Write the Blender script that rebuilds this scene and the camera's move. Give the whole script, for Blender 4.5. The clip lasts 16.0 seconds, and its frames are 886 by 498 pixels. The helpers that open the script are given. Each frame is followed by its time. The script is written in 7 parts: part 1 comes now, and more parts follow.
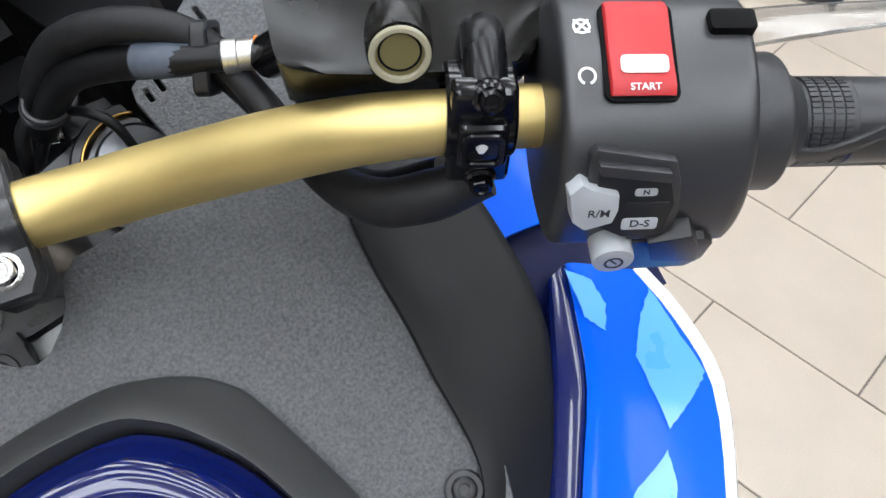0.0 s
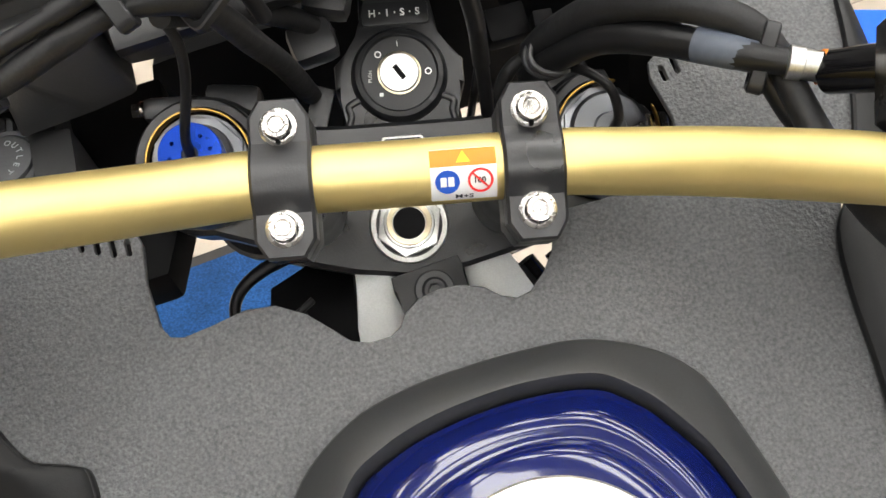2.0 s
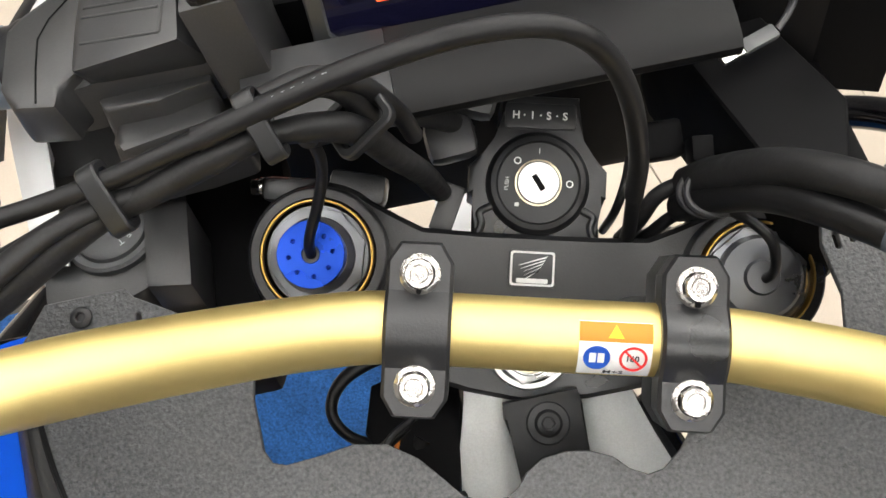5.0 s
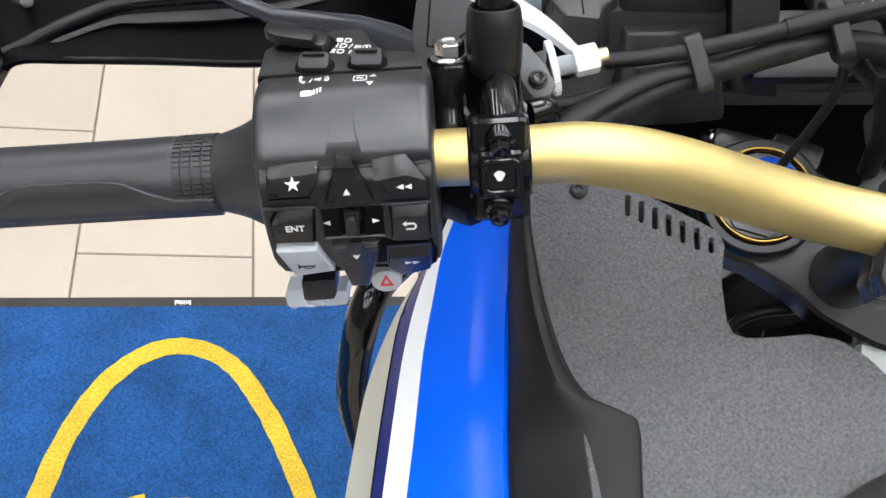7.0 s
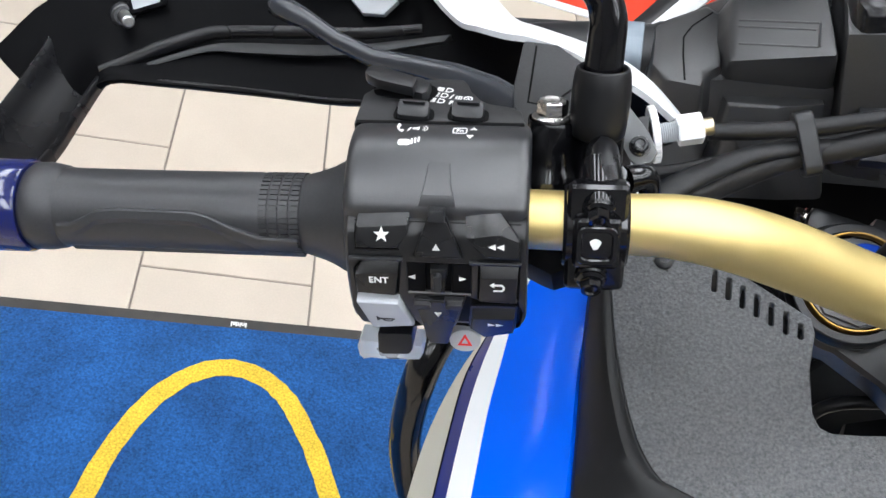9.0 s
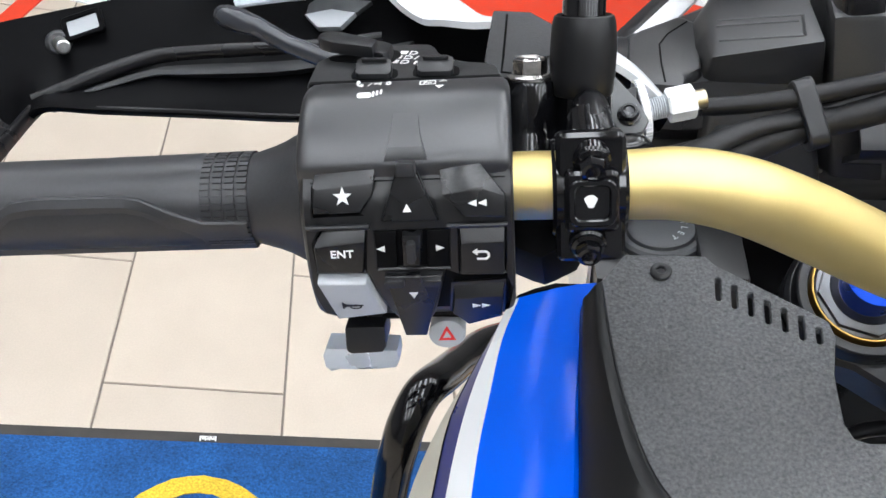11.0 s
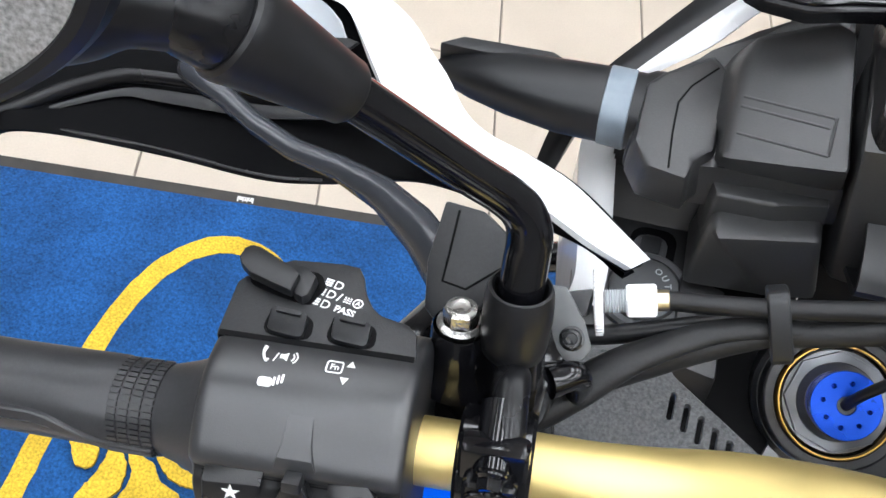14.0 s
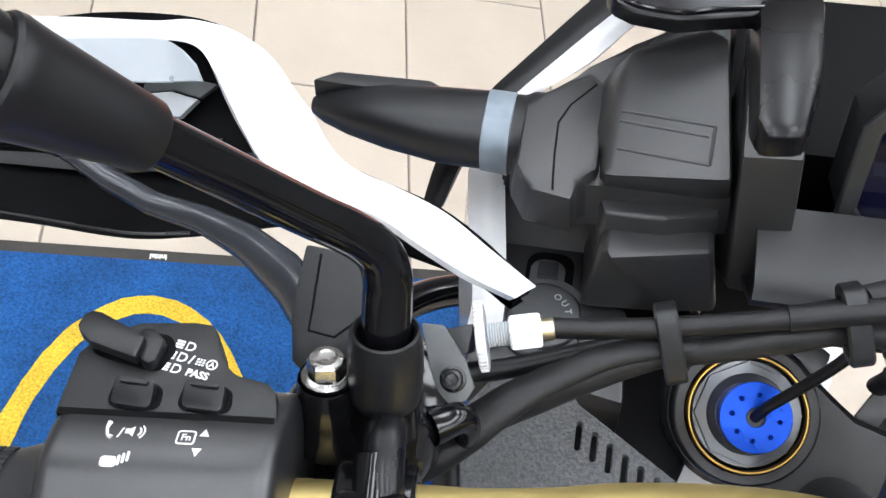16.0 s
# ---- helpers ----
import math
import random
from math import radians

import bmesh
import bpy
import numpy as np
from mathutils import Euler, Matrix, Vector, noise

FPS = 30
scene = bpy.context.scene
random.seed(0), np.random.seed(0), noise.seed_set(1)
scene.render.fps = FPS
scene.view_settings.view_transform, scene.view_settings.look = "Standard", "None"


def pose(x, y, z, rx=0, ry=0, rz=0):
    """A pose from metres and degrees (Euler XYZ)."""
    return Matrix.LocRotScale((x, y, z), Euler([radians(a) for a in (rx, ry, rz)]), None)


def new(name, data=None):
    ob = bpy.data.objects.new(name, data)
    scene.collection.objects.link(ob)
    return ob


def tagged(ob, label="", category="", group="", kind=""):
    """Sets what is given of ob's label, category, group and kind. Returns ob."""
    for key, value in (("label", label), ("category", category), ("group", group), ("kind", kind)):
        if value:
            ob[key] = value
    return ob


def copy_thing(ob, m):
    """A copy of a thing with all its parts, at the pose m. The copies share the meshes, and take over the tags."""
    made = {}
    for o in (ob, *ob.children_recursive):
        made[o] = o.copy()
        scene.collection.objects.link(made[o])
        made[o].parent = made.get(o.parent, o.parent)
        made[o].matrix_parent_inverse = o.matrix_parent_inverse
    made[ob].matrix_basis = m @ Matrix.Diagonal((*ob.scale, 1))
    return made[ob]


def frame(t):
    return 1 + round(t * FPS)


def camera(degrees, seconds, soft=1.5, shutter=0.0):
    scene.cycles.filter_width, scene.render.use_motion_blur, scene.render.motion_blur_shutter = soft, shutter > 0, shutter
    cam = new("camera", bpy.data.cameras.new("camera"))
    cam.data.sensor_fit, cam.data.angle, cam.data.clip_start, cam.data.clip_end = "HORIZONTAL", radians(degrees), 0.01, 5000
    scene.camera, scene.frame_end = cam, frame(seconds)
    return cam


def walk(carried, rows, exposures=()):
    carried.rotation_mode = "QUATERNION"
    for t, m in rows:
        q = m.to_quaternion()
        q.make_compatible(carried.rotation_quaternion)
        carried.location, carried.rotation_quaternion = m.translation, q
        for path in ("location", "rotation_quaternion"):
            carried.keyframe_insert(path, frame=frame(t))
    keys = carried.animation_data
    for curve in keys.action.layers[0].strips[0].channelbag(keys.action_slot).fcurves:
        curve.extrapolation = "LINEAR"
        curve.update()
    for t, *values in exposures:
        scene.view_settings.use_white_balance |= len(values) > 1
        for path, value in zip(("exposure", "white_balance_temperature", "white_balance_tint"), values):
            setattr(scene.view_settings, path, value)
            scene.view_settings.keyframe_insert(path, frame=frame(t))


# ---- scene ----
cam = camera(49.8, 16.0, 1.5, 0.0)
# seconds, place in metres, turn in degrees
ROWS = [
    (0.0, 0.0343, -0.3069, 1.4454, 40.72, -4.51, -35.48),
    (0.5, -0.0059, -0.2955, 1.4338, 40.44, -5.14, -32.49),
    (1.0, -0.0729, -0.2706, 1.4289, 39.87, -5.26, -30.17),
    (1.5, -0.1127, -0.2521, 1.4333, 38.82, -5.73, -27.82),
    (2.0, -0.1002, -0.2470, 1.4422, 37.34, -7.41, -17.06),
    (2.5, -0.1087, -0.2078, 1.4447, 34.06, -9.02, -11.72),
    (3.0, -0.1228, -0.1428, 1.4465, 31.37, -9.79, -10.18),
    (3.2, -0.1242, -0.1294, 1.4446, 30.93, -9.67, -10.23),
    (5.3, -0.1188, -0.1715, 1.4556, 35.10, -8.97, -8.57),
    (5.5, -0.1404, -0.1841, 1.4514, 35.44, -8.64, -6.20),
    (6.0, -0.1856, -0.2310, 1.4461, 36.25, -7.23, -0.11),
    (6.5, -0.2461, -0.2731, 1.4279, 38.61, -8.26, 3.56),
    (7.0, -0.2916, -0.2945, 1.4153, 39.84, -10.78, 5.79),
    (7.5, -0.3011, -0.3083, 1.4066, 42.23, -10.95, 6.89),
    (8.0, -0.3136, -0.3003, 1.4072, 42.62, -12.63, 8.57),
    (8.5, -0.3080, -0.2882, 1.4051, 40.63, -12.53, 11.22),
    (8.7, -0.3065, -0.2814, 1.4105, 40.45, -12.24, 12.18),
    (10.8, -0.2909, -0.2860, 1.3411, 49.22, -10.60, 8.84),
    (11.0, -0.2909, -0.2818, 1.3390, 49.12, -10.69, 8.73),
    (11.5, -0.2914, -0.2791, 1.3459, 47.72, -10.55, 9.03),
    (12.0, -0.2883, -0.2738, 1.3675, 42.61, -11.17, 9.71),
    (12.5, -0.2811, -0.2500, 1.4064, 37.06, -12.00, 10.05),
    (13.0, -0.2912, -0.1933, 1.4228, 31.51, -11.56, 14.39),
    (13.5, -0.2924, -0.1507, 1.4400, 29.26, -11.54, 15.92),
    (14.0, -0.2989, -0.1299, 1.4509, 28.56, -12.20, 17.22),
    (14.5, -0.3164, -0.1182, 1.4408, 28.25, -12.94, 18.15),
    (15.0, -0.3133, -0.1126, 1.4354, 28.55, -13.44, 17.41),
    (15.5, -0.3128, -0.1153, 1.4364, 29.96, -13.46, 15.46),
    (16.0, -0.2768, -0.1129, 1.4398, 32.12, -13.06, 10.80),
]
walk(cam, [(t, pose(x, y, z, rx, ry, rz)) for t, x, y, z, rx, ry, rz in ROWS], [(0.0, -0.25, 6150, 10), (0.6, -0.15, 6350, 10), (1.2, -0.05, 6650, 10), (2.5, 0.0, 6950, 10), (6.0, 0.0, 6800, 10), (7.5, 0.0, 6150, 10), (16.0, 0.0, 6150, 10)])

# ---------------------------------------------------------------- world and light
world = bpy.data.worlds.new("showroom_air")
scene.world = world
world.use_nodes = True
world.node_tree.nodes["Background"].inputs[0].default_value = (0.75, 0.82, 0.95, 1)
world.node_tree.nodes["Background"].inputs[1].default_value = 0.35
LAMP = 10.8   # glow of the ceiling panels


# ---------------------------------------------------------------- materials
def material(name, base, rough=0.5, metal=0.0, coat=0.0, grain=0.0, grain_size=900.0, mottled=0.0, blotch=25.0, bump=0.0,
             bump_size=600.0, spec=0.5, vary=0.0, rough_vary=0.08, sheen=0.0, coat_rough=0.05):
    """A surface with colour variation at two scales, uneven gloss and fine relief."""
    m = bpy.data.materials.new(name)
    m.use_nodes = True
    nt = m.node_tree
    n, l = nt.nodes, nt.links
    b = n["Principled BSDF"]
    b.inputs["Base Color"].default_value = (*base, 1)
    b.inputs["Roughness"].default_value = rough
    b.inputs["Metallic"].default_value = metal
    b.inputs["Specular IOR Level"].default_value = spec
    b.inputs["Coat Weight"].default_value = coat
    b.inputs["Coat Roughness"].default_value = coat_rough
    b.inputs["Sheen Weight"].default_value = sheen
    tc = n.new("ShaderNodeTexCoord")
    fine = n.new("ShaderNodeTexNoise")
    fine.inputs["Scale"].default_value, fine.inputs["Detail"].default_value = grain_size, 4
    l.new(tc.outputs["Object"], fine.inputs["Vector"])
    wide = n.new("ShaderNodeTexNoise")
    wide.inputs["Scale"].default_value, wide.inputs["Detail"].default_value = blotch, 5
    l.new(tc.outputs["Object"], wide.inputs["Vector"])
    colour = None
    for noise_node, amount in ((fine, grain), (wide, mottled)):
        if not amount:
            continue
        ramp = n.new("ShaderNodeMapRange")
        ramp.inputs[1].default_value, ramp.inputs[2].default_value = 0.3, 0.7
        ramp.inputs[3].default_value, ramp.inputs[4].default_value = 1 - amount, 1 + amount
        l.new(noise_node.outputs["Fac"], ramp.inputs[0])
        mul = n.new("ShaderNodeVectorMath")
        mul.operation = "MULTIPLY"
        if colour is None:
            mul.inputs[0].default_value = base
        else:
            l.new(colour, mul.inputs[0])
        l.new(ramp.outputs[0], mul.inputs[1])
        colour = mul.outputs[0]
    if vary:
        info = n.new("ShaderNodeObjectInfo")
        ramp = n.new("ShaderNodeMapRange")
        ramp.inputs[3].default_value, ramp.inputs[4].default_value = 1 - vary, 1 + vary
        l.new(info.outputs["Random"], ramp.inputs[0])
        mul = n.new("ShaderNodeVectorMath")
        mul.operation = "MULTIPLY"
        if colour is None:
            mul.inputs[0].default_value = base
        else:
            l.new(colour, mul.inputs[0])
        l.new(ramp.outputs[0], mul.inputs[1])
        colour = mul.outputs[0]
    if colour is not None:
        l.new(colour, b.inputs["Base Color"])
    ramp = n.new("ShaderNodeMapRange")
    ramp.inputs[1].default_value, ramp.inputs[2].default_value = 0.3, 0.7
    ramp.inputs[3].default_value, ramp.inputs[4].default_value = max(0.02, rough - rough_vary), min(1, rough + rough_vary)
    l.new(wide.outputs["Fac"], ramp.inputs[0])
    l.new(ramp.outputs[0], b.inputs["Roughness"])
    if bump:
        rel = n.new("ShaderNodeTexNoise")
        rel.inputs["Scale"].default_value, rel.inputs["Detail"].default_value = bump_size, 3
        l.new(tc.outputs["Object"], rel.inputs["Vector"])
        bp = n.new("ShaderNodeBump")
        bp.inputs["Strength"].default_value, bp.inputs["Distance"].default_value = bump, 0.001
        l.new(rel.outputs["Fac"], bp.inputs["Height"])
        l.new(bp.outputs["Normal"], b.inputs["Normal"])
    return m


GOLD = material("gold_anodised", (0.82, 0.655, 0.275), 0.5, 1.0, bump=0.03, bump_size=2500, mottled=0.03, blotch=30, rough_vary=0.03)
GOLD_RING = material("gold_ring", (0.58, 0.36, 0.10), 0.38, 1.0)
BLACK = material("black_plastic", (0.010, 0.0105, 0.012), 0.38, spec=0.5, grain=0.12, bump=0.08, bump_size=1800, mottled=0.1, blotch=20)
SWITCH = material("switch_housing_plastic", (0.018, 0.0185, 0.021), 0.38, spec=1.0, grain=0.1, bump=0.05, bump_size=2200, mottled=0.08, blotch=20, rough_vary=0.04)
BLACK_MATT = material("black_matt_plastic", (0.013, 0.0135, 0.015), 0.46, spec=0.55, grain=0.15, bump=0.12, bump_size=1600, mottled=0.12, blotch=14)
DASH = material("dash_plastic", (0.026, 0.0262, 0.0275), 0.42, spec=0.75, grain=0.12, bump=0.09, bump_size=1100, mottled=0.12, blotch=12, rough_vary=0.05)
# housing plastic darkened for the key field, which faces away from the light
FIELD = material("shaded_key_field_plastic", (0.007, 0.0073, 0.008), 0.32, spec=0.6, grain=0.1, bump=0.05, bump_size=2200, mottled=0.08, blotch=20)
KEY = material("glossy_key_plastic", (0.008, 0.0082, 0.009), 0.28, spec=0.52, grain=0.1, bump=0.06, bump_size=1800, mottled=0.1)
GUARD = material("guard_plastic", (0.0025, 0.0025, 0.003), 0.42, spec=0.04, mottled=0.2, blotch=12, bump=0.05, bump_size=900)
# near-black for black parts, and for the shade put into recesses and gaps
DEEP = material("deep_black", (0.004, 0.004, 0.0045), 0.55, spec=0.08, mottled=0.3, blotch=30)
GLOSS = material("black_gloss_paint", (0.004, 0.004, 0.005), 0.14, coat=0.2, spec=0.4, rough_vary=0.04, mottled=0.1)
CAST = material("black_cast_metal", (0.012, 0.0125, 0.014), 0.34, 0.0, spec=0.65, bump=0.1, bump_size=900, grain=0.15, mottled=0.15)
RUBBER = material("black_rubber", (0.027, 0.0275, 0.030), 0.40, spec=0.6, grain=0.15, bump=0.06, bump_size=2200, mottled=0.12, blotch=18)
# darker shelf black, with the shade of its right part in the colour
SHELF = material("shaded_shelf_plastic", (0.007, 0.007, 0.0075), 0.5, spec=0.22, mottled=0.25, blotch=18)
SLEEVE = material("smooth_sleeve_rubber", (0.010, 0.010, 0.011), 0.36, spec=0.34, rough_vary=0.06, mottled=0.15, blotch=18)
SATIN = material("satin_black", (0.006, 0.006, 0.007), 0.27, spec=0.34, rough_vary=0.06, mottled=0.15, blotch=25)
LEVER = material("grey_black_lever_paint", (0.030, 0.033, 0.040), 0.24, spec=0.6, rough_vary=0.05, mottled=0.1)
HOSE = material("hose_rubber", (0.010, 0.010, 0.011), 0.38, spec=0.3, grain=0.1, bump=0.08, bump_size=900, mottled=0.2, blotch=40)
PANEL = material("grained_panel", (0.070, 0.072, 0.076), 0.46, spec=0.55, grain=0.45, grain_size=640, bump=0.85, bump_size=520, mottled=0.2, blotch=6, rough_vary=0.12)
SIDE = material("side_trim_plastic", (0.009, 0.0093, 0.010), 0.44, spec=0.32, grain=0.1, bump=0.1, bump_size=1600, mottled=0.1, blotch=12)
BEZEL = material("satin_black_trim", (0.033, 0.034, 0.035), 0.46, spec=0.5, grain=0.1, bump=0.1, bump_size=1600, mottled=0.1, blotch=12)
BLUE = material("bright_blue_paint", (0.0, 0.112, 0.84), 0.42, coat=0.22, spec=0.12, grain=0.06, grain_size=2500, mottled=0.04, blotch=8, coat_rough=0.12)
SKY = material("light_blue_decal", (0.10, 0.42, 0.86), 0.3, coat=0.6, mottled=0.05)
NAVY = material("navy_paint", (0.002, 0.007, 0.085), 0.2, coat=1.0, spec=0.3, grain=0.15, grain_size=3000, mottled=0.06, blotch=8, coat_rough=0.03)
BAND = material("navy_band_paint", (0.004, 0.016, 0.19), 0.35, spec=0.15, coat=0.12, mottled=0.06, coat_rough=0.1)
# the navy paint darkened and dulled, so the fairing step looks shaded
NAVY_SHADE = material("shaded_navy_paint", (0.002, 0.005, 0.045), 0.4, spec=0.2, mottled=0.1)
HOSE_COLLAR = material("faded_blue_collar", (0.085, 0.10, 0.13), 0.5, spec=0.4, mottled=0.3, blotch=90)
WHITE = material("white_paint", (0.82, 0.83, 0.84), 0.25, coat=0.5, mottled=0.03, blotch=10)
SILVER = material("pale_champagne_paint", (0.55, 0.54, 0.46), 0.36, 0.0, coat=0.15, mottled=0.03)
BOLT = material("zinc_bolt", (0.55, 0.54, 0.52), 0.24, 1.0, mottled=0.12, blotch=120, bump=0.2, bump_size=600)
GREY_PLASTIC = material("worn_grey_plastic", (0.095, 0.098, 0.10), 0.42, mottled=0.3, blotch=60)
BRASS = material("brass", (0.72, 0.63, 0.44), 0.34, 1.0, mottled=0.1)
STEEL = material("brushed_steel", (0.62, 0.62, 0.60), 0.34, 1.0, mottled=0.1, blotch=60, grain=0.1)
GREY_METAL = material("grey_fork_metal", (0.17, 0.175, 0.185), 0.32, 0.9, mottled=0.15)
CASTING = material("pale_grey_casting", (0.84, 0.86, 0.85), 0.5, 0.0, grain=0.05, bump=0.25, bump_size=350, mottled=0.07, blotch=22)
KNOB = material("blue_anodised", (0.004, 0.070, 0.60), 0.3, 0.6, mottled=0.05)
LID = material("grey_lid_rubber", (0.07, 0.072, 0.076), 0.55, mottled=0.15, blotch=40, bump=0.2)
RED = material("red_plastic", (0.50, 0.022, 0.026), 0.42, grain=0.05, bump=0.08, bump_size=1500, mottled=0.06)
PALE = material("pale_grey_plastic", (0.42, 0.44, 0.46), 0.42, mottled=0.07, bump=0.08, bump_size=1200)
PRINT = material("white_print", (0.80, 0.80, 0.78), 0.5, mottled=0.08, blotch=80)
FLOOR_RED = material("red_mat", (0.72, 0.05, 0.015), 0.6, grain=0.1, mottled=0.06)
PRINT_RED = material("red_print", (0.75, 0.03, 0.03), 0.45, mottled=0.05)
PRINT_BLUE = material("blue_print", (0.01, 0.08, 0.45), 0.45, mottled=0.05)
PRINT_ORANGE = material("orange_print", (0.82, 0.22, 0.01), 0.45, mottled=0.05)
PRINT_YELLOW = material("yellow_print", (0.85, 0.6, 0.02), 0.45, mottled=0.05)
PRINT_DARK = material("dark_print", (0.02, 0.02, 0.025), 0.5, mottled=0.05)
AMBER = material("amber_lens", (0.75, 0.2, 0.01), 0.2, coat=0.6, mottled=0.05)
COLLAR = material("grey_blue_collar", (0.20, 0.24, 0.28), 0.45, mottled=0.22, blotch=60)
TAPE = material("tape_sleeve", (0.016, 0.016, 0.017), 0.5, spec=0.3, grain=0.2, bump=0.5, bump_size=120, mottled=0.25, blotch=60)
TILE = material("beige_tile", (0.58, 0.50, 0.41), 0.36, mottled=0.05, blotch=6, grain=0.04, grain_size=300, vary=0.045, bump=0.05, bump_size=60)
GROUT = material("grey_grout", (0.22, 0.19, 0.16), 0.8, grain=0.2, mottled=0.15)
MAT_BLUE = material("blue_carpet", (0.016, 0.082, 0.25), 0.95, grain=0.4, grain_size=260, mottled=0.22, blotch=11, bump=1.0, bump_size=300, spec=0.15, sheen=0.2)
MAT_YELLOW = material("yellow_carpet", (0.74, 0.49, 0.05), 0.95, grain=0.3, grain_size=260, mottled=0.15, blotch=14, bump=1.0, bump_size=300, spec=0.15)
MAT_EDGE = material("mat_rubber_edge", (0.05, 0.045, 0.04), 0.7, mottled=0.25, blotch=30)
WALL = material("wall_paint", (0.30, 0.30, 0.30), 0.8, mottled=0.05, blotch=3, bump=0.1, bump_size=80)
CEIL = material("ceiling_paint", (0.62, 0.62, 0.62), 0.85, mottled=0.03, blotch=3)


def glass_like(name, tint, rough, ior=1.45, trans=1.0):
    m = material(name, tint, rough)
    m.node_tree.nodes["Principled BSDF"].inputs["Transmission Weight"].default_value = trans
    m.node_tree.nodes["Principled BSDF"].inputs["IOR"].default_value = ior
    return m


CLEAR = glass_like("clear_plastic", (0.92, 0.94, 0.95), 0.12)
FROST = glass_like("smoky_clear_plastic", (0.75, 0.8, 0.85), 0.35, trans=0.55)
FLUID = glass_like("sight_glass", (0.20, 0.17, 0.07), 0.08, trans=0.25)
SIGHT_RIM = glass_like("sight_rim_plastic", (0.62, 0.58, 0.42), 0.12, trans=0.5)
RESERVOIR = material("reservoir_black", (0.0055, 0.005, 0.004), 0.24, spec=0.4, mottled=0.2, blotch=30, bump=0.05, bump_size=500)
SCREEN = material("dark_screen", (0.006, 0.006, 0.02), 0.06, coat=1.0)
MIRROR = material("filmed_mirror_glass", (0.5, 0.51, 0.52), 0.4, 0.8, grain=0.4, grain_size=900, bump=0.3, bump_size=800)


def glowing(name, colour, strength):
    m = material(name, colour, 0.5)
    b = m.node_tree.nodes["Principled BSDF"]
    b.inputs["Emission Color"].default_value = (*colour, 1)
    b.inputs["Emission Strength"].default_value = strength
    return m


PANEL_LIGHT = glowing("light_diffuser", (0.965, 0.985, 1.0), LAMP)
SCREEN_RED = glowing("screen_digits", (1.0, 0.09, 0.02), 2.0)

# ---------------------------------------------------------------- frames of reference (millimetres inside)
LIFT = 1.1511                       # height of the handlebar's middle over the floor
BIKE = Matrix(((0.96245, 0.0, -0.27146, 0.0), (0.0, 1.0, 0.0, 0.0), (0.27146, 0.0, 0.96245, LIFT), (0, 0, 0, 1))) @ Matrix.Scale(0.001, 4)
BAR = Matrix(((0.96680, 0.10074, -0.23486, 0.0), (-0.20926, 0.83958, -0.50131, 0.0), (0.14668, 0.53381, 0.83279, LIFT), (0, 0, 0, 1))) @ Matrix.Scale(0.001, 4)
ROOM = Matrix.Identity(4)
V = Vector


def axes(origin, x, up):
    """A frame with that x axis, whose z axis is as near to up as it can be."""
    x = V(x).normalized()
    y = V(up).cross(x).normalized()
    z = x.cross(y)
    m = Matrix((x, y, z)).transposed().to_4x4()
    m.translation = V(origin)
    return m


def part(name, bm, mat, parent=None, label="", frame_=None, smooth=True, angle=35):
    """Links a bmesh as one mesh object under a thing or a part; the mesh is moved from frame_ into the room."""
    m = BAR if frame_ is None else frame_
    bmesh.ops.transform(bm, matrix=m, verts=bm.verts)
    if m.determinant() < 0:
        bmesh.ops.reverse_faces(bm, faces=bm.faces)
    me = bpy.data.meshes.new(name)
    bm.to_mesh(me)
    bm.free()
    for f in me.polygons:
        f.use_smooth = smooth
    if smooth:
        me.set_sharp_from_angle(angle=radians(angle))
    me.materials.append(mat)
    ob = new(name, me)
    if parent is not None:
        ob.parent = parent
        ob.matrix_parent_inverse = Matrix.Translation(-parent.location) if parent.type == "EMPTY" else Matrix.Identity(4)
    if label:
        tagged(ob, label)
    return ob


def smoothed(pts, steps=6):
    """Catmull-Rom through the points."""
    p = [V(q) for q in pts]
    p = [p[0] * 2 - p[1]] + p + [p[-1] * 2 - p[-2]]
    out = []
    for i in range(1, len(p) - 2):
        a, b, c, d = p[i - 1:i + 3]
        for k in range(steps):
            t = k / steps
            out.append(0.5 * ((2 * b) + (c - a) * t + (2 * a - 5 * b + 4 * c - d) * t * t + (3 * b - a - 3 * c + d) * t ** 3))
    out.append(p[-2])
    return out


def sweep(bm, pts, radii, seg=16, flat=1.0, steps=6, smooth=True, caps=True):
    """A tube along the points; radii: one number or one for each point."""
    n = len(pts)
    rs = [radii] * n if isinstance(radii, (int, float)) else list(radii)
    if smooth:
        path = smoothed(pts, steps)
        ts = np.linspace(0, n - 1, len(path))
        rr = np.interp(ts, range(n), rs)
    else:
        path, rr = [V(q) for q in pts], rs
    rings, ref = [], None
    for i, q in enumerate(path):
        d = (path[min(i + 1, len(path) - 1)] - path[max(i - 1, 0)]).normalized()
        if ref is None:
            ref = d.orthogonal().normalized()
        ref = (ref - d * ref.dot(d)).normalized()
        other = d.cross(ref)
        rings.append([bm.verts.new(q + (ref * math.cos(2 * math.pi * k / seg) + other * math.sin(2 * math.pi * k / seg) * flat) * rr[i]) for k in range(seg)])
    for a, b in zip(rings, rings[1:]):
        for k in range(seg):
            bm.faces.new((a[k], a[(k + 1) % seg], b[(k + 1) % seg], b[k]))
    if caps:
        bm.faces.new(rings[0][::-1])
        bm.faces.new(rings[-1])
    return bm


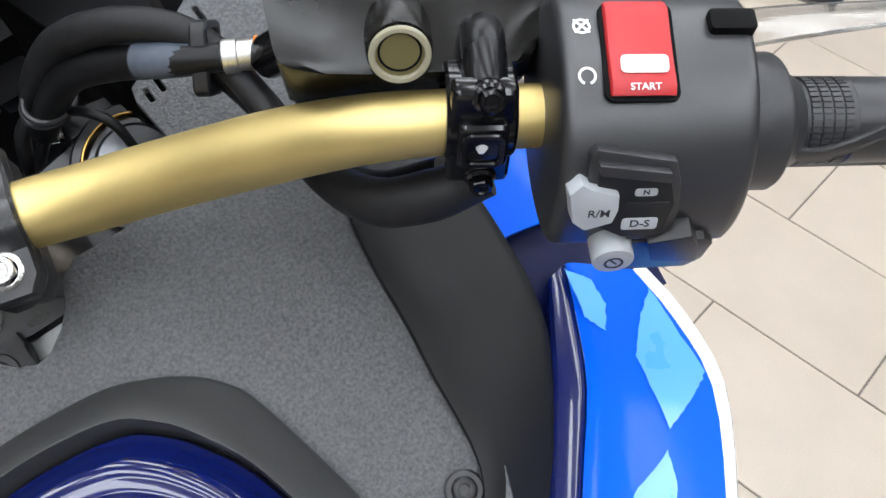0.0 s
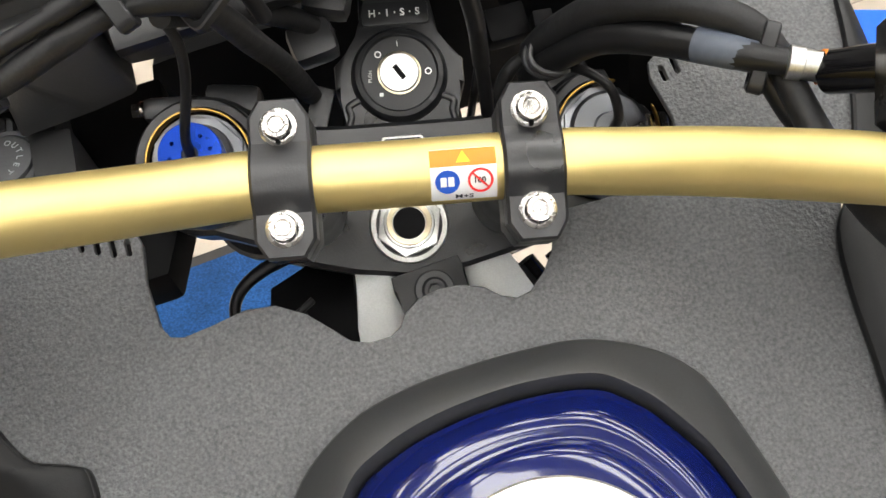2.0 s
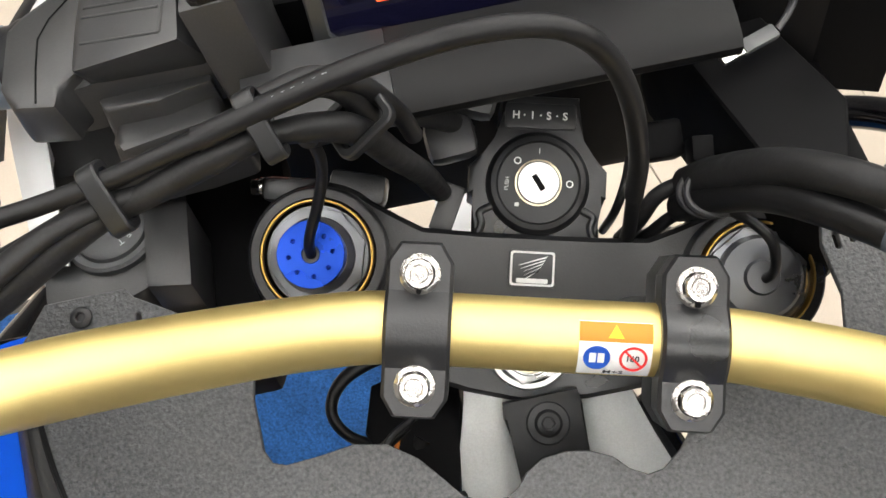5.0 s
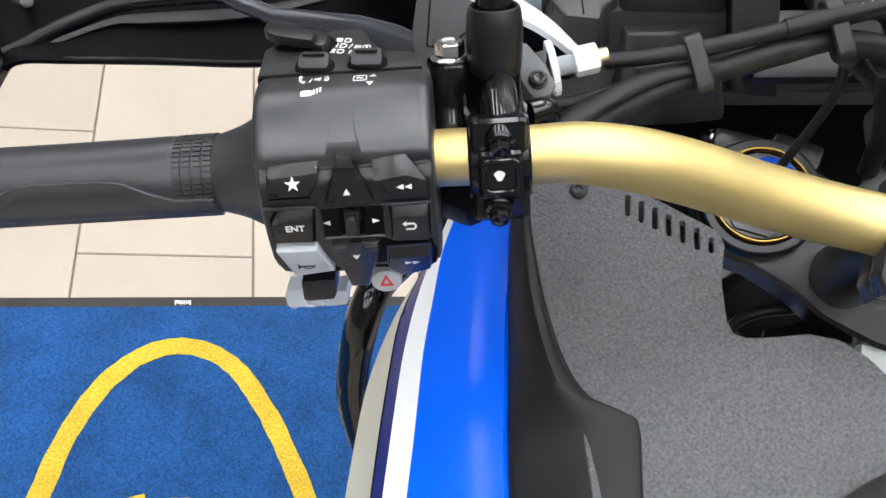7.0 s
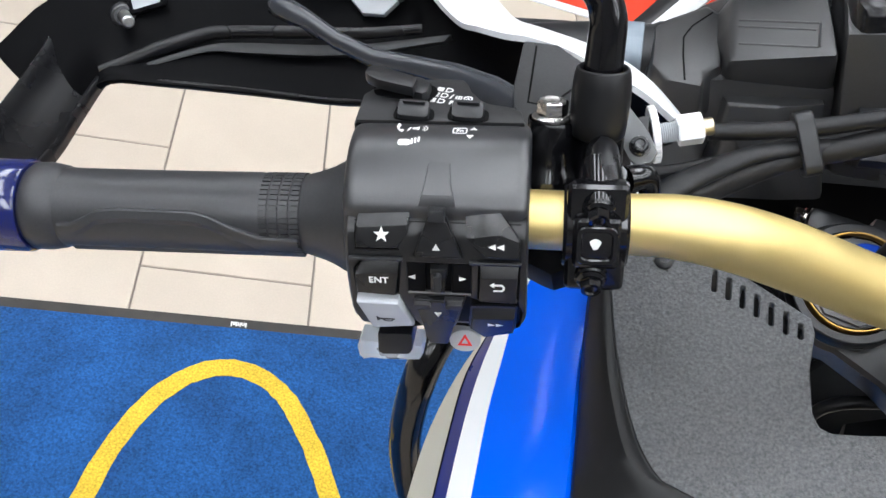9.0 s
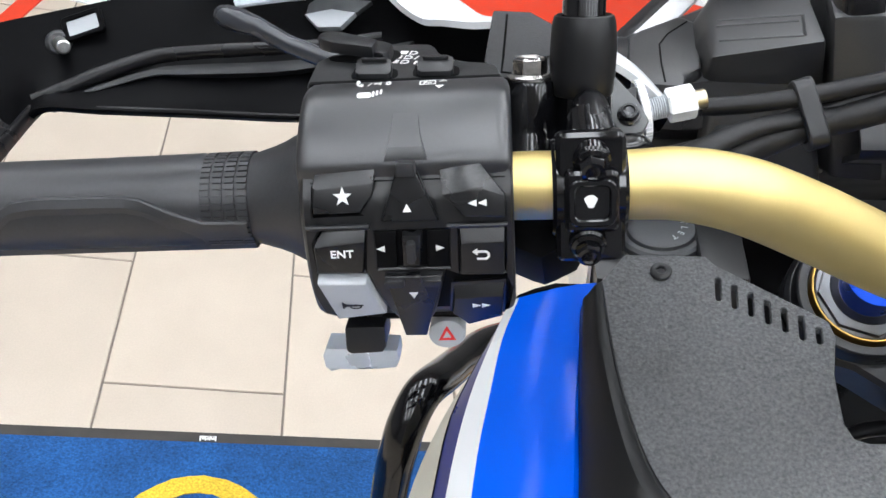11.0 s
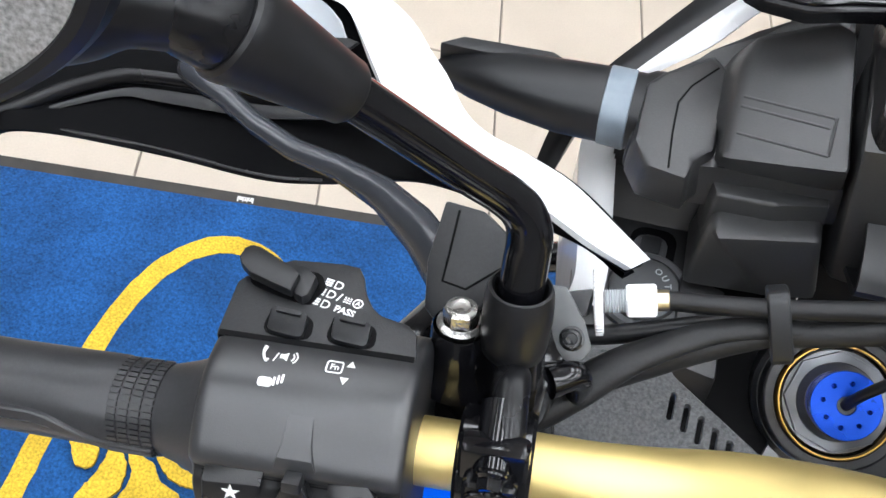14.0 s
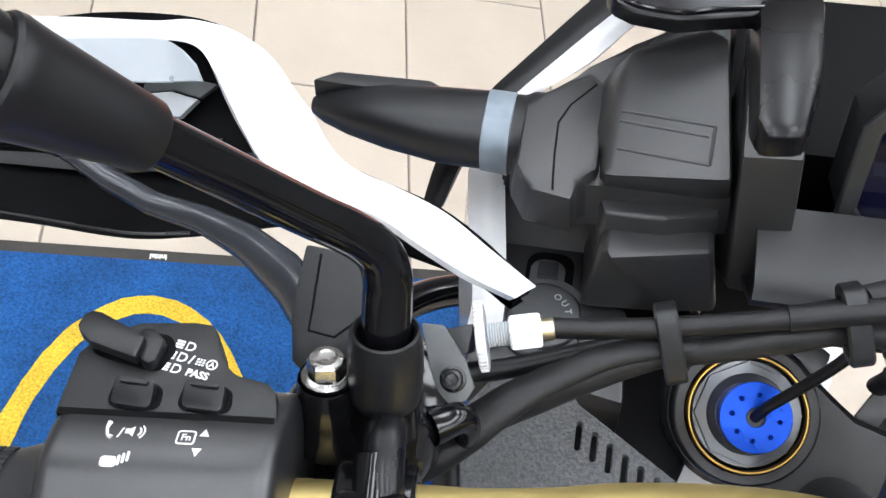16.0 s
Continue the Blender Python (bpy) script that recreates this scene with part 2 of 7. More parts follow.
def rod(bm, a, b, r0, r1=None, seg=24, chamfer=0.0):
    """A round bar from a to b, with its edges broken."""
    a, b = V(a), V(b)
    r1 = r0 if r1 is None else r1
    d = (b - a).normalized()
    if chamfer:
        sweep(bm, [a, a + d * chamfer, b - d * chamfer, b], [r0 - chamfer, r0, r1, r1 - chamfer], seg, smooth=False)
    else:
        sweep(bm, [a, b], [r0, r1], seg, smooth=False)
    return bm


def lathe(bm, origin, axis, profile, seg=40, start=0.0):
    """Turns (radius, height) pairs about an axis."""
    m = axes(origin, axis, (0.3, 0.5, 0.9))
    rings = []
    for r, h in profile:
        if r <= 0:
            rings.append([bm.verts.new(m @ V((h, 0, 0)))])
        else:
            rings.append([bm.verts.new(m @ V((h, r * math.cos(start + 2 * math.pi * k / seg), r * math.sin(start + 2 * math.pi * k / seg)))) for k in range(seg)])
    for a, b in zip(rings, rings[1:]):
        for k in range(seg):
            j = (k + 1) % seg
            if len(a) == 1 and len(b) == 1:
                continue
            if len(a) == 1:
                bm.faces.new((a[0], b[k], b[j]))
            elif len(b) == 1:
                bm.faces.new((a[k], b[0], a[j]))
            else:
                bm.faces.new((a[k], b[k], b[j], a[j]))
    bmesh.ops.recalc_face_normals(bm, faces=bm.faces)
    return bm


def block(bm, size, at=(0, 0, 0), bevel=1.0, m=None, seg=2, taper=1.0):
    """A box with rounded edges; taper: the top's size against the bottom's."""
    r = bmesh.ops.create_cube(bm, size=1.0)
    vs = r["verts"]
    for v in vs:
        k = taper if v.co.z > 0 else 1.0
        v.co = V((v.co.x * size[0] * k, v.co.y * size[1] * k, v.co.z * size[2])) + V(at)
    if bevel:
        es = list({e for v in vs for e in v.link_edges})
        r2 = bmesh.ops.bevel(bm, geom=es, offset=bevel, segments=seg, affect="EDGES", profile=0.6)
        vs = list(set(vs) & set(bm.verts)) + [v for v in r2["verts"]]
        vs = list({v for v in vs if v.is_valid})
    if m is not None:
        bmesh.ops.transform(bm, matrix=m, verts=vs)
    return bm


def prism(bm, outline, z0, z1, bevel=1.0, m=None, seg=2, top_scale=1.0):
    """An outline in x and y, raised from z0 to z1, its upper edge rounded."""
    c = V((sum(p[0] for p in outline) / len(outline), sum(p[1] for p in outline) / len(outline), 0))
    lo = [bm.verts.new((x, y, z0)) for x, y in outline]
    hi = [bm.verts.new((c.x + (x - c.x) * top_scale, c.y + (y - c.y) * top_scale, z1)) for x, y in outline]
    n = len(outline)
    f0 = bm.faces.new(lo[::-1])
    f1 = bm.faces.new(hi)
    for k in range(n):
        bm.faces.new((lo[k], lo[(k + 1) % n], hi[(k + 1) % n], hi[k]))
    vs = lo + hi
    if bevel:
        r2 = bmesh.ops.bevel(bm, geom=list(f1.edges), offset=bevel, segments=seg, affect="EDGES", profile=0.6)
        vs = [v for v in set(vs) | set(r2["verts"]) if v.is_valid]
    bmesh.ops.recalc_face_normals(bm, faces=bm.faces)
    if m is not None:
        bmesh.ops.transform(bm, matrix=m, verts=vs)
    return bm


def rounded(w, h, r, seg=5, cx=0.0, cy=0.0):
    """The outline of a rectangle with round corners."""
    out = []
    for sx, sy, a0 in ((1, 1, 0), (-1, 1, 90), (-1, -1, 180), (1, -1, 270)):
        for k in range(seg + 1):
            a = radians(a0 + 90 * k / seg)
            out.append((cx + sx * (w / 2 - r) + r * math.cos(a), cy + sy * (h / 2 - r) + r * math.sin(a)))
    return out


def circle(r, n=24, cx=0.0, cy=0.0, start=0.0):
    return [(cx + r * math.cos(start + 2 * math.pi * k / n), cy + r * math.sin(start + 2 * math.pi * k / n)) for k in range(n)]


def plate(outline, holes, thick, bevel=0.6, extra=()):
    """A plate with real openings, from flat curves. Lies in x and y, its top at z = 0."""
    cu = bpy.data.curves.new("cut", "CURVE")
    cu.dimensions, cu.fill_mode = "2D", "BOTH"
    cu.extrude, cu.bevel_depth, cu.bevel_resolution = max(0.01, thick / 2 - bevel), bevel, 0
    for loop in (outline, *holes):
        s = cu.splines.new("POLY")
        s.points.add(len(loop) - 1)
        for q, (x, y) in zip(s.points, loop):
            q.co = (x, y, 0, 1)
        s.use_cyclic_u = True
    ob = bpy.data.objects.new("cut", cu)
    scene.collection.objects.link(ob)
    me = bpy.data.meshes.new_from_object(ob.evaluated_get(bpy.context.evaluated_depsgraph_get()))
    bm = bmesh.new()
    bm.from_mesh(me)
    bpy.data.objects.remove(ob)
    bpy.data.curves.remove(cu)
    bpy.data.meshes.remove(me)
    bmesh.ops.translate(bm, vec=(0, 0, -thick / 2), verts=bm.verts)
    bmesh.ops.remove_doubles(bm, verts=bm.verts, dist=0.001)
    return bm


def lettering(text, size, depth=0.15, m=None, bold=0.0, width=1.0):
    """Raised writing in the built-in font, centred on its frame."""
    cu = bpy.data.curves.new("text", "FONT")
    cu.body, cu.size, cu.extrude, cu.offset = text, size, depth, bold
    cu.align_x, cu.align_y = "CENTER", "CENTER"
    cu.resolution_u = 3
    ob = bpy.data.objects.new("text", cu)
    scene.collection.objects.link(ob)
    me = bpy.data.meshes.new_from_object(ob.evaluated_get(bpy.context.evaluated_depsgraph_get()))
    bm = bmesh.new()
    bm.from_mesh(me)
    bpy.data.objects.remove(ob)
    bpy.data.curves.remove(cu)
    bpy.data.meshes.remove(me)
    bmesh.ops.scale(bm, vec=(width, 1, 1), verts=bm.verts)
    if m is not None:
        bmesh.ops.transform(bm, matrix=m, verts=bm.verts)
    return bm


def skin(bm, rings, closed=True, cap0=False, cap1=False):
    """Faces between rings of equal length."""
    vs = [[bm.verts.new(V(q)) for q in r] for r in rings]
    n = len(vs[0])
    for a, b in zip(vs, vs[1:]):
        for k in range(n if closed else n - 1):
            bm.faces.new((a[k], a[(k + 1) % n], b[(k + 1) % n], b[k]))
    if cap0:
        bm.faces.new(vs[0][::-1])
    if cap1:
        bm.faces.new(vs[-1])
    bmesh.ops.recalc_face_normals(bm, faces=bm.faces)
    return bm


def sheet(bm, grid, thick, side=-1):
    """A surface given as rows of points, with thickness below it."""
    rows = [[V(q) for q in r] for r in grid]
    vs = [[bm.verts.new(q) for q in r] for r in rows]
    for a, b in zip(vs, vs[1:]):
        for k in range(len(a) - 1):
            bm.faces.new((a[k], a[k + 1], b[k + 1], b[k]))
    bmesh.ops.recalc_face_normals(bm, faces=bm.faces)
    if thick:
        fs = list(bm.faces)
        up = sum((f.normal.z for f in fs), 0.0)
        if up < 0:
            bmesh.ops.reverse_faces(bm, faces=fs)
        bm.normal_update()
        bmesh.ops.solidify(bm, geom=fs, thickness=thick)
    return bm


def finer(grid, nu=4, nv=4):
    """A smooth denser grid through the given rows of points."""
    rows = [smoothed(r, nv) for r in grid]
    cols = [smoothed([r[k] for r in rows], nu) for k in range(len(rows[0]))]
    return [[c[i] for c in cols] for i in range(len(cols[0]))]


def hex_bolt(name, at, axis, parent, r=6.0, flange=7.6, h=6.0, mat=None, frame_=None, label="", spin=0.2):
    """A flanged hexagon bolt head with a dished top."""
    bm = bmesh.new()
    lathe(bm, at, axis, [(flange, -0.5), (flange, 1.0), (flange - 1.2, 1.8), (r * 0.98, 2.0)], 28)
    m = axes(at, axis, (0.2, 0.9, 0.4))
    ring = lambda rr, hh: [m @ V((hh, rr * math.cos(spin + math.pi / 3 * k), rr * math.sin(spin + math.pi / 3 * k))) for k in range(6)]
    skin(bm, [ring(r, 1.5), ring(r, h - 0.8), ring(r * 0.88, h)])
    lathe(bm, at, axis, [(r * 0.86, h - 0.05), (r * 0.6, h + 0.15), (r * 0.5, h - 0.5), (0, h - 0.7)], 20)
    return part(name, bm, mat or BOLT, parent, label, frame_)


def socket_screw(name, at, axis, parent, r=6.5, h=3.0, mat=None, frame_=None, washer=0.0, label=""):
    """A button-head screw with a hexagon socket."""
    bm = bmesh.new()
    if washer:
        lathe(bm, at, axis, [(washer, -1.0), (washer, 0.6), (washer - 0.8, 1.2), (r, 1.2)], 28)
    lathe(bm, at, axis, [(r, 0.0), (r, h * 0.5), (r * 0.8, h * 0.9), (r * 0.55, h)], 28)
    m = axes(at, axis, (0.2, 0.9, 0.4))
    ring = lambda rr, hh: [m @ V((hh, rr * math.cos(math.pi / 3 * k), rr * math.sin(math.pi / 3 * k))) for k in range(6)]
    skin(bm, [ring(r * 0.56, h), ring(r * 0.45, h - 0.2), ring(r * 0.42, h - 1.8)], cap1=True)
    return part(name, bm, mat or CAST, parent, label, frame_)

# ---------------------------------------------------------------- the setting
TURN = radians(14.0)                # the tiles' rows against the bike
GRID = Matrix.Rotation(TURN, 4, "Z")
TW, TL = 0.3115, 0.622
TILES = GRID @ Matrix.Translation((-0.594, 0.919, 0)) @ Matrix.Rotation(radians(-1.2), 4, "Z")


def slab(name, lo, hi, mat, frame_=ROOM, bevel=0.0):
    bm = bmesh.new()
    block(bm, [b - a for a, b in zip(lo, hi)], [(a + b) / 2 for a, b in zip(lo, hi)], bevel)
    return part(name, bm, mat, None, "", frame_, smooth=False)


floor = tagged(slab("floor", (-4.2, -4.2, -0.08), (4.8, 4.8, -0.0035), GROUT, GRID), "beige ceramic tiled showroom floor with grey joints", "floor", kind="structure")
for name, lo, hi in (("wall_north", (-4.3, 4.8, 0), (4.9, 4.95, 3.1)), ("wall_south", (-4.3, -4.35, 0), (4.9, -4.2, 3.1)),
                     ("wall_west", (-4.35, -4.2, 0), (-4.2, 4.8, 3.1)), ("wall_east", (4.8, -4.2, 0), (4.95, 4.8, 3.1))):
    tagged(slab(name, lo, hi, WALL, GRID), "plain grey painted showroom wall", "wall", kind="structure")
tagged(slab("ceiling", (-4.35, -4.35, 3.1), (4.95, 4.95, 3.2), CEIL, GRID), "plain grey showroom ceiling", "ceiling", kind="structure")


def ceiling_light(x, y):
    """A long flat light fitting under the ceiling."""
    root = new("ceiling_light")
    root.location = GRID @ V((x, y, 3.1))
    root.rotation_euler[2] = TURN
    tagged(root, "flat rectangular white ceiling light, switched on", "light", "ceiling lights")
    for name, size, z, mat in (("frame", (0.34, 1.54, 0.04), -0.021, WHITE), ("diffuser", (0.30, 1.50, 0.012), -0.047, PANEL_LIGHT)):
        bm = bmesh.new()
        block(bm, size, (0, 0, z), 0.004)
        me = bpy.data.meshes.new(name)
        bm.to_mesh(me)
        bm.free()
        me.materials.append(mat)
        ob = new(name, me)
        ob.parent = root
    return root


first = None
for x in (-2.4, -1.5, -0.6, 0.3, 1.2, 2.1, 3.0):
    for y in (-1.9, 0.0, 1.9):
        if first is None:
            first = ceiling_light(x, y)
        else:
            copy_thing(first, Matrix.Translation(GRID @ V((x, y, 3.1))) @ Matrix.Rotation(TURN, 4, "Z"))


# the entrance mat: its frame has x along the far edge and y away from the bike's rear
MAT_FRAME = Matrix.Translation((-0.589, 0.685, 0)) @ Matrix.Rotation(TURN, 4, "Z")
mat_thing = new("floor_mat")
mat_thing.location = (-0.6, 0.3, 0)
tagged(mat_thing, "blue carpet floor mat with a yellow emblem and black rubber edge", "mat")
bm = bmesh.new()
block(bm, (1.60, 1.15, 0.007), (0.0, -0.566, 0.0035), 0.002)
part("rubber_edge", bm, MAT_EDGE, mat_thing, "worn black rubber border", MAT_FRAME)
bm = bmesh.new()
block(bm, (1.56, 1.11, 0.0065), (0.0, -0.568, 0.0065), 0.0015)
part("carpet", bm, MAT_BLUE, mat_thing, "worn blue pile with grey stains", MAT_FRAME)
bm = lettering("Initial", 0.013, 0.0004, Matrix.Translation((0.0, -0.0035, 0.0076)) @ Matrix.Rotation(math.pi, 4, "Z"), 0.0006)
part("label_print", bm, PRINT, mat_thing, "small white woven label", MAT_FRAME)


def band(name, pts, width, mat, parent, z=0.0112, widths=None):
    """A flat strip laid along a line."""
    path = smoothed([(x, y, 0) for x, y in pts], 8)
    ws = np.interp(np.linspace(0, 1, len(path)), np.linspace(0, 1, len(widths or [1, 1])), widths or [width, width])
    rng = random.Random(5)
    left, right = [], []
    for i, q in enumerate(path):
        d = (path[min(i + 1, len(path) - 1)] - path[max(i - 1, 0)]).normalized()
        nrm = V((-d.y, d.x, 0))
        left.append(q + nrm * (ws[i] / 2 + rng.uniform(-0.0012, 0.0012)))
        right.append(q - nrm * (ws[i] / 2 + rng.uniform(-0.0012, 0.0012)))
    bm = bmesh.new()
    rows = [[(p.x, p.y, z), (r.x, r.y, z)] for p, r in zip(left, right)]
    sheet(bm, rows, 0.002)
    return part(name, bm, mat, parent, "", MAT_FRAME, smooth=False)


band("emblem_arch", [(-0.275, -0.72), (-0.240, -0.52), (-0.202, -0.375), (-0.154, -0.228), (-0.083, -0.129), (0.0, -0.096), (0.080, -0.133), (0.142, -0.235), (0.192, -0.375), (0.230, -0.52), (0.252, -0.72)],
     0.032, MAT_YELLOW, mat_thing)


def ragged(points, seed, step=0.004, amount=0.0012):
    """A woven edge: the outline with small uneven steps."""
    rng = random.Random(seed)
    out = []
    for (x, y), (u, w) in zip(points, points[1:] + points[:1]):
        n = max(1, int(math.hypot(u - x, w - y) / step))
        out += [(x + (u - x) * k / n + rng.uniform(-amount, amount), y + (w - y) * k / n + rng.uniform(-amount, amount)) for k in range(n)]
    return out


def woven(name, outline, holes=(), seed=1, z=0.0112):
    bm = plate(ragged(outline, seed), [ragged(h, seed + 7 + i) for i, h in enumerate(holes)], 0.002, 0.0)
    bmesh.ops.translate(bm, vec=(0, 0, z), verts=bm.verts)
    return part(name, bm, MAT_YELLOW, mat_thing, "", MAT_FRAME, smooth=False)


# plain yellow shapes inside the arch: a small head shape, a wing, a body and nested rings
curve = lambda pts: [(q.x, q.y) for q in smoothed([(x, y, 0) for x, y in pts + pts[:1]], 5)][:-1]
woven("emblem_head", curve([(-0.184, -0.455), (-0.179, -0.437), (-0.166, -0.426), (-0.150, -0.429), (-0.154, -0.448), (-0.141, -0.464), (-0.146, -0.490), (-0.168, -0.490)]), seed=3)
woven("emblem_wing", curve([(-0.146, -0.431), (-0.124, -0.402), (-0.088, -0.379), (-0.050, -0.366), (-0.047, -0.374), (-0.060, -0.395), (-0.083, -0.415), (-0.102, -0.438), (-0.106, -0.464), (-0.096, -0.490), (-0.108, -0.530), (-0.160, -0.545), (-0.136, -0.495), (-0.128, -0.465)]), seed=4)
woven("emblem_body", curve([(-0.099, -0.440), (-0.083, -0.424), (-0.076, -0.440), (-0.080, -0.466), (-0.058, -0.480), (-0.044, -0.503), (-0.018, -0.518), (-0.010, -0.545), (-0.098, -0.552), (-0.088, -0.500), (-0.099, -0.466)]), seed=5)
woven("emblem_wedge", curve([(-0.072, -0.430), (-0.052, -0.434), (-0.038, -0.424), (-0.034, -0.443), (-0.038, -0.462), (-0.056, -0.452), (-0.074, -0.458)]), seed=11)
woven("emblem_ring", circle(0.066, 48, 0.003, -0.441), [circle(0.044, 40, 0.001, -0.440)], seed=6)
woven("emblem_ring", circle(0.029, 36, -0.004, -0.441), [circle(0.015, 24, 0.000, -0.441)], seed=8)


# a white and red display mat further along the floor
display = new("display_mat")
display.location = (-0.3, 2.5, 0)
tagged(display, "flat white display mat with red field and border", "mat")
for name, lo, hi, m in (("mat_base", (-1.44, 1.95, 0.0), (0.7, 3.3, 0.005), WHITE), ("mat_border", (-1.52, 1.6, 0.0), (-1.47, 3.3, 0.006), FLOOR_RED), ("red_field", (-0.55, 1.98, 0.0045), (0.55, 2.9, 0.0075), FLOOR_RED)):
    bm = bmesh.new()
    block(bm, [b - a for a, b in zip(lo, hi)], [(a + b) / 2 for a, b in zip(lo, hi)], 0.001)
    part(name, bm, m, display, "", ROOM)

# ---------------------------------------------------------------- the motorcycle
bike = new("motorcycle")
bike.location = (0, -0.2, 0)
tagged(bike, "blue and black adventure motorcycle with gold handlebar on its stand", "motorcycle")


def mirrored(pts):
    return [(-x, y, z) for x, y, z in pts]


# the handlebar: middle, rise, and swept-back ends
BAR_L = [(-462, -119, 101), (-325, -71, 90), (-256, -47, 85), (-222, -35.5, 81), (-204, -30, 80), (-184, -24, 69), (-160, -17, 46), (-125, -9, 13), (-92, -3, -10), (-62, 0, -19)]
BAR_R = [(0, 0, -20), (62, 0, -19), (92, -3, -12), (125, -8.5, 6), (165, -19, 39), (195, -29, 64), (222, -38, 74), (256, -49, 80.5), (325, -74.5, 84), (462, -123, 95)]
BAR_RAD = [14.6, 14.6, 14.6, 14.4, 13.8, 12.4, 11.4, 11.1, 11.1, 11.1]
bm = bmesh.new()
sweep(bm, BAR_L + BAR_R, [11.1, 11.1, 11.1, 11.3, 12.0, 12.9, 13.8, 14.4, 14.6, 14.6] + BAR_RAD, 40, steps=8)
handlebar = part("handlebar", bm, GOLD, bike, "gold anodised tapered handlebar")


def bar_axis(side, along):
    """The frame on the bar's end: x along the bar to the rider's right, z up, at that many mm from the bike's middle."""
    a, b = V((256, -47, 82.5)), V((462, -119, 99))
    d = (b - a).normalized()
    p = a + d * ((along - 256) / d.x)
    if side < 0:
        p.x, d = -p.x, V((d.x, -d.y, -d.z))
    return axes(p, d, (0, 0, 1))


def bar_clamp(side):
    """One of the two clamps that hold the bar: riser below, cap above, two bolts."""
    x = 53 * side
    bm = bmesh.new()
    outline = [(-13, -26), (-8, -34), (8, -34), (13, -26), (13, 26), (8, 34), (-8, 34), (-13, 26)]
    rows = []
    for y in (-34, -33, -26, -15, -12, -8, -4, 0, 4, 8, 12, 15, 26, 33, 34):
        half = 8 + 5 * min(1, (34 - abs(y)) / 8)
        top = -7.0 if abs(y) > 14.5 else -20 + math.sqrt(max(0, 19.0 ** 2 - y * y))
        top = max(top, -7.0) - (2.0 if abs(y) > 33.5 else 0)
        edge = 1.4
        rows.append([(x - half, y, -20), (x - half, y, top - edge), (x - half + edge, y, top), (x + half - edge, y, top), (x + half, y, top - edge), (x + half, y, -20)])
    skin(bm, rows, closed=True, cap0=True, cap1=True)
    clamp = part("bar_clamp", bm, CAST, bike, "black forged handlebar clamp cap", angle=28)
    bm = bmesh.new()
    prism(bm, [(x + p, q) for p, q in outline], -40, -21.5, 0.8)
    rod(bm, (x, -2, -128), (x, -2, -38), 19, 15.5, 32, 1.5)
    part("riser", bm, CAST, clamp)
    bm = bmesh.new()
    rod(bm, (x, 14.8, -5.6), (x, 14.8, -3.4), 1.1, 1.1, 10)
    part("punch_mark", bm, DEEP, clamp)
    for y in (-21.5, 21.5):
        hex_bolt("bolt", (x, y, -7.2), (0, 0, 1), clamp, 6.2, 8.0, 7.0, spin=0.3 + y)
    return clamp


bar_clamp(-1)
bar_clamp(1)

# warning sticker wrapped on the bar
def wrapped(name, x0, x1, a0, a1, mat, parent, r, n=10):
    """A thin label bent round the bar's middle; angles in degrees from straight up, to the rear positive."""
    bm = bmesh.new()
    grid = [[(x, -r * math.sin(radians(a0 + (a1 - a0) * k / n)), -20 + r * math.cos(radians(a0 + (a1 - a0) * k / n))) for k in range(n + 1)] for x in np.linspace(x0, x1, 8)]
    sheet(bm, grid, 0.12)
    return part(name, bm, mat, parent)


def bar_spot(x, a, r):
    q = V((x, -r * math.sin(radians(a)), -20 + r * math.cos(radians(a))))
    m = axes(q, (1, 0, 0), (0, -math.sin(radians(a)), math.cos(radians(a))))
    return m


sticker = wrapped("warning_sticker", 9, 37, -28, 68, PRINT, handlebar, 14.75)
tagged(sticker, "white and orange warning sticker on the bar")
wrapped("orange_band", 9, 37, -27, 3, PRINT_ORANGE, sticker, 14.88)
part("emblem_disc", prism(bmesh.new(), circle(5.2, 28), 0, 0.12, 0, bar_spot(16, 28, 14.9)), PRINT_BLUE, sticker)
for dx in (-1.6, 1.6):
    part("book_page", prism(bmesh.new(), rounded(2.6, 4.2, 0.3, 2, dx), 0.1, 0.22, 0, bar_spot(16, 28, 14.9)), PRINT, sticker)
part("ban_ring", plate(circle(5.4, 32), [circle(4.4, 32)], 0.14, 0.02), PRINT_RED, sticker, "", BAR @ bar_spot(30, 28, 15.05))
part("ban_stroke", prism(bmesh.new(), [(-3.6, 3.0), (-3.0, 3.6), (3.6, -3.0), (3.0, -3.6)][::-1], 0, 0.1, 0, bar_spot(30, 28, 15.05)), PRINT_RED, sticker)
part("number_print", lettering("160", 3.6, 0.04, bar_spot(29.6, 28, 15.0), 0.1), PRINT_DARK, sticker)
part("letters", lettering("M+S", 3.4, 0.04, bar_spot(23, 58, 14.95), 0.05, 1.3), PRINT_DARK, sticker)
part("warning_triangle", prism(bmesh.new(), [(-3, -2.4), (3, -2.4), (0, 2.8)], 0, 0.1, 0, bar_spot(23, -12, 14.95)), PRINT_YELLOW, sticker)


# top yoke, fork tubes and caps
def yoke_outline():
    """The top yoke from above: two fork eyes joined by a bridge."""
    out = []
    for k in range(0, 19):
        a = radians(-95 + k * 12.5)
        out.append((109 + 36 * math.cos(a), 29 + 36 * math.sin(a)))
    out += [(72, 50), (58, 44), (30, 43), (-30, 43), (-58, 44), (-72, 50)]
    for k in range(0, 19):
        a = radians(50 + k * 12.5)
        out.append((-109 + 36 * math.cos(a), 29 + 36 * math.sin(a)))
    out += [(-78, -16), (-58, -27), (-30, -34), (0, -38), (30, -34), (58, -27), (78, -16)]
    return out


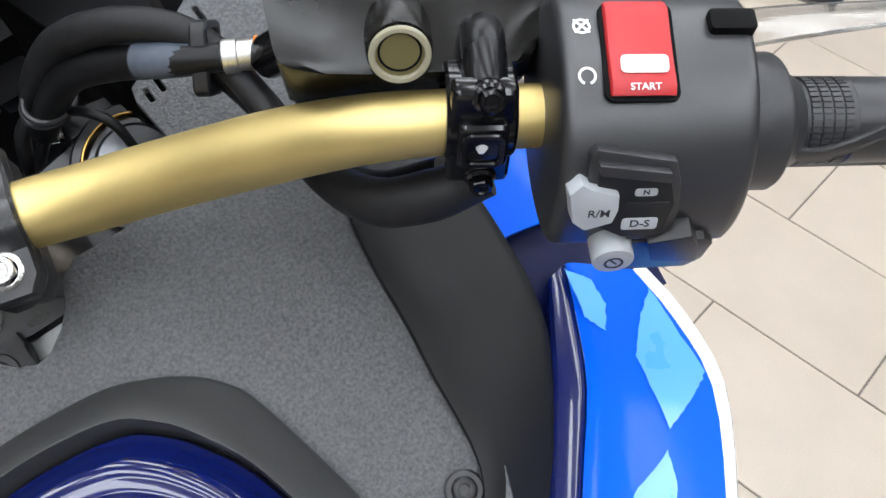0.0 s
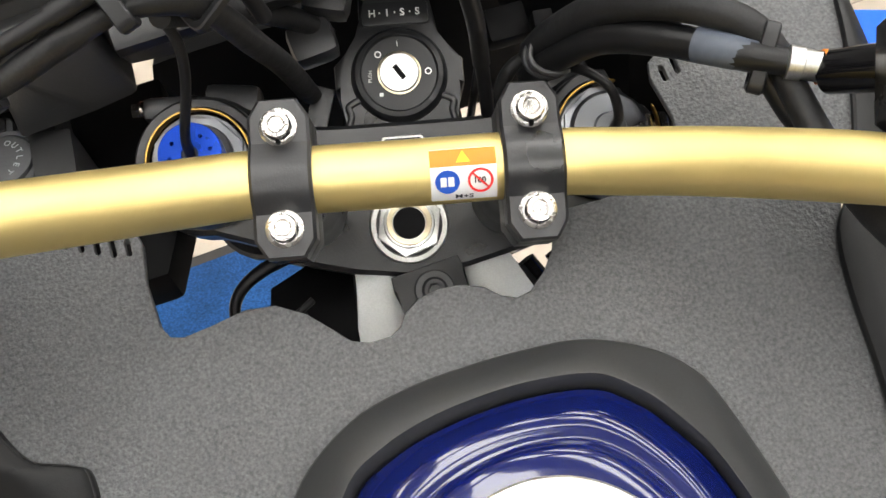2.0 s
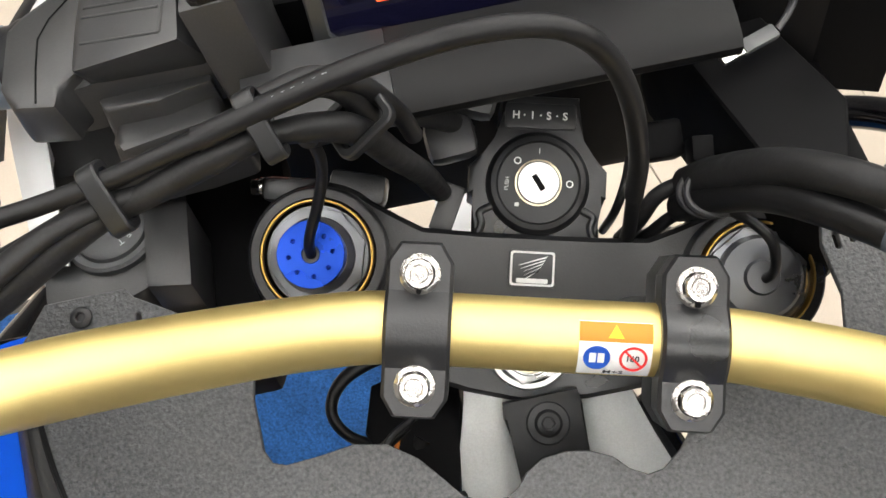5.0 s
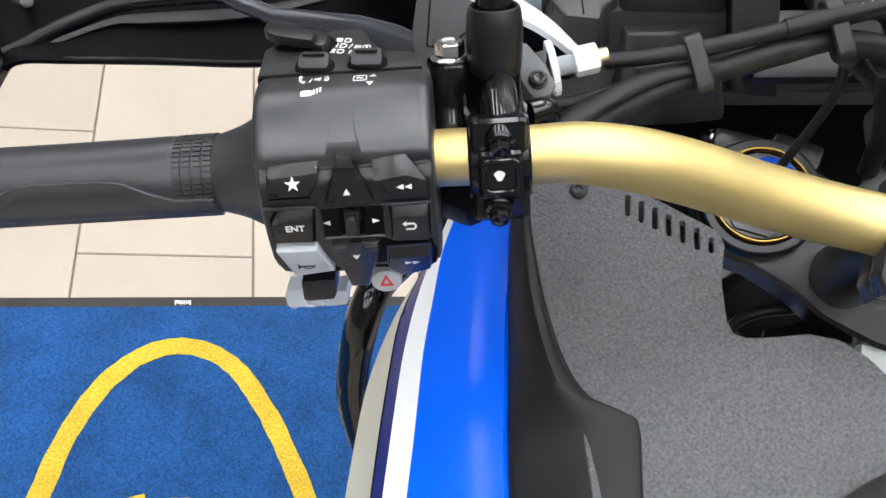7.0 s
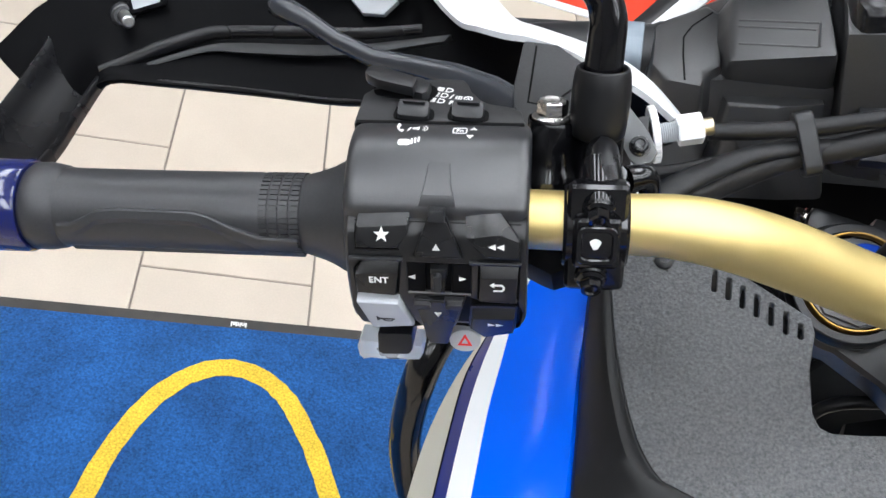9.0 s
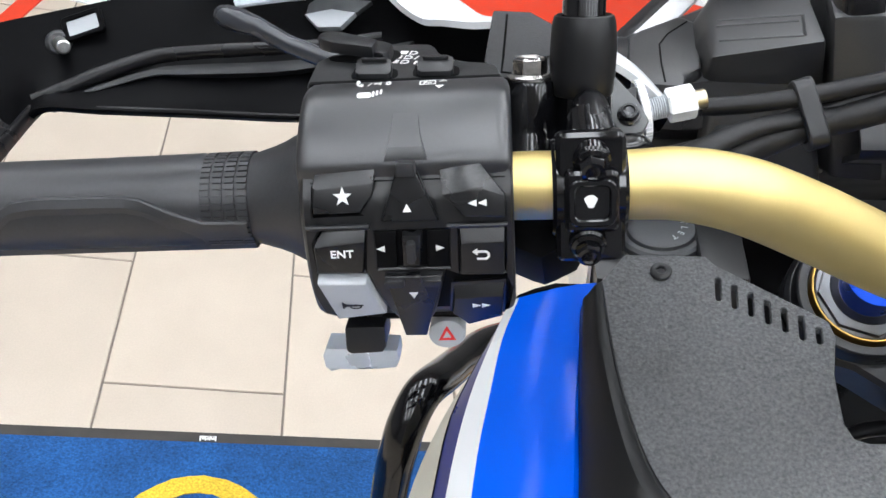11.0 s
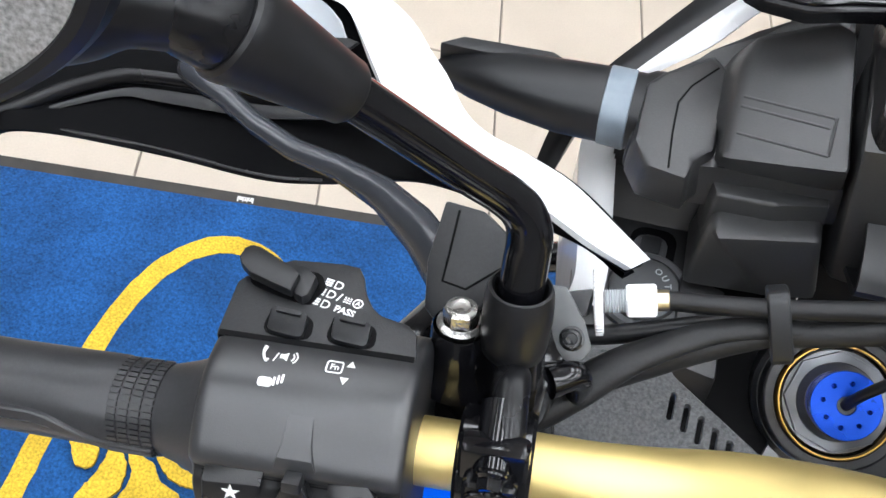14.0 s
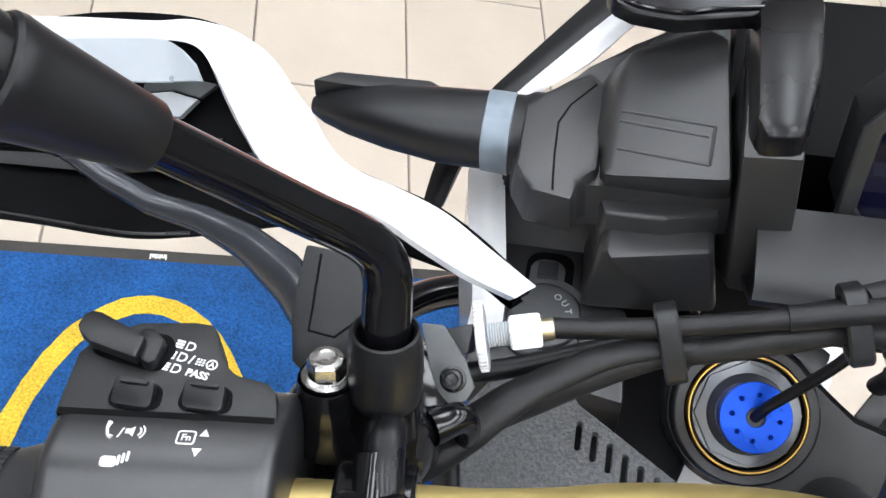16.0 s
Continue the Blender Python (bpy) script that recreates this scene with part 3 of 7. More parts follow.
bm = plate(yoke_outline(), [circle(29, 36, -109, 29), circle(29, 36, 109, 29)], 34, 2.5)
bmesh.ops.translate(bm, vec=(0, 0, -128), verts=bm.verts)
yoke = part("top_yoke", bm, CAST, bike, "black cast top fork yoke")
for s in (-1, 1):
    bm = bmesh.new()
    lathe(bm, (109 * s, 29, -150), (0, 0, 1), [(35, 0), (35.5, 30), (34.5, 33.5), (33.5, 34.2), (29.5, 34.2), (28.5, 30)], 56)
    part("fork_collar", bm, CAST, yoke)
    bm = bmesh.new()
    block(bm, (30, 16, 22), (0, 0, 0), 4, Matrix.Translation((109 * s - 16 * s, 66, -142)) @ Matrix.Rotation(0.1 * s, 4, "Z"))
    part("pinch_lug", bm, CAST, yoke)
    if s < 0:
        bm = bmesh.new()
        block(bm, (32, 13, 18), (0, 0, 0), 4, Matrix.Translation((-126, 63, -139)))
        part("pinch_lug", bm, CAST, yoke)
    hex_bolt("pinch_bolt", (109 * s - 34 * s if s > 0 else -143, 64, -138), (-1, 0, 0), yoke, 4.5, 5.2, 6)
    tube = bmesh.new()
    rod(tube, (109 * s, 29, -440), (109 * s, 29, -121), 28.4, 28.4, 56)
    leg = part("fork_leg", tube, GLOSS if s < 0 else CAST, bike, "front fork leg tube")
    bm = bmesh.new()
    lathe(bm, (109 * s, 29, -119), (0, 0, 1), [(28.2, -3), (28.2, 7.0), (27.9, 7.5), (27.1, 7.5), (26.9, 4)], 56)
    part("gold_rim", bm, GOLD_RING, leg)
    bm = bmesh.new()
    prism(bm, circle(25.2, 8, 0, 0, 0.35), -122, -112, 1.2, Matrix.Translation((109 * s, 29, 0)))
    lathe(bm, (109 * s, 29, -122), (0, 0, 1), [(25.3, 0), (25.3, 6.5), (22, 7)], 48)
    part("fork_cap", bm, GREY_METAL, leg)
    # flat dark ring on the cap, in place of a shaded recess
    bm = bmesh.new()
    lathe(bm, (109 * s, 29, -112), (0, 0, 1), [(19.4, 0), (19.0, 0.4), (18.0, 0.3), (15.4, 0.3)], 48)
    part("cap_recess", bm, CAST, leg)

adj = plate(circle(16.0, 56), [circle(1.3, 12, 10.6 * math.cos(a), 10.6 * math.sin(a)) for a in [0.2 + k * math.pi / 4 for k in range(8)]] + [circle(4.6, 24)], 9, 0.25)
bmesh.ops.translate(adj, vec=(-109, 29, -92), verts=adj.verts)
knob = part("preload_knob", adj, KNOB, bike, "blue anodised fork adjuster with eight holes")
bm = bmesh.new()
rod(bm, (-109, 29, -116), (-109, 29, -100.4), 15.0, 15.0, 40)
part("knob_stem", bm, KNOB, knob)
bm = bmesh.new()
rod(bm, (-109, 29, -110), (-109, 29, -94), 4.8, 4.8, 24, 0.5)
part("wire_plug", bm, RUBBER, knob)
bm = bmesh.new()
lathe(bm, (109, 29, -114), (0, 0, 1), [(21, 0), (21, 5), (19, 7), (9, 7.5), (8, 10), (0, 10.4)], 40)
part("damping_cap", bm, GREY_METAL, bike, "grey fork cap")
for pts in ([(-109, 29, -94), (-108, 36, -80), (-100, 54, -52), (-97, 66, -30), (-100, 74, -12)],
            [(110, 28, -106), (111, 33, -94), (106, 45, -84), (96, 54, -84), (84, 62, -96)]):
    part("sensor_wire", sweep(bmesh.new(), pts, 2.6, 12), HOSE, bike)

# steering stem nut
bm = bmesh.new()
lathe(bm, (-1, -12, -128), (0, 0, 1), [(21.5, 0), (21.5, 3), (20.5, 4), (18, 4)], 44)
prism(bm, circle(18.5, 6, -1, -12, 0.35), -125, -117, 1.6)
lathe(bm, (-1, -12, -118), (0, 0, 1), [(14, 0), (13.2, 2.6), (11.5, 3), (9.5, 2.6), (8.6, 0), (8.4, -20)], 40)
stem = part("stem_nut", bm, STEEL, yoke, "steel steering stem nut")
bm = bmesh.new()
lathe(bm, (-1, -12, -117), (0, 0, 1), [(12.6, 0.5), (11.8, 2.9), (9.4, 2.4), (8.3, -3), (8.2, -30)], 40)
part("brass_bush", bm, BRASS, stem)
# near-black plug close to the rim stands for the shade inside the bore
part("stem_bore_shade", rod(bmesh.new(), (-1, -12, -160), (-1, -12, -116.4), 8.6, 8.6, 24), DEEP, stem)

# maker's badge on the yoke: a framed plain wing shape
badge = part("badge", prism(bmesh.new(), rounded(24, 19, 2, 4, -1, 28), -128.6, -126.6, 0.5), CAST, yoke, "small square badge with a silver frame")
part("badge_frame", plate(rounded(22.5, 17.5, 1.5, 4), [rounded(20.6, 15.6, 1.2, 4)], 0.5, 0.1), PRINT, badge, "", BAR @ Matrix.Translation((-1, 28, -126.3)))
for k in range(5):
    y = 4.6 - k * 1.7
    part("wing_feather", prism(bmesh.new(), [(-7.5 + k * 1.1, y - 3.6), (-6 + k * 0.6, y - 3.4), (7.0 - k * 0.9, y + 0.6), (7.6 - k * 0.9, y + 1.6), (2, y - 0.2)], -126.6, -126.35, 0, Matrix.Translation((-1, 28.5, 0))), PRINT, badge)
part("badge_bar", prism(bmesh.new(), rounded(16, 2.4, 0.4, 2, -1, 21.8), -126.6, -126.35, 0), PRINT, badge)

# ignition lock
bm = bmesh.new()
prism(bm, [(-34, 40), (34, 40), (30, 62), (36, 66), (36, 80), (28, 88), (20, 94), (20, 118), (-20, 118), (-20, 94), (-28, 88), (-36, 80), (-36, 66), (-30, 62)], -190, -132.5, 3)
lock = part("ignition_lock", bm, CAST, bike, "black ignition lock with steel key barrel")
bm = bmesh.new()
lathe(bm, (0, 72, -140), (0, 0, 1), [(27, 0), (27, 7), (25.8, 11.5), (24.2, 13.6), (21.6, 14.3), (20.6, 13.0), (11.8, 13.0)], 56)
part("lock_ring", bm, BLACK, lock)
bm = bmesh.new()
lathe(bm, (0, 72, -128), (0, 0, 1), [(11.0, 0), (11.0, 2.4), (10.4, 3.2), (0, 3.4)], 48)
barrel = part("key_barrel", bm, STEEL, lock, "steel key barrel")
bm = bmesh.new()
lathe(bm, (0, 72, -128), (0, 0, 1), [(12.0, 0.8), (12.0, 1.8), (11.1, 2.0)], 60)
part("brass_rim", bm, BRASS, lock)
part("key_slot", prism(bmesh.new(), rounded(2.9, 9.0, 0.6, 3), -124.9, -124.45, 0, Matrix.Translation((0, 72, 0)) @ Matrix.Rotation(0.6, 4, "Z")), DEEP, barrel)
up = lambda x, y, z, a=0.0: Matrix.Translation((x, y, z)) @ Matrix.Rotation(a, 4, "Z")
part("lock_marking", lettering("I", 4.2, 0.08, up(0, 88.2, -126.8)), PRINT, lock)
part("lock_marking", plate(circle(1.9, 20), [circle(1.3, 20)], 0.2, 0.02), PRINT, lock, "", BAR @ up(-11, 83, -126.7))
part("lock_marking", lettering("PUSH", 2.9, 0.08, up(-16, 71, -126.8, 1.5)), PRINT, lock)
part("lock_marking", plate(circle(1.9, 20), [circle(1.3, 20)], 0.2, 0.02), PRINT, lock, "", BAR @ up(16, 72, -126.7))
part("lock_marking", prism(bmesh.new(), rounded(2.2, 2.0, 0.3, 2), -127.0, -126.7, 0, up(-10.5, 60.5, 0)), PRINT, lock)
tab = part("label_plate", prism(bmesh.new(), rounded(37, 13, 2, 4, 0, 107), -140, -130.5, 0.8), BLACK, lock)
for k, ch in enumerate("H\u00b7I\u00b7S\u00b7S"):
    part("letters", lettering(ch, 5.6, 0.08, up(-12.6 + k * 4.2, 107, -130.3), 0.14), PRINT, tab)
for s in (-1, 1):
    part("cover_rib", sweep(bmesh.new(), [(31 * s, 42, -132.5), (28 * s, 50, -131.6), (29 * s, 56, -131.6), (22 * s, 60, -132)], 2.0, 10), CAST, lock)


# ---------------------------------------------------------------- bodywork in the bike's own frame
def panel_z(x, y):
    return -61 + 0.294 * y - 0.00006 * max(0, abs(x) - 90) ** 2


NOTCH = [(-179, 79.5), (-130.5, 51.5), (-128.5, 44), (-131, 26), (-129.5, 4), (-126, -2.5), (-120, -4.5), (-106, -3.5), (-90, -1.5), (-76, -4), (-64, -12), (-54, -23), (-48, -30), (-40, -33.5),
         (-30, -34), (-24, -31), (-20, -26), (-12, -21.5), (-2, -20.5), (8, -22), (17, -26), (23, -32), (30, -35.5), (37, -34.5), (46, -28), (53, -20), (58, -9), (66, -4), (82, -5), (100, -5), (118, -3), (127, 4), (131, 22), (128.5, 44), (130.5, 51.5), (179, 79.5)]
outline = [(-183, 84), (-220, 84), (-232, 68), (-230, 54), (-222, 14), (-212, -22), (-200, -50), (-190, -110), (-172, -190), (-150, -215), (150, -215), (166, -180), (171, -126), (172, -80), (179, -52), (214, 0), (230, 54), (232, 68), (220, 84), (183, 84)]
outline = outline + NOTCH[::-1]
slots = []
for k in range(7):
    x, y = -177.5 + 7.1 * k, 66.5 - 3.7 * k
    for s in (1, -1):
        slots.append([(s * (x + px), y + py) for px, py in rounded(3.6, 13.0 if k < 6 else 9.0, 1.7, 4)])
bm = plate(outline, slots, 4.0, 0.5)
bmesh.ops.triangulate(bm, faces=[f for f in bm.faces if len(f.verts) > 4])
for v in bm.verts:
    v.co.z += panel_z(v.co.x, v.co.y)
inner_panel = part("cockpit_panel", bm, PANEL, bike, "grained dark grey plastic cockpit panel with slots", BIKE, angle=25)
socket_screw("panel_screw", (-203.5, 75, panel_z(-203, 75)), (0, -0.28, 0.96), inner_panel, 5.0, 2.4, CAST, BIKE)
socket_screw("panel_screw", (203.5, 75, panel_z(203, 75)), (0, -0.28, 0.96), inner_panel, 5.0, 2.4, CAST, BIKE)
socket_screw("panel_screw", (145.6, -180, panel_z(145, -180) + 1), (0, -0.28, 0.96), inner_panel, 5.6, 3.0, CAST, BIKE, washer=8.5)


def polar(points, n=120, centre=(2, -170)):
    """A closed outline as its distance from the centre at even angles."""
    pts = [V((x - centre[0], y - centre[1], 0)) for x, y in points]
    path = smoothed(pts + [pts[0]], 5)
    ang = np.array([math.atan2(p.y, p.x) for p in path])
    rad = np.array([p.length for p in path])
    o = np.argsort(ang)
    ang, rad = ang[o], rad[o]
    return np.interp(np.linspace(-math.pi, math.pi, n, endpoint=False), np.r_[ang[-1] - 2 * math.pi, ang, ang[0] + 2 * math.pi], np.r_[rad[-1], rad, rad[0]])


outer = polar([(116, -230), (114, -194), (108, -150), (98, -105), (92, -91), (78, -77), (52, -64), (26, -60), (0, -58.5), (-28, -59), (-56, -64), (-80, -77), (-93, -91), (-101, -115), (-109, -155), (-114, -200), (-116, -240), (-100, -330), (0, -360), (100, -330)])
inner = polar([(97, -225), (95, -190), (91, -165), (82.5, -131), (70, -108), (61, -97), (47, -86.5), (22, -81.5), (0, -80.5), (-24, -82), (-46, -87), (-66, -98), (-83, -131), (-92, -165), (-96, -195), (-97, -230), (-85, -310), (0, -335), (85, -310)])


def tank_ring(radius, lift, mix=0.0, circ=52.0):
    out = []
    for k in range(120):
        a = -math.pi + 2 * math.pi * k / 120
        r = radius[k] * (1 - mix) + circ * mix
        x, y = 2 + r * math.cos(a), -170 + r * math.sin(a)
        out.append((x, y, -61 + 0.294 * y + lift))
    return out


bm = bmesh.new()
mixr = lambda t: outer * (1 - t) + inner * t
skin(bm, [tank_ring(outer, -8), tank_ring(outer, 3), tank_ring(mixr(0.03), 6), tank_ring(mixr(0.10), 8.2), tank_ring(mixr(0.5), 16.2), tank_ring(mixr(0.93), 23.6), tank_ring(mixr(0.985), 24), tank_ring(inner, 23), tank_ring(inner, 8)])
part("tank_trim", bm, BEZEL, bike, "satin black trim round the tank top", BIKE)
bm = bmesh.new()
skin(bm, [tank_ring(inner - 0.5, 8), tank_ring(inner - 1.5, 12.5), tank_ring(inner, 14.0, 0.06), tank_ring(inner, 15.5, 0.14), tank_ring(inner, 18.5, 0.21), tank_ring(inner, 23.4, 0.32), tank_ring(inner, 25.8, 0.40), tank_ring(inner, 26.8, 0.47), tank_ring(inner, 26.6, 0.54), tank_ring(inner, 25.4, 0.61), tank_ring(inner, 25.6, 0.645), tank_ring(inner, 29.6, 0.71), tank_ring(inner, 32.6, 0.79), tank_ring(inner, 34.2, 0.88), tank_ring(inner, 34.6, 0.99)], cap1=True)
tank = part("fuel_tank", bm, NAVY, bike, "glossy navy painted fuel tank top", BIKE)
NT = (0, -0.282, 0.959)
TC = V((0.5, -163.2, -61 - 0.294 * 163.2))
bm = bmesh.new()
lathe(bm, TC + V(NT) * 35, NT, [(54.6, -5), (54.6, 2.5), (53.7, 3.4), (37, 3.4), (36.2, 2.4), (36, -1)], 72)
filler = part("filler_ring", bm, STEEL, tank, "brushed silver filler ring with small screws", BIKE)
bm = bmesh.new()
lathe(bm, TC + V(NT) * 35, NT, [(35.8, 0.0), (35.2, 1.6), (28, 4.2), (19, 5.5), (0, 6)], 64)
cap = part("filler_cap", bm, STEEL, tank, "brushed silver filler cap", BIKE)
bm = bmesh.new()
block(bm, (46, 20, 5), (0, 0, 0), 2, Matrix.Translation(TC + V(NT) * 43) @ Matrix.Rotation(radians(-16), 4, "X"))
part("key_flap", bm, BLACK, cap, "", BIKE)
for k in range(6):
    a = radians(92 - 60 * k)
    q = TC + V((44.5 * math.cos(a), 44.5 * math.sin(a) * 0.96, 0.282 * 44.5 * math.sin(a))) + V(NT) * 38.2
    socket_screw("ring_screw", q, NT, filler, 4.4, 1.8, BOLT, BIKE)


# side trims beside the panel, and the painted fairing shoulders
def side_trim(s):
    top = [(232, 66, -43), (227, 34, -51), (219, 4, -60), (210, -24, -70), (198, -44, -78), (182, -56, -81), (174, -90, -88), (170, -140, -104), (158, -190, -118)]
    if s > 0:
        top = [(232, 66, -43), (224, 34, -51), (212, 0, -61), (194, -34, -70), (178, -53, -74), (171, -80, -82), (167, -112, -91), (163, -136, -98), (136, -205, -118)]
        top.insert(8, (156, -178, -108))
    low = [(240, 62, -50), (240, 38, -60), (239, 8, -72), (238, -24, -84), (236, -60, -97), (234, -92, -112), (230, -117, -121), (220, -142, -132), (160, -212, -146)]
    if s > 0:
        low.insert(8, (192, -180, -141))
    rows = []
    for a, b in zip(top, low):
        a, b = V(a), V(b)
        m1, m2, m3 = a.lerp(b, 0.08) + V((0, 0, 3.5)), a.lerp(b, 0.45) + V((0, 0, 4.5)), a.lerp(b, 0.92) + V((0, 0, 1.5))
        rows.append([V((q.x * s, q.y, q.z)) for q in (a + V((0, 0, -3)), a, m1, m2, m3, b, b + V((1, 0, -6)))])
    bm = bmesh.new()
    sheet(bm, finer(rows, 4, 2), 2.5)
    return part("side_trim", bm, SIDE, bike, "smooth satin black trim beside the panel", BIKE)


def bulged_trim():
    """The left trim: it swells above the panel, then steps down beside it."""
    inner_edge = ((231, 66), (227, 40), (220, 10), (209, -20), (198, -36), (188, -41), (179, -44.5), (173.5, -50.5), (172.5, -81), (170, -120), (164, -160), (154, -212))
    outer_edge = ((240, 62, -50), (240, 40, -59), (239, 14, -69), (238, -12, -80), (237.5, -30, -87), (237, -40, -90), (236.5, -50, -94), (236, -62, -98), (234, -92, -112), (230, -117, -121), (214, -150, -134), (160, -214, -146))
    swell = (3, 5, 8, 11, 11, 9, 7, 5, 5, 5, 5, 4)
    rows = []
    for (x, y), o, h in zip(inner_edge, outer_edge, swell):
        a, b = V((x, y, panel_z(x, y) + 3.2)), V(o)
        line_ = [a + V((-1.5, 0, -6)), a, a.lerp(b, 0.06) + V((0, 0, 1.0)), a.lerp(b, 0.35) + V((0, 0, h)), a.lerp(b, 0.7) + V((0, 0, h * 0.8)), a.lerp(b, 0.95) + V((0, 0, 2.5)), b, b + V((1, 0, -6))]
        rows.append([V((-q.x, q.y, q.z)) for q in line_])
    return part("side_trim", sheet(bmesh.new(), finer(rows, 4, 3), 2.0), SIDE, bike, "smooth satin black trim swelling beside the panel", BIKE)


bulged_trim()
side_trim(1)


def shoulder_z(x, y):
    return -77 + 0.35 * y - 0.28 * (abs(x) - 240)


def strip(name, s, lines, mat, parent, lift=0.0, label="", thick=2.5, nu=3):
    """A painted strip: lines from inside to outside, each a list of (x, y, drop)."""
    rows = []
    for k in range(len(lines[0])):
        rows.append([V((s * ln[k][0], ln[k][1], shoulder_z(ln[k][0], ln[k][1]) - ln[k][2] + lift)) for ln in lines])
    bm = bmesh.new()
    sheet(bm, finer(rows, nu, 2), thick)
    return part(name, bm, mat, parent, label, BIKE)


YS = (77, 56, 30, 0, -40, -90, -150, -230, -330)
line = lambda xs, drop=0.0, ys=YS: [(x, y, drop) for x, y in zip(xs, ys)]
EDGE_BLUE = (272, 279, 282.5, 286, 287.5, 290, 293, 298, 300)
EDGE_WHITE = (277, 285, 293, 298, 301, 304, 309, 315, 320)
EDGE_NAVY = (281, 292, 303, 307, 310, 312.5, 317.5, 324, 328)
blue_l = strip("fairing_left", -1, [line((231, 235, 238.5, 238, 237, 235, 230, 222, 214), 7), line((234, 238, 241.5, 241, 240, 238, 234, 227, 220), 1), line((254, 259, 262, 264, 266, 268, 268, 266, 262)), line(EDGE_BLUE, 2)],
               BLUE, bike, 0, "glossy bright blue fairing shoulder with a white stripe")
strip("white_stripe", -1, [line(EDGE_BLUE, 2), line(EDGE_WHITE, 4)], WHITE, blue_l, 0.1)
strip("navy_band", -1, [line(EDGE_WHITE, 4), line(EDGE_NAVY, 15)], BAND, blue_l)
strip("navy_edge", -1, [line(EDGE_NAVY, 14.6), line([x + 0.8 for x in EDGE_NAVY], 16.0)], DEEP, blue_l, 0.3)
strip("pale_side", -1, [line(EDGE_NAVY, 15), line((284, 299, 311, 318.5, 322.5, 325.5, 330, 337, 341), 30), line((288, 305, 318, 328, 333, 337, 342, 348, 352), 48), line((280, 296, 306, 318, 325, 331, 338, 345, 349), 150)], SILVER, blue_l)
strip("fairing_lip", -1, [line((231, 235), 7, (78.5, 76.2)), line((254, 257), 0.5, (79.5, 77.2)), line((273, 274), 4, (79.5, 77.2))], DEEP, blue_l, 0.8, "", 6.0, 2)

# right shoulder: its lines run inwards to the rear
N0 = [(240, 60), (240, 0), (238, -60), (234, -92)]
strip("fairing_right_front", 1, [[(x, y, 8) for x, y in N0], [(x + 14, y, 9) for x, y in N0], [(x + 50, y - 3, 14) for x, y in N0], [(x + 60, y - 4, 44) for x, y in N0]], BLUE, bike, 0, "glossy bright blue upper fairing")
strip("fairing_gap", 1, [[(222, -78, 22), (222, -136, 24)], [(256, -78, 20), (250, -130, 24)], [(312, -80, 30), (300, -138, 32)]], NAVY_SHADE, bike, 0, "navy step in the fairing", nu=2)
R0 = [(239, -117), (221, -141), (200, -167), (174, -197), (140, -235), (100, -280)]
R1 = [(253, -114), (240, -138), (222, -167), (187, -205), (150, -248), (108, -295)]
R2 = [(281, -132), (282, -160), (275, -196), (243, -239), (200, -283), (150, -330)]
R3 = [(289, -132), (291, -160), (283, -198), (248, -243), (204, -288), (154, -335)]
ln = lambda pts, d: [(x, y, d) for x, y in pts]
mid_ = lambda a, b, t: [(x + (u - x) * t, y + (w - y) * t) for (x, y), (u, w) in zip(a, b)]
navy_r = strip("fairing_right", 1, [ln(R0, 16), ln(mid_(R0, R1, 0.25), 12), ln(mid_(R0, R1, 0.8), 12), ln(R1, 14)], NAVY, bike, 0, "glossy blue fairing shoulder with light blue patches and white edge")
strip("blue_field", 1, [ln(R1, 12.5), ln(mid_(R1, R2, 0.12), 10), ln(mid_(R1, R2, 0.6), 10), ln(R2, 11)], BLUE, navy_r)
strip("white_edge", 1, [ln(R2, 11), ln(mid_(R2, R3, 0.6), 12), ln(R3, 16), ln([(x + 2, y - 2) for x, y in R3], 60)], WHITE, navy_r)
for k, poly in enumerate(([(250, -117), (258, -127), (256, -141), (247, -151), (243, -141)], [(281, -144), (276, -190), (262, -196), (242, -202), (252, -167), (266, -154)], [(234, -209), (228, -222), (214, -236), (198, -226), (207, -216)])):
    rng = random.Random(k)
    pts = []
    for i, (x, y) in enumerate(poly):
        u, w = poly[(i + 1) % len(poly)]
        for t in np.linspace(0, 1, 7, endpoint=False):
            pts.append((x + (u - x) * t + rng.uniform(-0.5, 0.5), y + (w - y) * t + rng.uniform(-0.5, 0.5)))
    bm = bmesh.new()
    f = bm.faces.new([bm.verts.new((x, y, shoulder_z(x, y) - 9.2)) for x, y in pts])
    bmesh.ops.recalc_face_normals(bm, faces=bm.faces)
    if f.normal.z < 0:
        bmesh.ops.reverse_faces(bm, faces=[f])
    bmesh.ops.triangulate(bm, faces=bm.faces[:])
    part("light_blue_patch", bm, SKY, navy_r, "ragged light blue graphic", BIKE)

# ---------------------------------------------------------------- switch housings, grips, perches
DRUM_R = [(31, 25), (22, 32.5), (10, 36.5), (-4, 37.5), (-17, 35), (-29, 28.5), (-39, 18), (-45, 6), (-46, -4), (-38, -16), (-18, -29), (8, -33), (28, -24), (35, -6), (34.5, 12)]
DRUM_L = [(30.5, 20), (25.8, 26.6), (18, 33), (9, 35.6), (-1, 36.5), (-7, 35.2), (-10.5, 31), (-17, 27), (-24, 20), (-31, 11), (-36, 2), (-38, -8), (-34, -18), (-18, -29), (8, -33), (28, -24), (35, -6), (34, 10)]


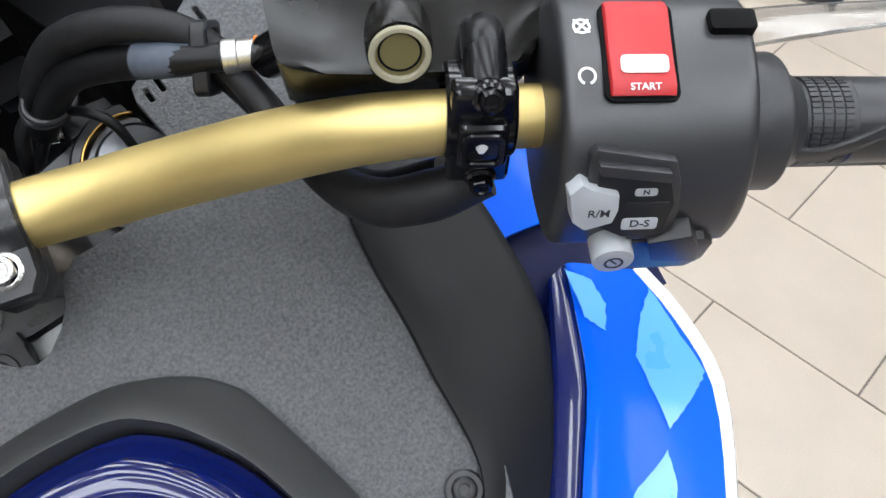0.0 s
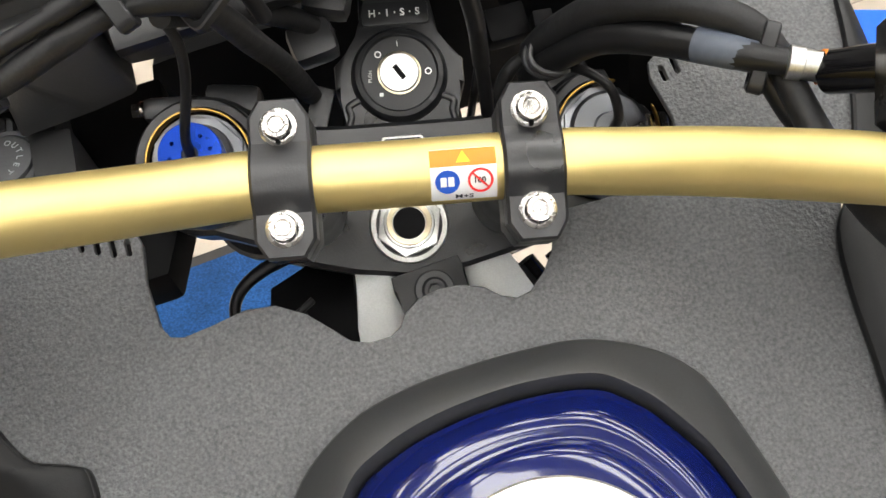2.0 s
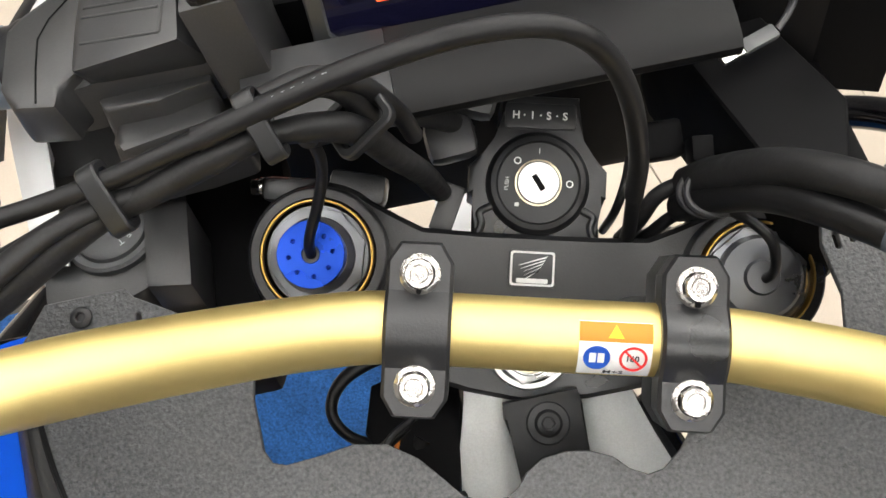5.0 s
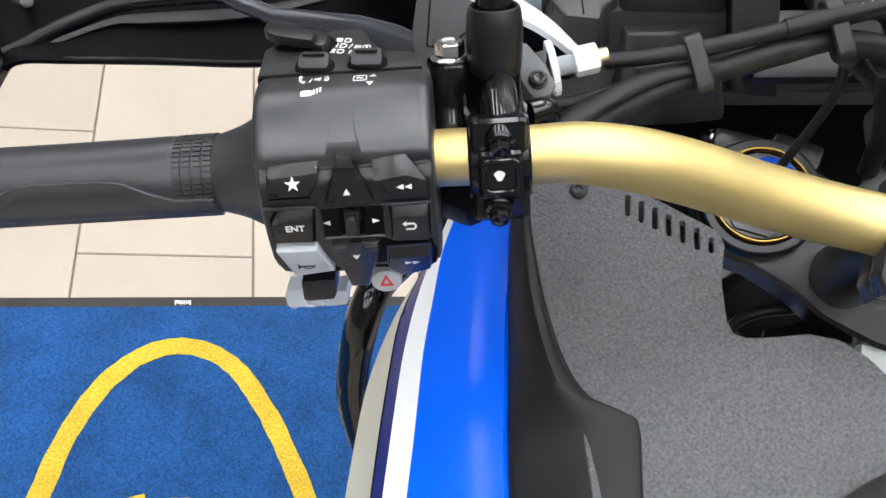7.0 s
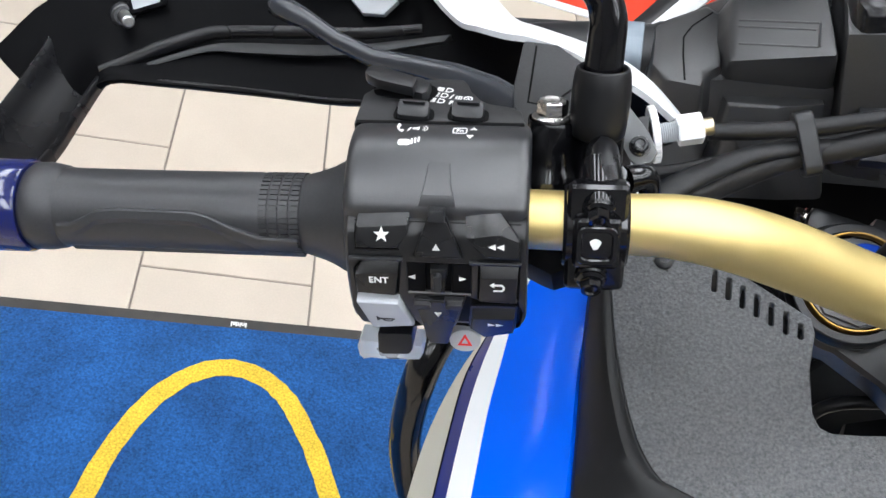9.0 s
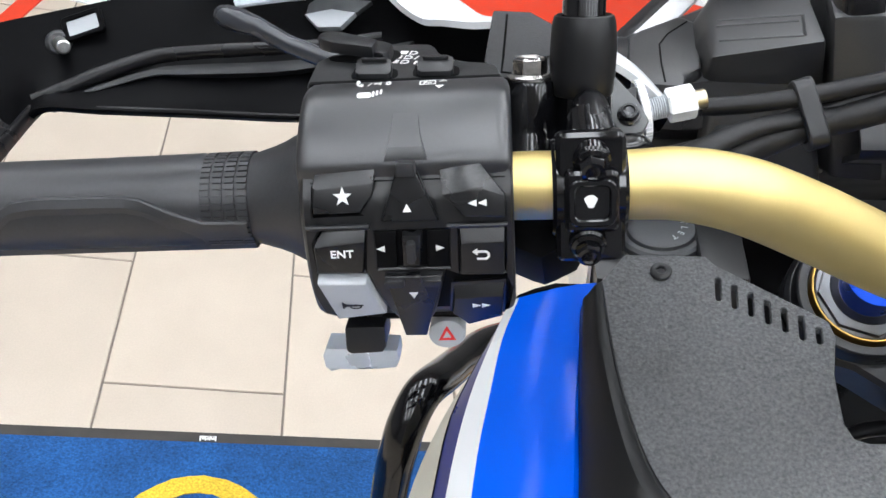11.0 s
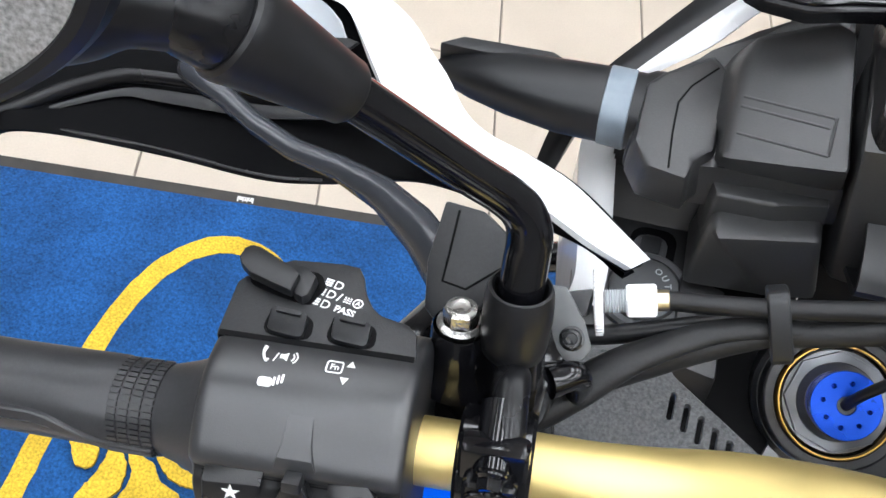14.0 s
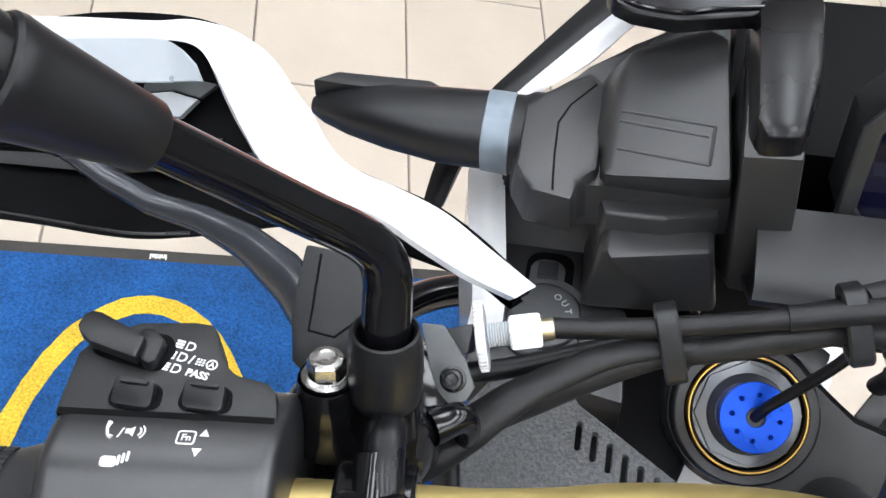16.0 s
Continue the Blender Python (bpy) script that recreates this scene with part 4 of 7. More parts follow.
def drum_table(points):
    """A closed profile, and its radius by angle."""
    ring = smoothed([(0, y, z) for y, z in points + points[:1]], 6)[:-1]
    a = np.array([math.atan2(q.z, q.y) % (2 * math.pi) for q in ring])
    r = np.array([math.hypot(q.y, q.z) for q in ring])
    o = np.argsort(a)
    return ring, a[o], r[o]


SL = bar_axis(-1, 291)
SR = bar_axis(1, 291)
TABLE_L, TABLE_R = drum_table(DRUM_L), drum_table(DRUM_R)


def drum_r(S, deg):
    ring, a, r = TABLE_L if S is SL else TABLE_R
    return float(np.interp(radians(deg) % (2 * math.pi), np.r_[a[-1] - 2 * math.pi, a, a[0] + 2 * math.pi], np.r_[r[-1], r, r[0]]))


def drum_spot(S, x, deg, lift=0.0, tilt=0.0):
    """A frame on the housing: x along the bar, y up the curve, z outward."""
    at = lambda d: V((0, drum_r(S, d) * math.cos(radians(d)), drum_r(S, d) * math.sin(radians(d))))
    t = (at(deg - 1.5) - at(deg + 1.5)).normalized()
    m = Matrix((V((1, 0, 0)), t, V((1, 0, 0)).cross(t))).transposed().to_4x4()
    m.translation = at(deg) + V((x, 0, 0)) + m.to_3x3() @ V((0, 0, lift))
    return S @ m @ Matrix.Rotation(tilt, 4, "X")


def housing(S, x0, x1, parent, label):
    """The two-part drum of a handlebar switch."""
    ring = (TABLE_L if S is SL else TABLE_R)[0]
    bm = bmesh.new()
    rings = []
    for x, k in ((x0, 0.90), (x0 + 0.8, 0.965), (x0 + 2.5, 0.995), (x0 + 5, 1.0), ((x0 + x1) / 2, 1.0), (x1 - 5, 1.0), (x1 - 2.5, 0.995), (x1 - 0.8, 0.965), (x1, 0.90)):
        rings.append([S @ V((x, q.y * k, q.z * k)) for q in ring])
    skin(bm, rings, cap0=True, cap1=True)
    return part("switch_housing", bm, SWITCH, parent, label, angle=40)


def softened(bm, offset=0.35, angle=0.4):
    """Breaks the sharp edges of a small moulded piece."""
    bm.normal_update()
    es = [e for e in bm.edges if len(e.link_faces) == 2 and e.calc_face_angle(0) > angle]
    bmesh.ops.bevel(bm, geom=es, offset=offset, segments=2, affect="EDGES", profile=0.6, clamp_overlap=True)
    return bm


def key(name, S, x, deg, outline, h, mat, parent, facet=0.0, low=0.6, label=""):
    """A moulded key; outline clockwise from its upper edge, which falls away in a facet."""
    m = drum_spot(S, x, deg)
    pts = outline[::-1]
    cx, cy = sum(p[0] for p in pts) / len(pts), sum(p[1] for p in pts) / len(pts)
    top = max(p[1] for p in pts)
    upper = lambda p: facet > 0 and p[1] > top - 4.6 and p[1] > cy
    base = [m @ V((px, py, -4)) for px, py in pts]
    mid_ring = [m @ V((px, py, low if upper((px, py)) else h - 0.5)) for px, py in pts]
    inset = [(cx + (px - cx) * 0.95, cy + (py - cy) * 0.95) for px, py in pts]
    face = [m @ V((qx, qy - facet if upper(p) else qy, h)) for p, (qx, qy) in zip(pts, inset)]
    return part(name, softened(skin(bmesh.new(), [base, mid_ring, face], cap1=True)), mat, parent, label, angle=25)


def button(name, S, x, deg, outline, h, mat, parent, lift=0.0, top=0.92, bevel=0.7, tilt=0.0, label=""):
    return part(name, prism(bmesh.new(), outline, -3.0, h, bevel, drum_spot(S, x, deg, lift, tilt), top_scale=top), mat, parent, label)


def mark(S, x, deg, outline, parent, lift, mat=None, name="printed_sign", tilt=0.0):
    return part(name, prism(bmesh.new(), outline, 0, 0.12, 0, drum_spot(S, x, deg, lift, tilt)), mat or PRINT, parent)


def writing(S, x, deg, text, size, parent, lift, mat=None, tilt=0.0, bold=0.06, width=1.0, turn=0.0):
    return part("letters", lettering(text, size, 0.06, drum_spot(S, x, deg, lift, tilt) @ Matrix.Rotation(turn, 4, "Z"), bold, width), mat or PRINT, parent)


TRI_UP = [(-1.35, -1.1), (1.35, -1.1), (0, 1.4)]
TRI_DOWN = [(-1.35, 1.1), (0, -1.4), (1.35, 1.1)]
TRI_L = [(1.3, -1.05), (1.3, 1.05), (-1.3, 0)]
TRI_R = [(-1.3, -1.05), (1.3, 0), (-1.3, 1.05)]
STAR = [(r * math.sin(k * math.pi / 5), r * math.cos(k * math.pi / 5)) for k, r in enumerate([3.0, 1.2] * 5)][::-1]
shift = lambda o, dx, dy: [(x + dx, y + dy) for x, y in o]

left = housing(SL, -27.5, 37, bike, "black left switch housing with navigation buttons")
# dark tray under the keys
# near-black tray under the keys: stands for shade in the gaps between them
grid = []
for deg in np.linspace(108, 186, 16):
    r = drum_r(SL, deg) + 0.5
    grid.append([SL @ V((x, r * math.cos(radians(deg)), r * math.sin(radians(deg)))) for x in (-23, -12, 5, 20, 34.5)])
part("button_tray_shade", sheet(bmesh.new(), grid, 0.3), DEEP, left)
# central ridge over the up key
rows = []
for deg, w, h in ((72, 3.6, -0.2), (80, 3.8, 0.5), (88, 4.3, 0.9), (94, 5.2, 1.0), (98, 6.0, 0.5), (101, 6.6, -0.6), (105, 7.2, -2.6)):
    r = drum_r(SL, min(deg, 98))
    rows.append([SL @ V((x + 5.7, (r + hh) * math.cos(radians(deg)), (r + hh) * math.sin(radians(deg)))) for x, hh in ((-w - 1.6, -3.4), (-w, h), (w, h), (w + 1.6, -3.4))])
part("ridge", skin(bmesh.new(), rows, closed=False), SWITCH, left, angle=20)


# moulded field with a well for each key
ARC_DEG = np.linspace(100, 212, 225)
ARC_POS = np.array([(drum_r(SL, d) * math.cos(radians(d)), drum_r(SL, d) * math.sin(radians(d))) for d in ARC_DEG])
ARC_LEN = np.r_[0, np.cumsum(np.hypot(*np.diff(ARC_POS, axis=0).T))]
arc_s = lambda deg: float(np.interp(deg, ARC_DEG, ARC_LEN))


def well(x, deg, outline, gap=0.7):
    """The opening round a key, in run along the bar and length down the curve."""
    cx, cy = sum(p[0] for p in outline) / len(outline), sum(p[1] for p in outline) / len(outline)
    grow = lambda v, c: v + math.copysign(gap, v - c)
    return [(x + grow(px, cx), -arc_s(deg) + grow(py, cy)) for px, py in outline]


def button_field(wells, parent):
    edge = [(-25.2, 105), (36, 105), (36.2, 172), (34.5, 186), (26, 196), (13, 203), (0, 203), (-6, 194), (-18, 192), (-23.4, 186), (-25.4, 172)]
    bm = plate([(x, -arc_s(d)) for x, d in edge], wells, 4.4, 0.55)
    bmesh.ops.triangulate(bm, faces=bm.faces)
    for y in np.arange(2.0, 68, 2.0):
        bmesh.ops.bisect_plane(bm, geom=bm.verts[:] + bm.edges[:] + bm.faces[:], plane_co=(0, -y, 0), plane_no=(0, 1, 0))
    for v in bm.verts:
        d = float(np.interp(-v.co.y, ARC_LEN, ARC_DEG))
        v.co = drum_spot(SL, v.co.x, d, v.co.z + 2.0 - 2.6 * max(0.0, 1 - (d - 105) / 8)).translation
    return part("button_field", bm, FIELD, parent, "moulded key field", angle=25)


for deg, x0, x1 in ((131, -25, -6), (132, 17, 35)):
    part("rib", sweep(bmesh.new(), [drum_spot(SL, x, deg, 2.6).translation for x in np.linspace(x0, x1, 5)], 0.9, 8), BLACK, left)

k_star = key("star_key", SL, -13.1, 115.5, [(-8.4, 6.6), (9.6, 8.2), (9.2, 4.7), (5.2, -4.8), (-9.2, -5.0), (-9.0, 2.8)], 3.8, KEY, left, 4.2, 1.6)
mark(SL, -13.1, 115.5, STAR, k_star, 3.85)
k_up = key("up_key", SL, 5.7, 121.6, [(-2.9, 10.5), (3.3, 10.4), (9.1, -4.2), (-7.9, -3.8)], 3.8, KEY, left)
part("up_cap", softened(prism(bmesh.new(), [(-2.7, 9.6), (-2.2, 13.8), (2.8, 13.6), (3.1, 9.5)][::-1], 0, 5.2, 0.0, drum_spot(SL, 5.7, 121.6))), BLACK_MATT, k_up)
mark(SL, 5.7, 121.6, TRI_UP, k_up, 3.9)
k_rw = key("rewind_key", SL, 26.3, 119.2, [(-10.8, 9.1), (1.0, 10.8), (8.1, 1.5), (7.9, -5.1), (-3.8, -4.6)], 4.6, KEY, left, 6.6, 1.2)
for dx in (-1.45, 1.45):
    mark(SL, 26.3, 119.2, shift(TRI_L, dx, -0.6), k_rw, 4.7)
k_ent = key("enter_key", SL, -14.9, 145.9, [(-5.5, 7.2), (7.6, 8.3), (5.9, -7.0), (-8.2, -6.2), (-8.4, 2.5)], 3.8, KEY, left, 4.2, 1.6)
writing(SL, -14.9, 145.9, "ENT", 3.6, k_ent, 3.9, bold=0.07, width=1.05)
for nm, x, deg, o, tri_ in (("left_key", -3.4, 145.3, [(-1.7, 6.2), (5.3, 6.2), (4.6, -6.8), (-1.9, -6.8)], TRI_L), ("right_key", 14.6, 145.6, [(-3.6, 6.2), (3.4, 6.2), (3.0, -6.8), (-4.2, -6.8)], TRI_R)):
    k_side = key(nm, SL, x, deg, o, 1.6, DEEP, left)
    mark(SL, x, deg, tri_, k_side, 1.7)
k_joy = part("joystick_key", softened(prism(bmesh.new(), [(-3.0, -6.8), (2.9, -7.0), (3.8, 4.8), (-2.6, 5.0)], -3, 4.2, 0, drum_spot(SL, 5.9, 142.9), top_scale=0.86)), KEY, left)
part("joystick_nub", softened(prism(bmesh.new(), rounded(3.2, 8.6, 1.2, 3, 0.2, -1.0), 0, 6.4, 0, drum_spot(SL, 5.9, 142.9), top_scale=0.8)), BLACK_MATT, k_joy)
k_ret = key("return_key", SL, 26.9, 148.4, [(-6.2, 8.7), (7.2, 9.1), (6.7, -7.1), (-6.6, -6.7)], 4.2, KEY, left, 4.4, 1.6)
mark(SL, 26.9, 148.0, [(-2.7, 1.1), (-1.1, 2.3), (-1.1, 1.5), (1.6, 1.5), (2.5, 0.5), (2.5, -0.8), (1.6, -1.7), (-1.4, -1.7), (-1.4, -1.0), (1.3, -1.0), (1.8, -0.5), (1.8, 0.3), (1.3, 0.7), (-1.1, 0.7), (-1.1, -0.2)][::-1], k_ret, 4.3)
k_horn = key("horn_key", SL, -13.3, 175.2, [(-10.2, 9.6), (4.9, 9.2), (9.7, -5.0), (-5.9, -7.2)], 4.4, PALE, left, label="pale grey horn button")
mark(SL, -13.6, 175.6, [(-3.4, 1.7), (-3.4, -1.7), (-2.2, -0.5), (3.2, -0.4), (3.2, 0.2), (-2.2, 0.4)], k_horn, 4.5, PRINT_DARK)
part("printed_sign", plate([(1.9 * math.cos(a), 1.1 * math.sin(a)) for a in np.linspace(0, 2 * math.pi, 18, endpoint=False)], [[(1.4 * math.cos(a), 0.65 * math.sin(a)) for a in np.linspace(0, 2 * math.pi, 18, endpoint=False)]], 0.14, 0.02), PRINT_DARK, k_horn, "", BAR @ drum_spot(SL, -12.9, 176.6, 4.6))
k_dn = key("down_key", SL, 5.6, 171.4, [(-8.4, 7.7), (9.2, 7.5), (2.6, -18.2), (-4.2, -18.0)], 4.0, KEY, left)
for dx in (-5.4, 6.0):
    part("key_ridge", softened(prism(bmesh.new(), rounded(6.0, 2.6, 0.8, 3, dx, 6.0), 0, 5.6, 0, drum_spot(SL, 5.6, 171.4))), BLACK_MATT, k_dn)
mark(SL, 5.6, 171.0, TRI_DOWN, k_dn, 4.1)
k_ff = key("forward_key", SL, 26.1, 179.0, [(-8.2, 7.2), (7.2, 7.9), (6.5, -5.9), (-4.4, -10.0), (-9.4, -3.7)], 4.0, KEY, left, 3.0, 1.2)
for dx in (-1.45, 1.45):
    mark(SL, 26.1, 178.6, shift(TRI_R, dx, 0), k_ff, 4.1)
button_field([well(-13.1, 115.5, [(-8.4, 6.6), (9.6, 8.2), (9.2, 4.7), (5.2, -4.8), (-9.2, -5.0), (-9.0, 2.8)]),
              well(5.7, 121.6, [(-2.9, 13.8), (3.3, 13.6), (9.1, -4.2), (-7.9, -3.8)]),
              well(26.3, 119.2, [(-10.8, 9.1), (1.0, 10.8), (8.1, 1.5), (7.9, -5.1), (-3.8, -4.6)]),
              well(-14.9, 145.9, [(-5.5, 7.2), (7.6, 8.3), (5.9, -7.0), (-8.2, -6.2), (-8.4, 2.5)]),
              well(0, 145.4, [(-4.8, 6.2), (17.6, 6.2), (17.2, -6.8), (-4.8, -6.8)], 0.4),
              well(26.9, 148.4, [(-6.2, 8.7), (7.2, 9.1), (6.7, -7.1), (-6.6, -6.7)]),
              well(-13.3, 175.2, [(-10.2, 9.6), (4.9, 9.2), (9.7, -5.0), (-5.9, -7.2)]),
              well(5.6, 171.4, [(-8.4, 7.7), (9.2, 7.5), (2.6, -18.2), (-4.2, -18.0)], 0.6),
              well(26.1, 179.0, [(-8.2, 7.2), (7.2, 7.9), (6.5, -5.9), (-4.4, -10.0), (-9.4, -3.7)])], left)
# hazard button and turn paddle under the field
HZ = SL @ axes((14.0, -43.5, -17.8), (1, 0, 0), (0, -0.62, 0.78))
haz = part("hazard_key", prism(bmesh.new(), [(6.1 * math.cos(a), 4.9 * math.sin(a)) for a in np.linspace(0, 2 * math.pi, 28, endpoint=False)], -14, 0, 0.9, HZ), PALE, left, "pale grey hazard button with a red triangle")
tri = lambda r: [(r * math.sin(2 * math.pi * k / 3), r * math.cos(2 * math.pi * k / 3)) for k in (0, 2, 1)]
part("hazard_triangle", plate(tri(3.3), [tri(1.7)], 0.2, 0.03), PRINT_RED, haz, "", BAR @ HZ @ Matrix.Translation((0, -0.3, 0.2)))
PD = SL @ axes((-17.5, -43.0, -34.5), (1, 0, 0), (0, -0.68, 0.73))
sig = part("turn_switch", prism(bmesh.new(), [(-13, -7), (-11, -9), (-4, -6.5), (5, -8.5), (12, -8), (13.5, -5), (13, -1), (-12, 0.5), (-13.5, -3)], -12, 0, 1.4, PD), FROST, left, "smoky translucent turn signal paddle")
GP = SL @ axes((-11.9, -46.5, -11.6), (1, 0, 0), (0, -0.68, 0.73))
part("paddle_grip", softened(prism(bmesh.new(), [(-6.4, 5), (-6.6, -3.4), (-5, -4.6), (5.4, -4.2), (6.6, -2.0), (6.6, 5)], -14, 1.0, 0, GP), 0.8), BLACK, sig)
# printed signs on the upper face
part("printed_sign", sweep(bmesh.new(), [drum_spot(SL, x, d, 0.05).translation for x, d in ((-10.6, 43), (-10.7, 46.5), (-9.8, 50), (-8.6, 51))], [0.75, 0.45, 0.45, 0.75], 8), PRINT, left)
writing(SL, -6.6, 48.5, "/", 4.4, left, 0.05)
mark(SL, -3.2, 47.5, [(-2.2, 0.8), (-2.2, -0.8), (-1.0, -0.8), (0.2, -1.7), (0.2, 1.7), (-1.0, 0.8)][::-1], left, 0.08)
for r in (1.4, 2.4):
    mark(SL, -2.7, 47.5, [(r * math.cos(a), r * math.sin(a)) for a in np.linspace(-0.9, 0.9, 6)] + [((r + 0.5) * math.cos(a), (r + 0.5) * math.sin(a)) for a in np.linspace(0.9, -0.9, 6)], left, 0.08)
mark(SL, -7.4, 62, rounded(4.4, 3.0, 1.0, 3), left, 0.06)
for k in range(3):
    mark(SL, -4.7 + 1.15 * k, 61.2 - 0.9 * k, rounded(0.75, 2.9, 0.3, 3), left, 0.06)
part("printed_sign", plate(rounded(5.2, 4.6, 0.9, 3), [rounded(4.3, 3.7, 0.6, 3)], 0.16, 0.02), PRINT, left, "", BAR @ drum_spot(SL, 11.6, 49.2, 0.2))
writing(SL, 11.6, 49.2, "Fn", 2.9, left, 0.1)
mark(SL, 16.4, 46.5, TRI_UP, left, 0.08)
mark(SL, 15.4, 56, TRI_DOWN, left, 0.08)
# front deck with the beam lever and two rocker keys
DP = SL @ Matrix.Translation((5.0, 31, 21)) @ Matrix.Rotation(radians(-36), 4, "X")
DECK = [(-33, -3), (-32.5, 17.5), (-29, 22.3), (-24, 25.6), (-17, 29.2), (-1, 30.2), (5, 29.6), (7.2, 26), (8.6, 21), (12.4, 15), (15.5, 12.4), (25, 10.2), (28, 7), (30, -3)]
deck = part("switch_deck", softened(prism(bmesh.new(), DECK[::-1], -16, 0, 0, DP), 1.2), BLACK_MATT, left, angle=30)
# flat near-black pieces for the shade in the gap and the lever recess
part("deck_gap_shade", prism(bmesh.new(), [(-32, -3.2), (29, -3.2), (29, -1.2), (-32, -1.2)], -2, 0.25, 0, DP), DEEP, deck)
part("lever_recess_shade", prism(bmesh.new(), curve([(-29, 20), (-26, 16.4), (-9, 12.2), (-5.4, 15.5), (-4.2, 20.5), (-10, 25)]), -1, 0.3, 0, DP), DEEP, deck)
stem_ = prism(bmesh.new(), [(-15, 24), (-13, 25.4), (-10, 24), (-6.4, 20.8), (-7.4, 13.2), (-9.2, 11.6), (-12, 12.8), (-15, 17.5)][::-1], -2, 4.0, 0, DP, top_scale=0.93)
lever_ = part("beam_lever", softened(stem_, 1.2, 0.3), BLACK, left, "black high beam lever")
pad = prism(bmesh.new(), [(-32.2, 24.5), (-31.6, 28.6), (-29.4, 30.2), (-26.4, 29.8), (-15, 25.6), (-11.6, 23.8), (-12.6, 16.4), (-19.6, 17.6), (-26.9, 19.2), (-30.6, 22)][::-1], 1.8, 6.2, 0)
for v in pad.verts:
    v.co.y -= 2.4 + max(0.0, v.co.x + 26) * 0.12
    v.co.z += (-12 - v.co.x) * 0.05 + (2.0 if v.co.y > 23.5 - (v.co.x + 12) * 0.3 else 0.0)
bmesh.ops.transform(pad, matrix=DP, verts=pad.verts)
part("lever_paddle", softened(pad, 1.1, 0.25), BLACK, lever_)
for x in (-11.6, 8.4):
    # shade of the rocker recess, laid on as a flat near-black piece
    part("rocker_recess_shade", prism(bmesh.new(), curve([(x - 7.0, 8.6), (x - 4, 9.6), (x + 5.2, 7.6), (x + 7.6, 4.2), (x + 6, -0.6), (x - 6.4, 0.2)]), -1, 0.3, 0, DP), DEEP, deck)
    key_ = prism(bmesh.new(), rounded(11.6, 8.0, 1.8, 4, x, 3.4), -2, 3.0, 0)
    for v in key_.verts:
        v.co.z += (v.co.y - 3.4) * 0.28 if v.co.z > 0 else 0.0
        v.co.y -= (v.co.x - x) * 0.1
    bmesh.ops.transform(key_, matrix=DP, verts=key_.verts)
    rk = part("rocker_key", softened(key_, 0.8, 0.3), BLACK, left)
    part("key_ridge", softened(prism(bmesh.new(), [(u, w - (u - x) * 0.1) for u, w in rounded(8.4, 1.7, 0.6, 3, x, 6.0)], 3.0, 4.6, 0, DP), 0.3), BLACK, rk)
TILT = radians(-12)
spot_ = lambda x, y, turn=TILT: DP @ Matrix.Translation((x, y, 0.06)) @ Matrix.Rotation(turn, 4, "Z")
half_round = [(-0.9, -1.5)] + [(0.4 + 1.5 * math.cos(a), 1.5 * math.sin(a)) for a in np.linspace(-1.5, 1.5, 10)] + [(-0.9, 1.5)]
for x, y in ((-2.9, 21.7), (-4.5, 17.9), (-5.4, 13.9)):
    for k in range(3):
        part("printed_sign", prism(bmesh.new(), rounded(2.6, 0.72, 0.15, 2, -0.4, 1.0 - 1.0 * k), 0, 0.14, 0, spot_(x, y)), PRINT, deck)
    part("printed_sign", plate(half_round, [[(px * 0.68 + 0.08, py * 0.68) for px, py in half_round]], 0.16, 0.02), PRINT, deck, "", BAR @ spot_(x + 2.6, y - 0.55) @ Matrix.Translation((0, 0, 0.12)))
part("letters", lettering("/", 4.0, 0.06, spot_(1.3, 16.5), 0.12), PRINT, deck)
for k in range(3):
    for j in range(3):
        part("printed_sign", prism(bmesh.new(), rounded(0.7, 0.5, 0.1, 2, 0.95 * j, 0.85 - 0.85 * k), 0, 0.14, 0, spot_(3.2, 16.0)), PRINT, deck)
part("printed_sign", plate(circle(1.75, 20), [circle(1.3, 20)], 0.16, 0.02), PRINT, deck, "", BAR @ spot_(7.6, 15.1) @ Matrix.Translation((0, 0, 0.12)))
part("letters", lettering("A", 2.2, 0.06, spot_(7.6, 15.1), 0.08), PRINT, deck)
part("letters", lettering("PASS", 3.3, 0.06, spot_(4.1, 11.6), 0.13), PRINT, deck)


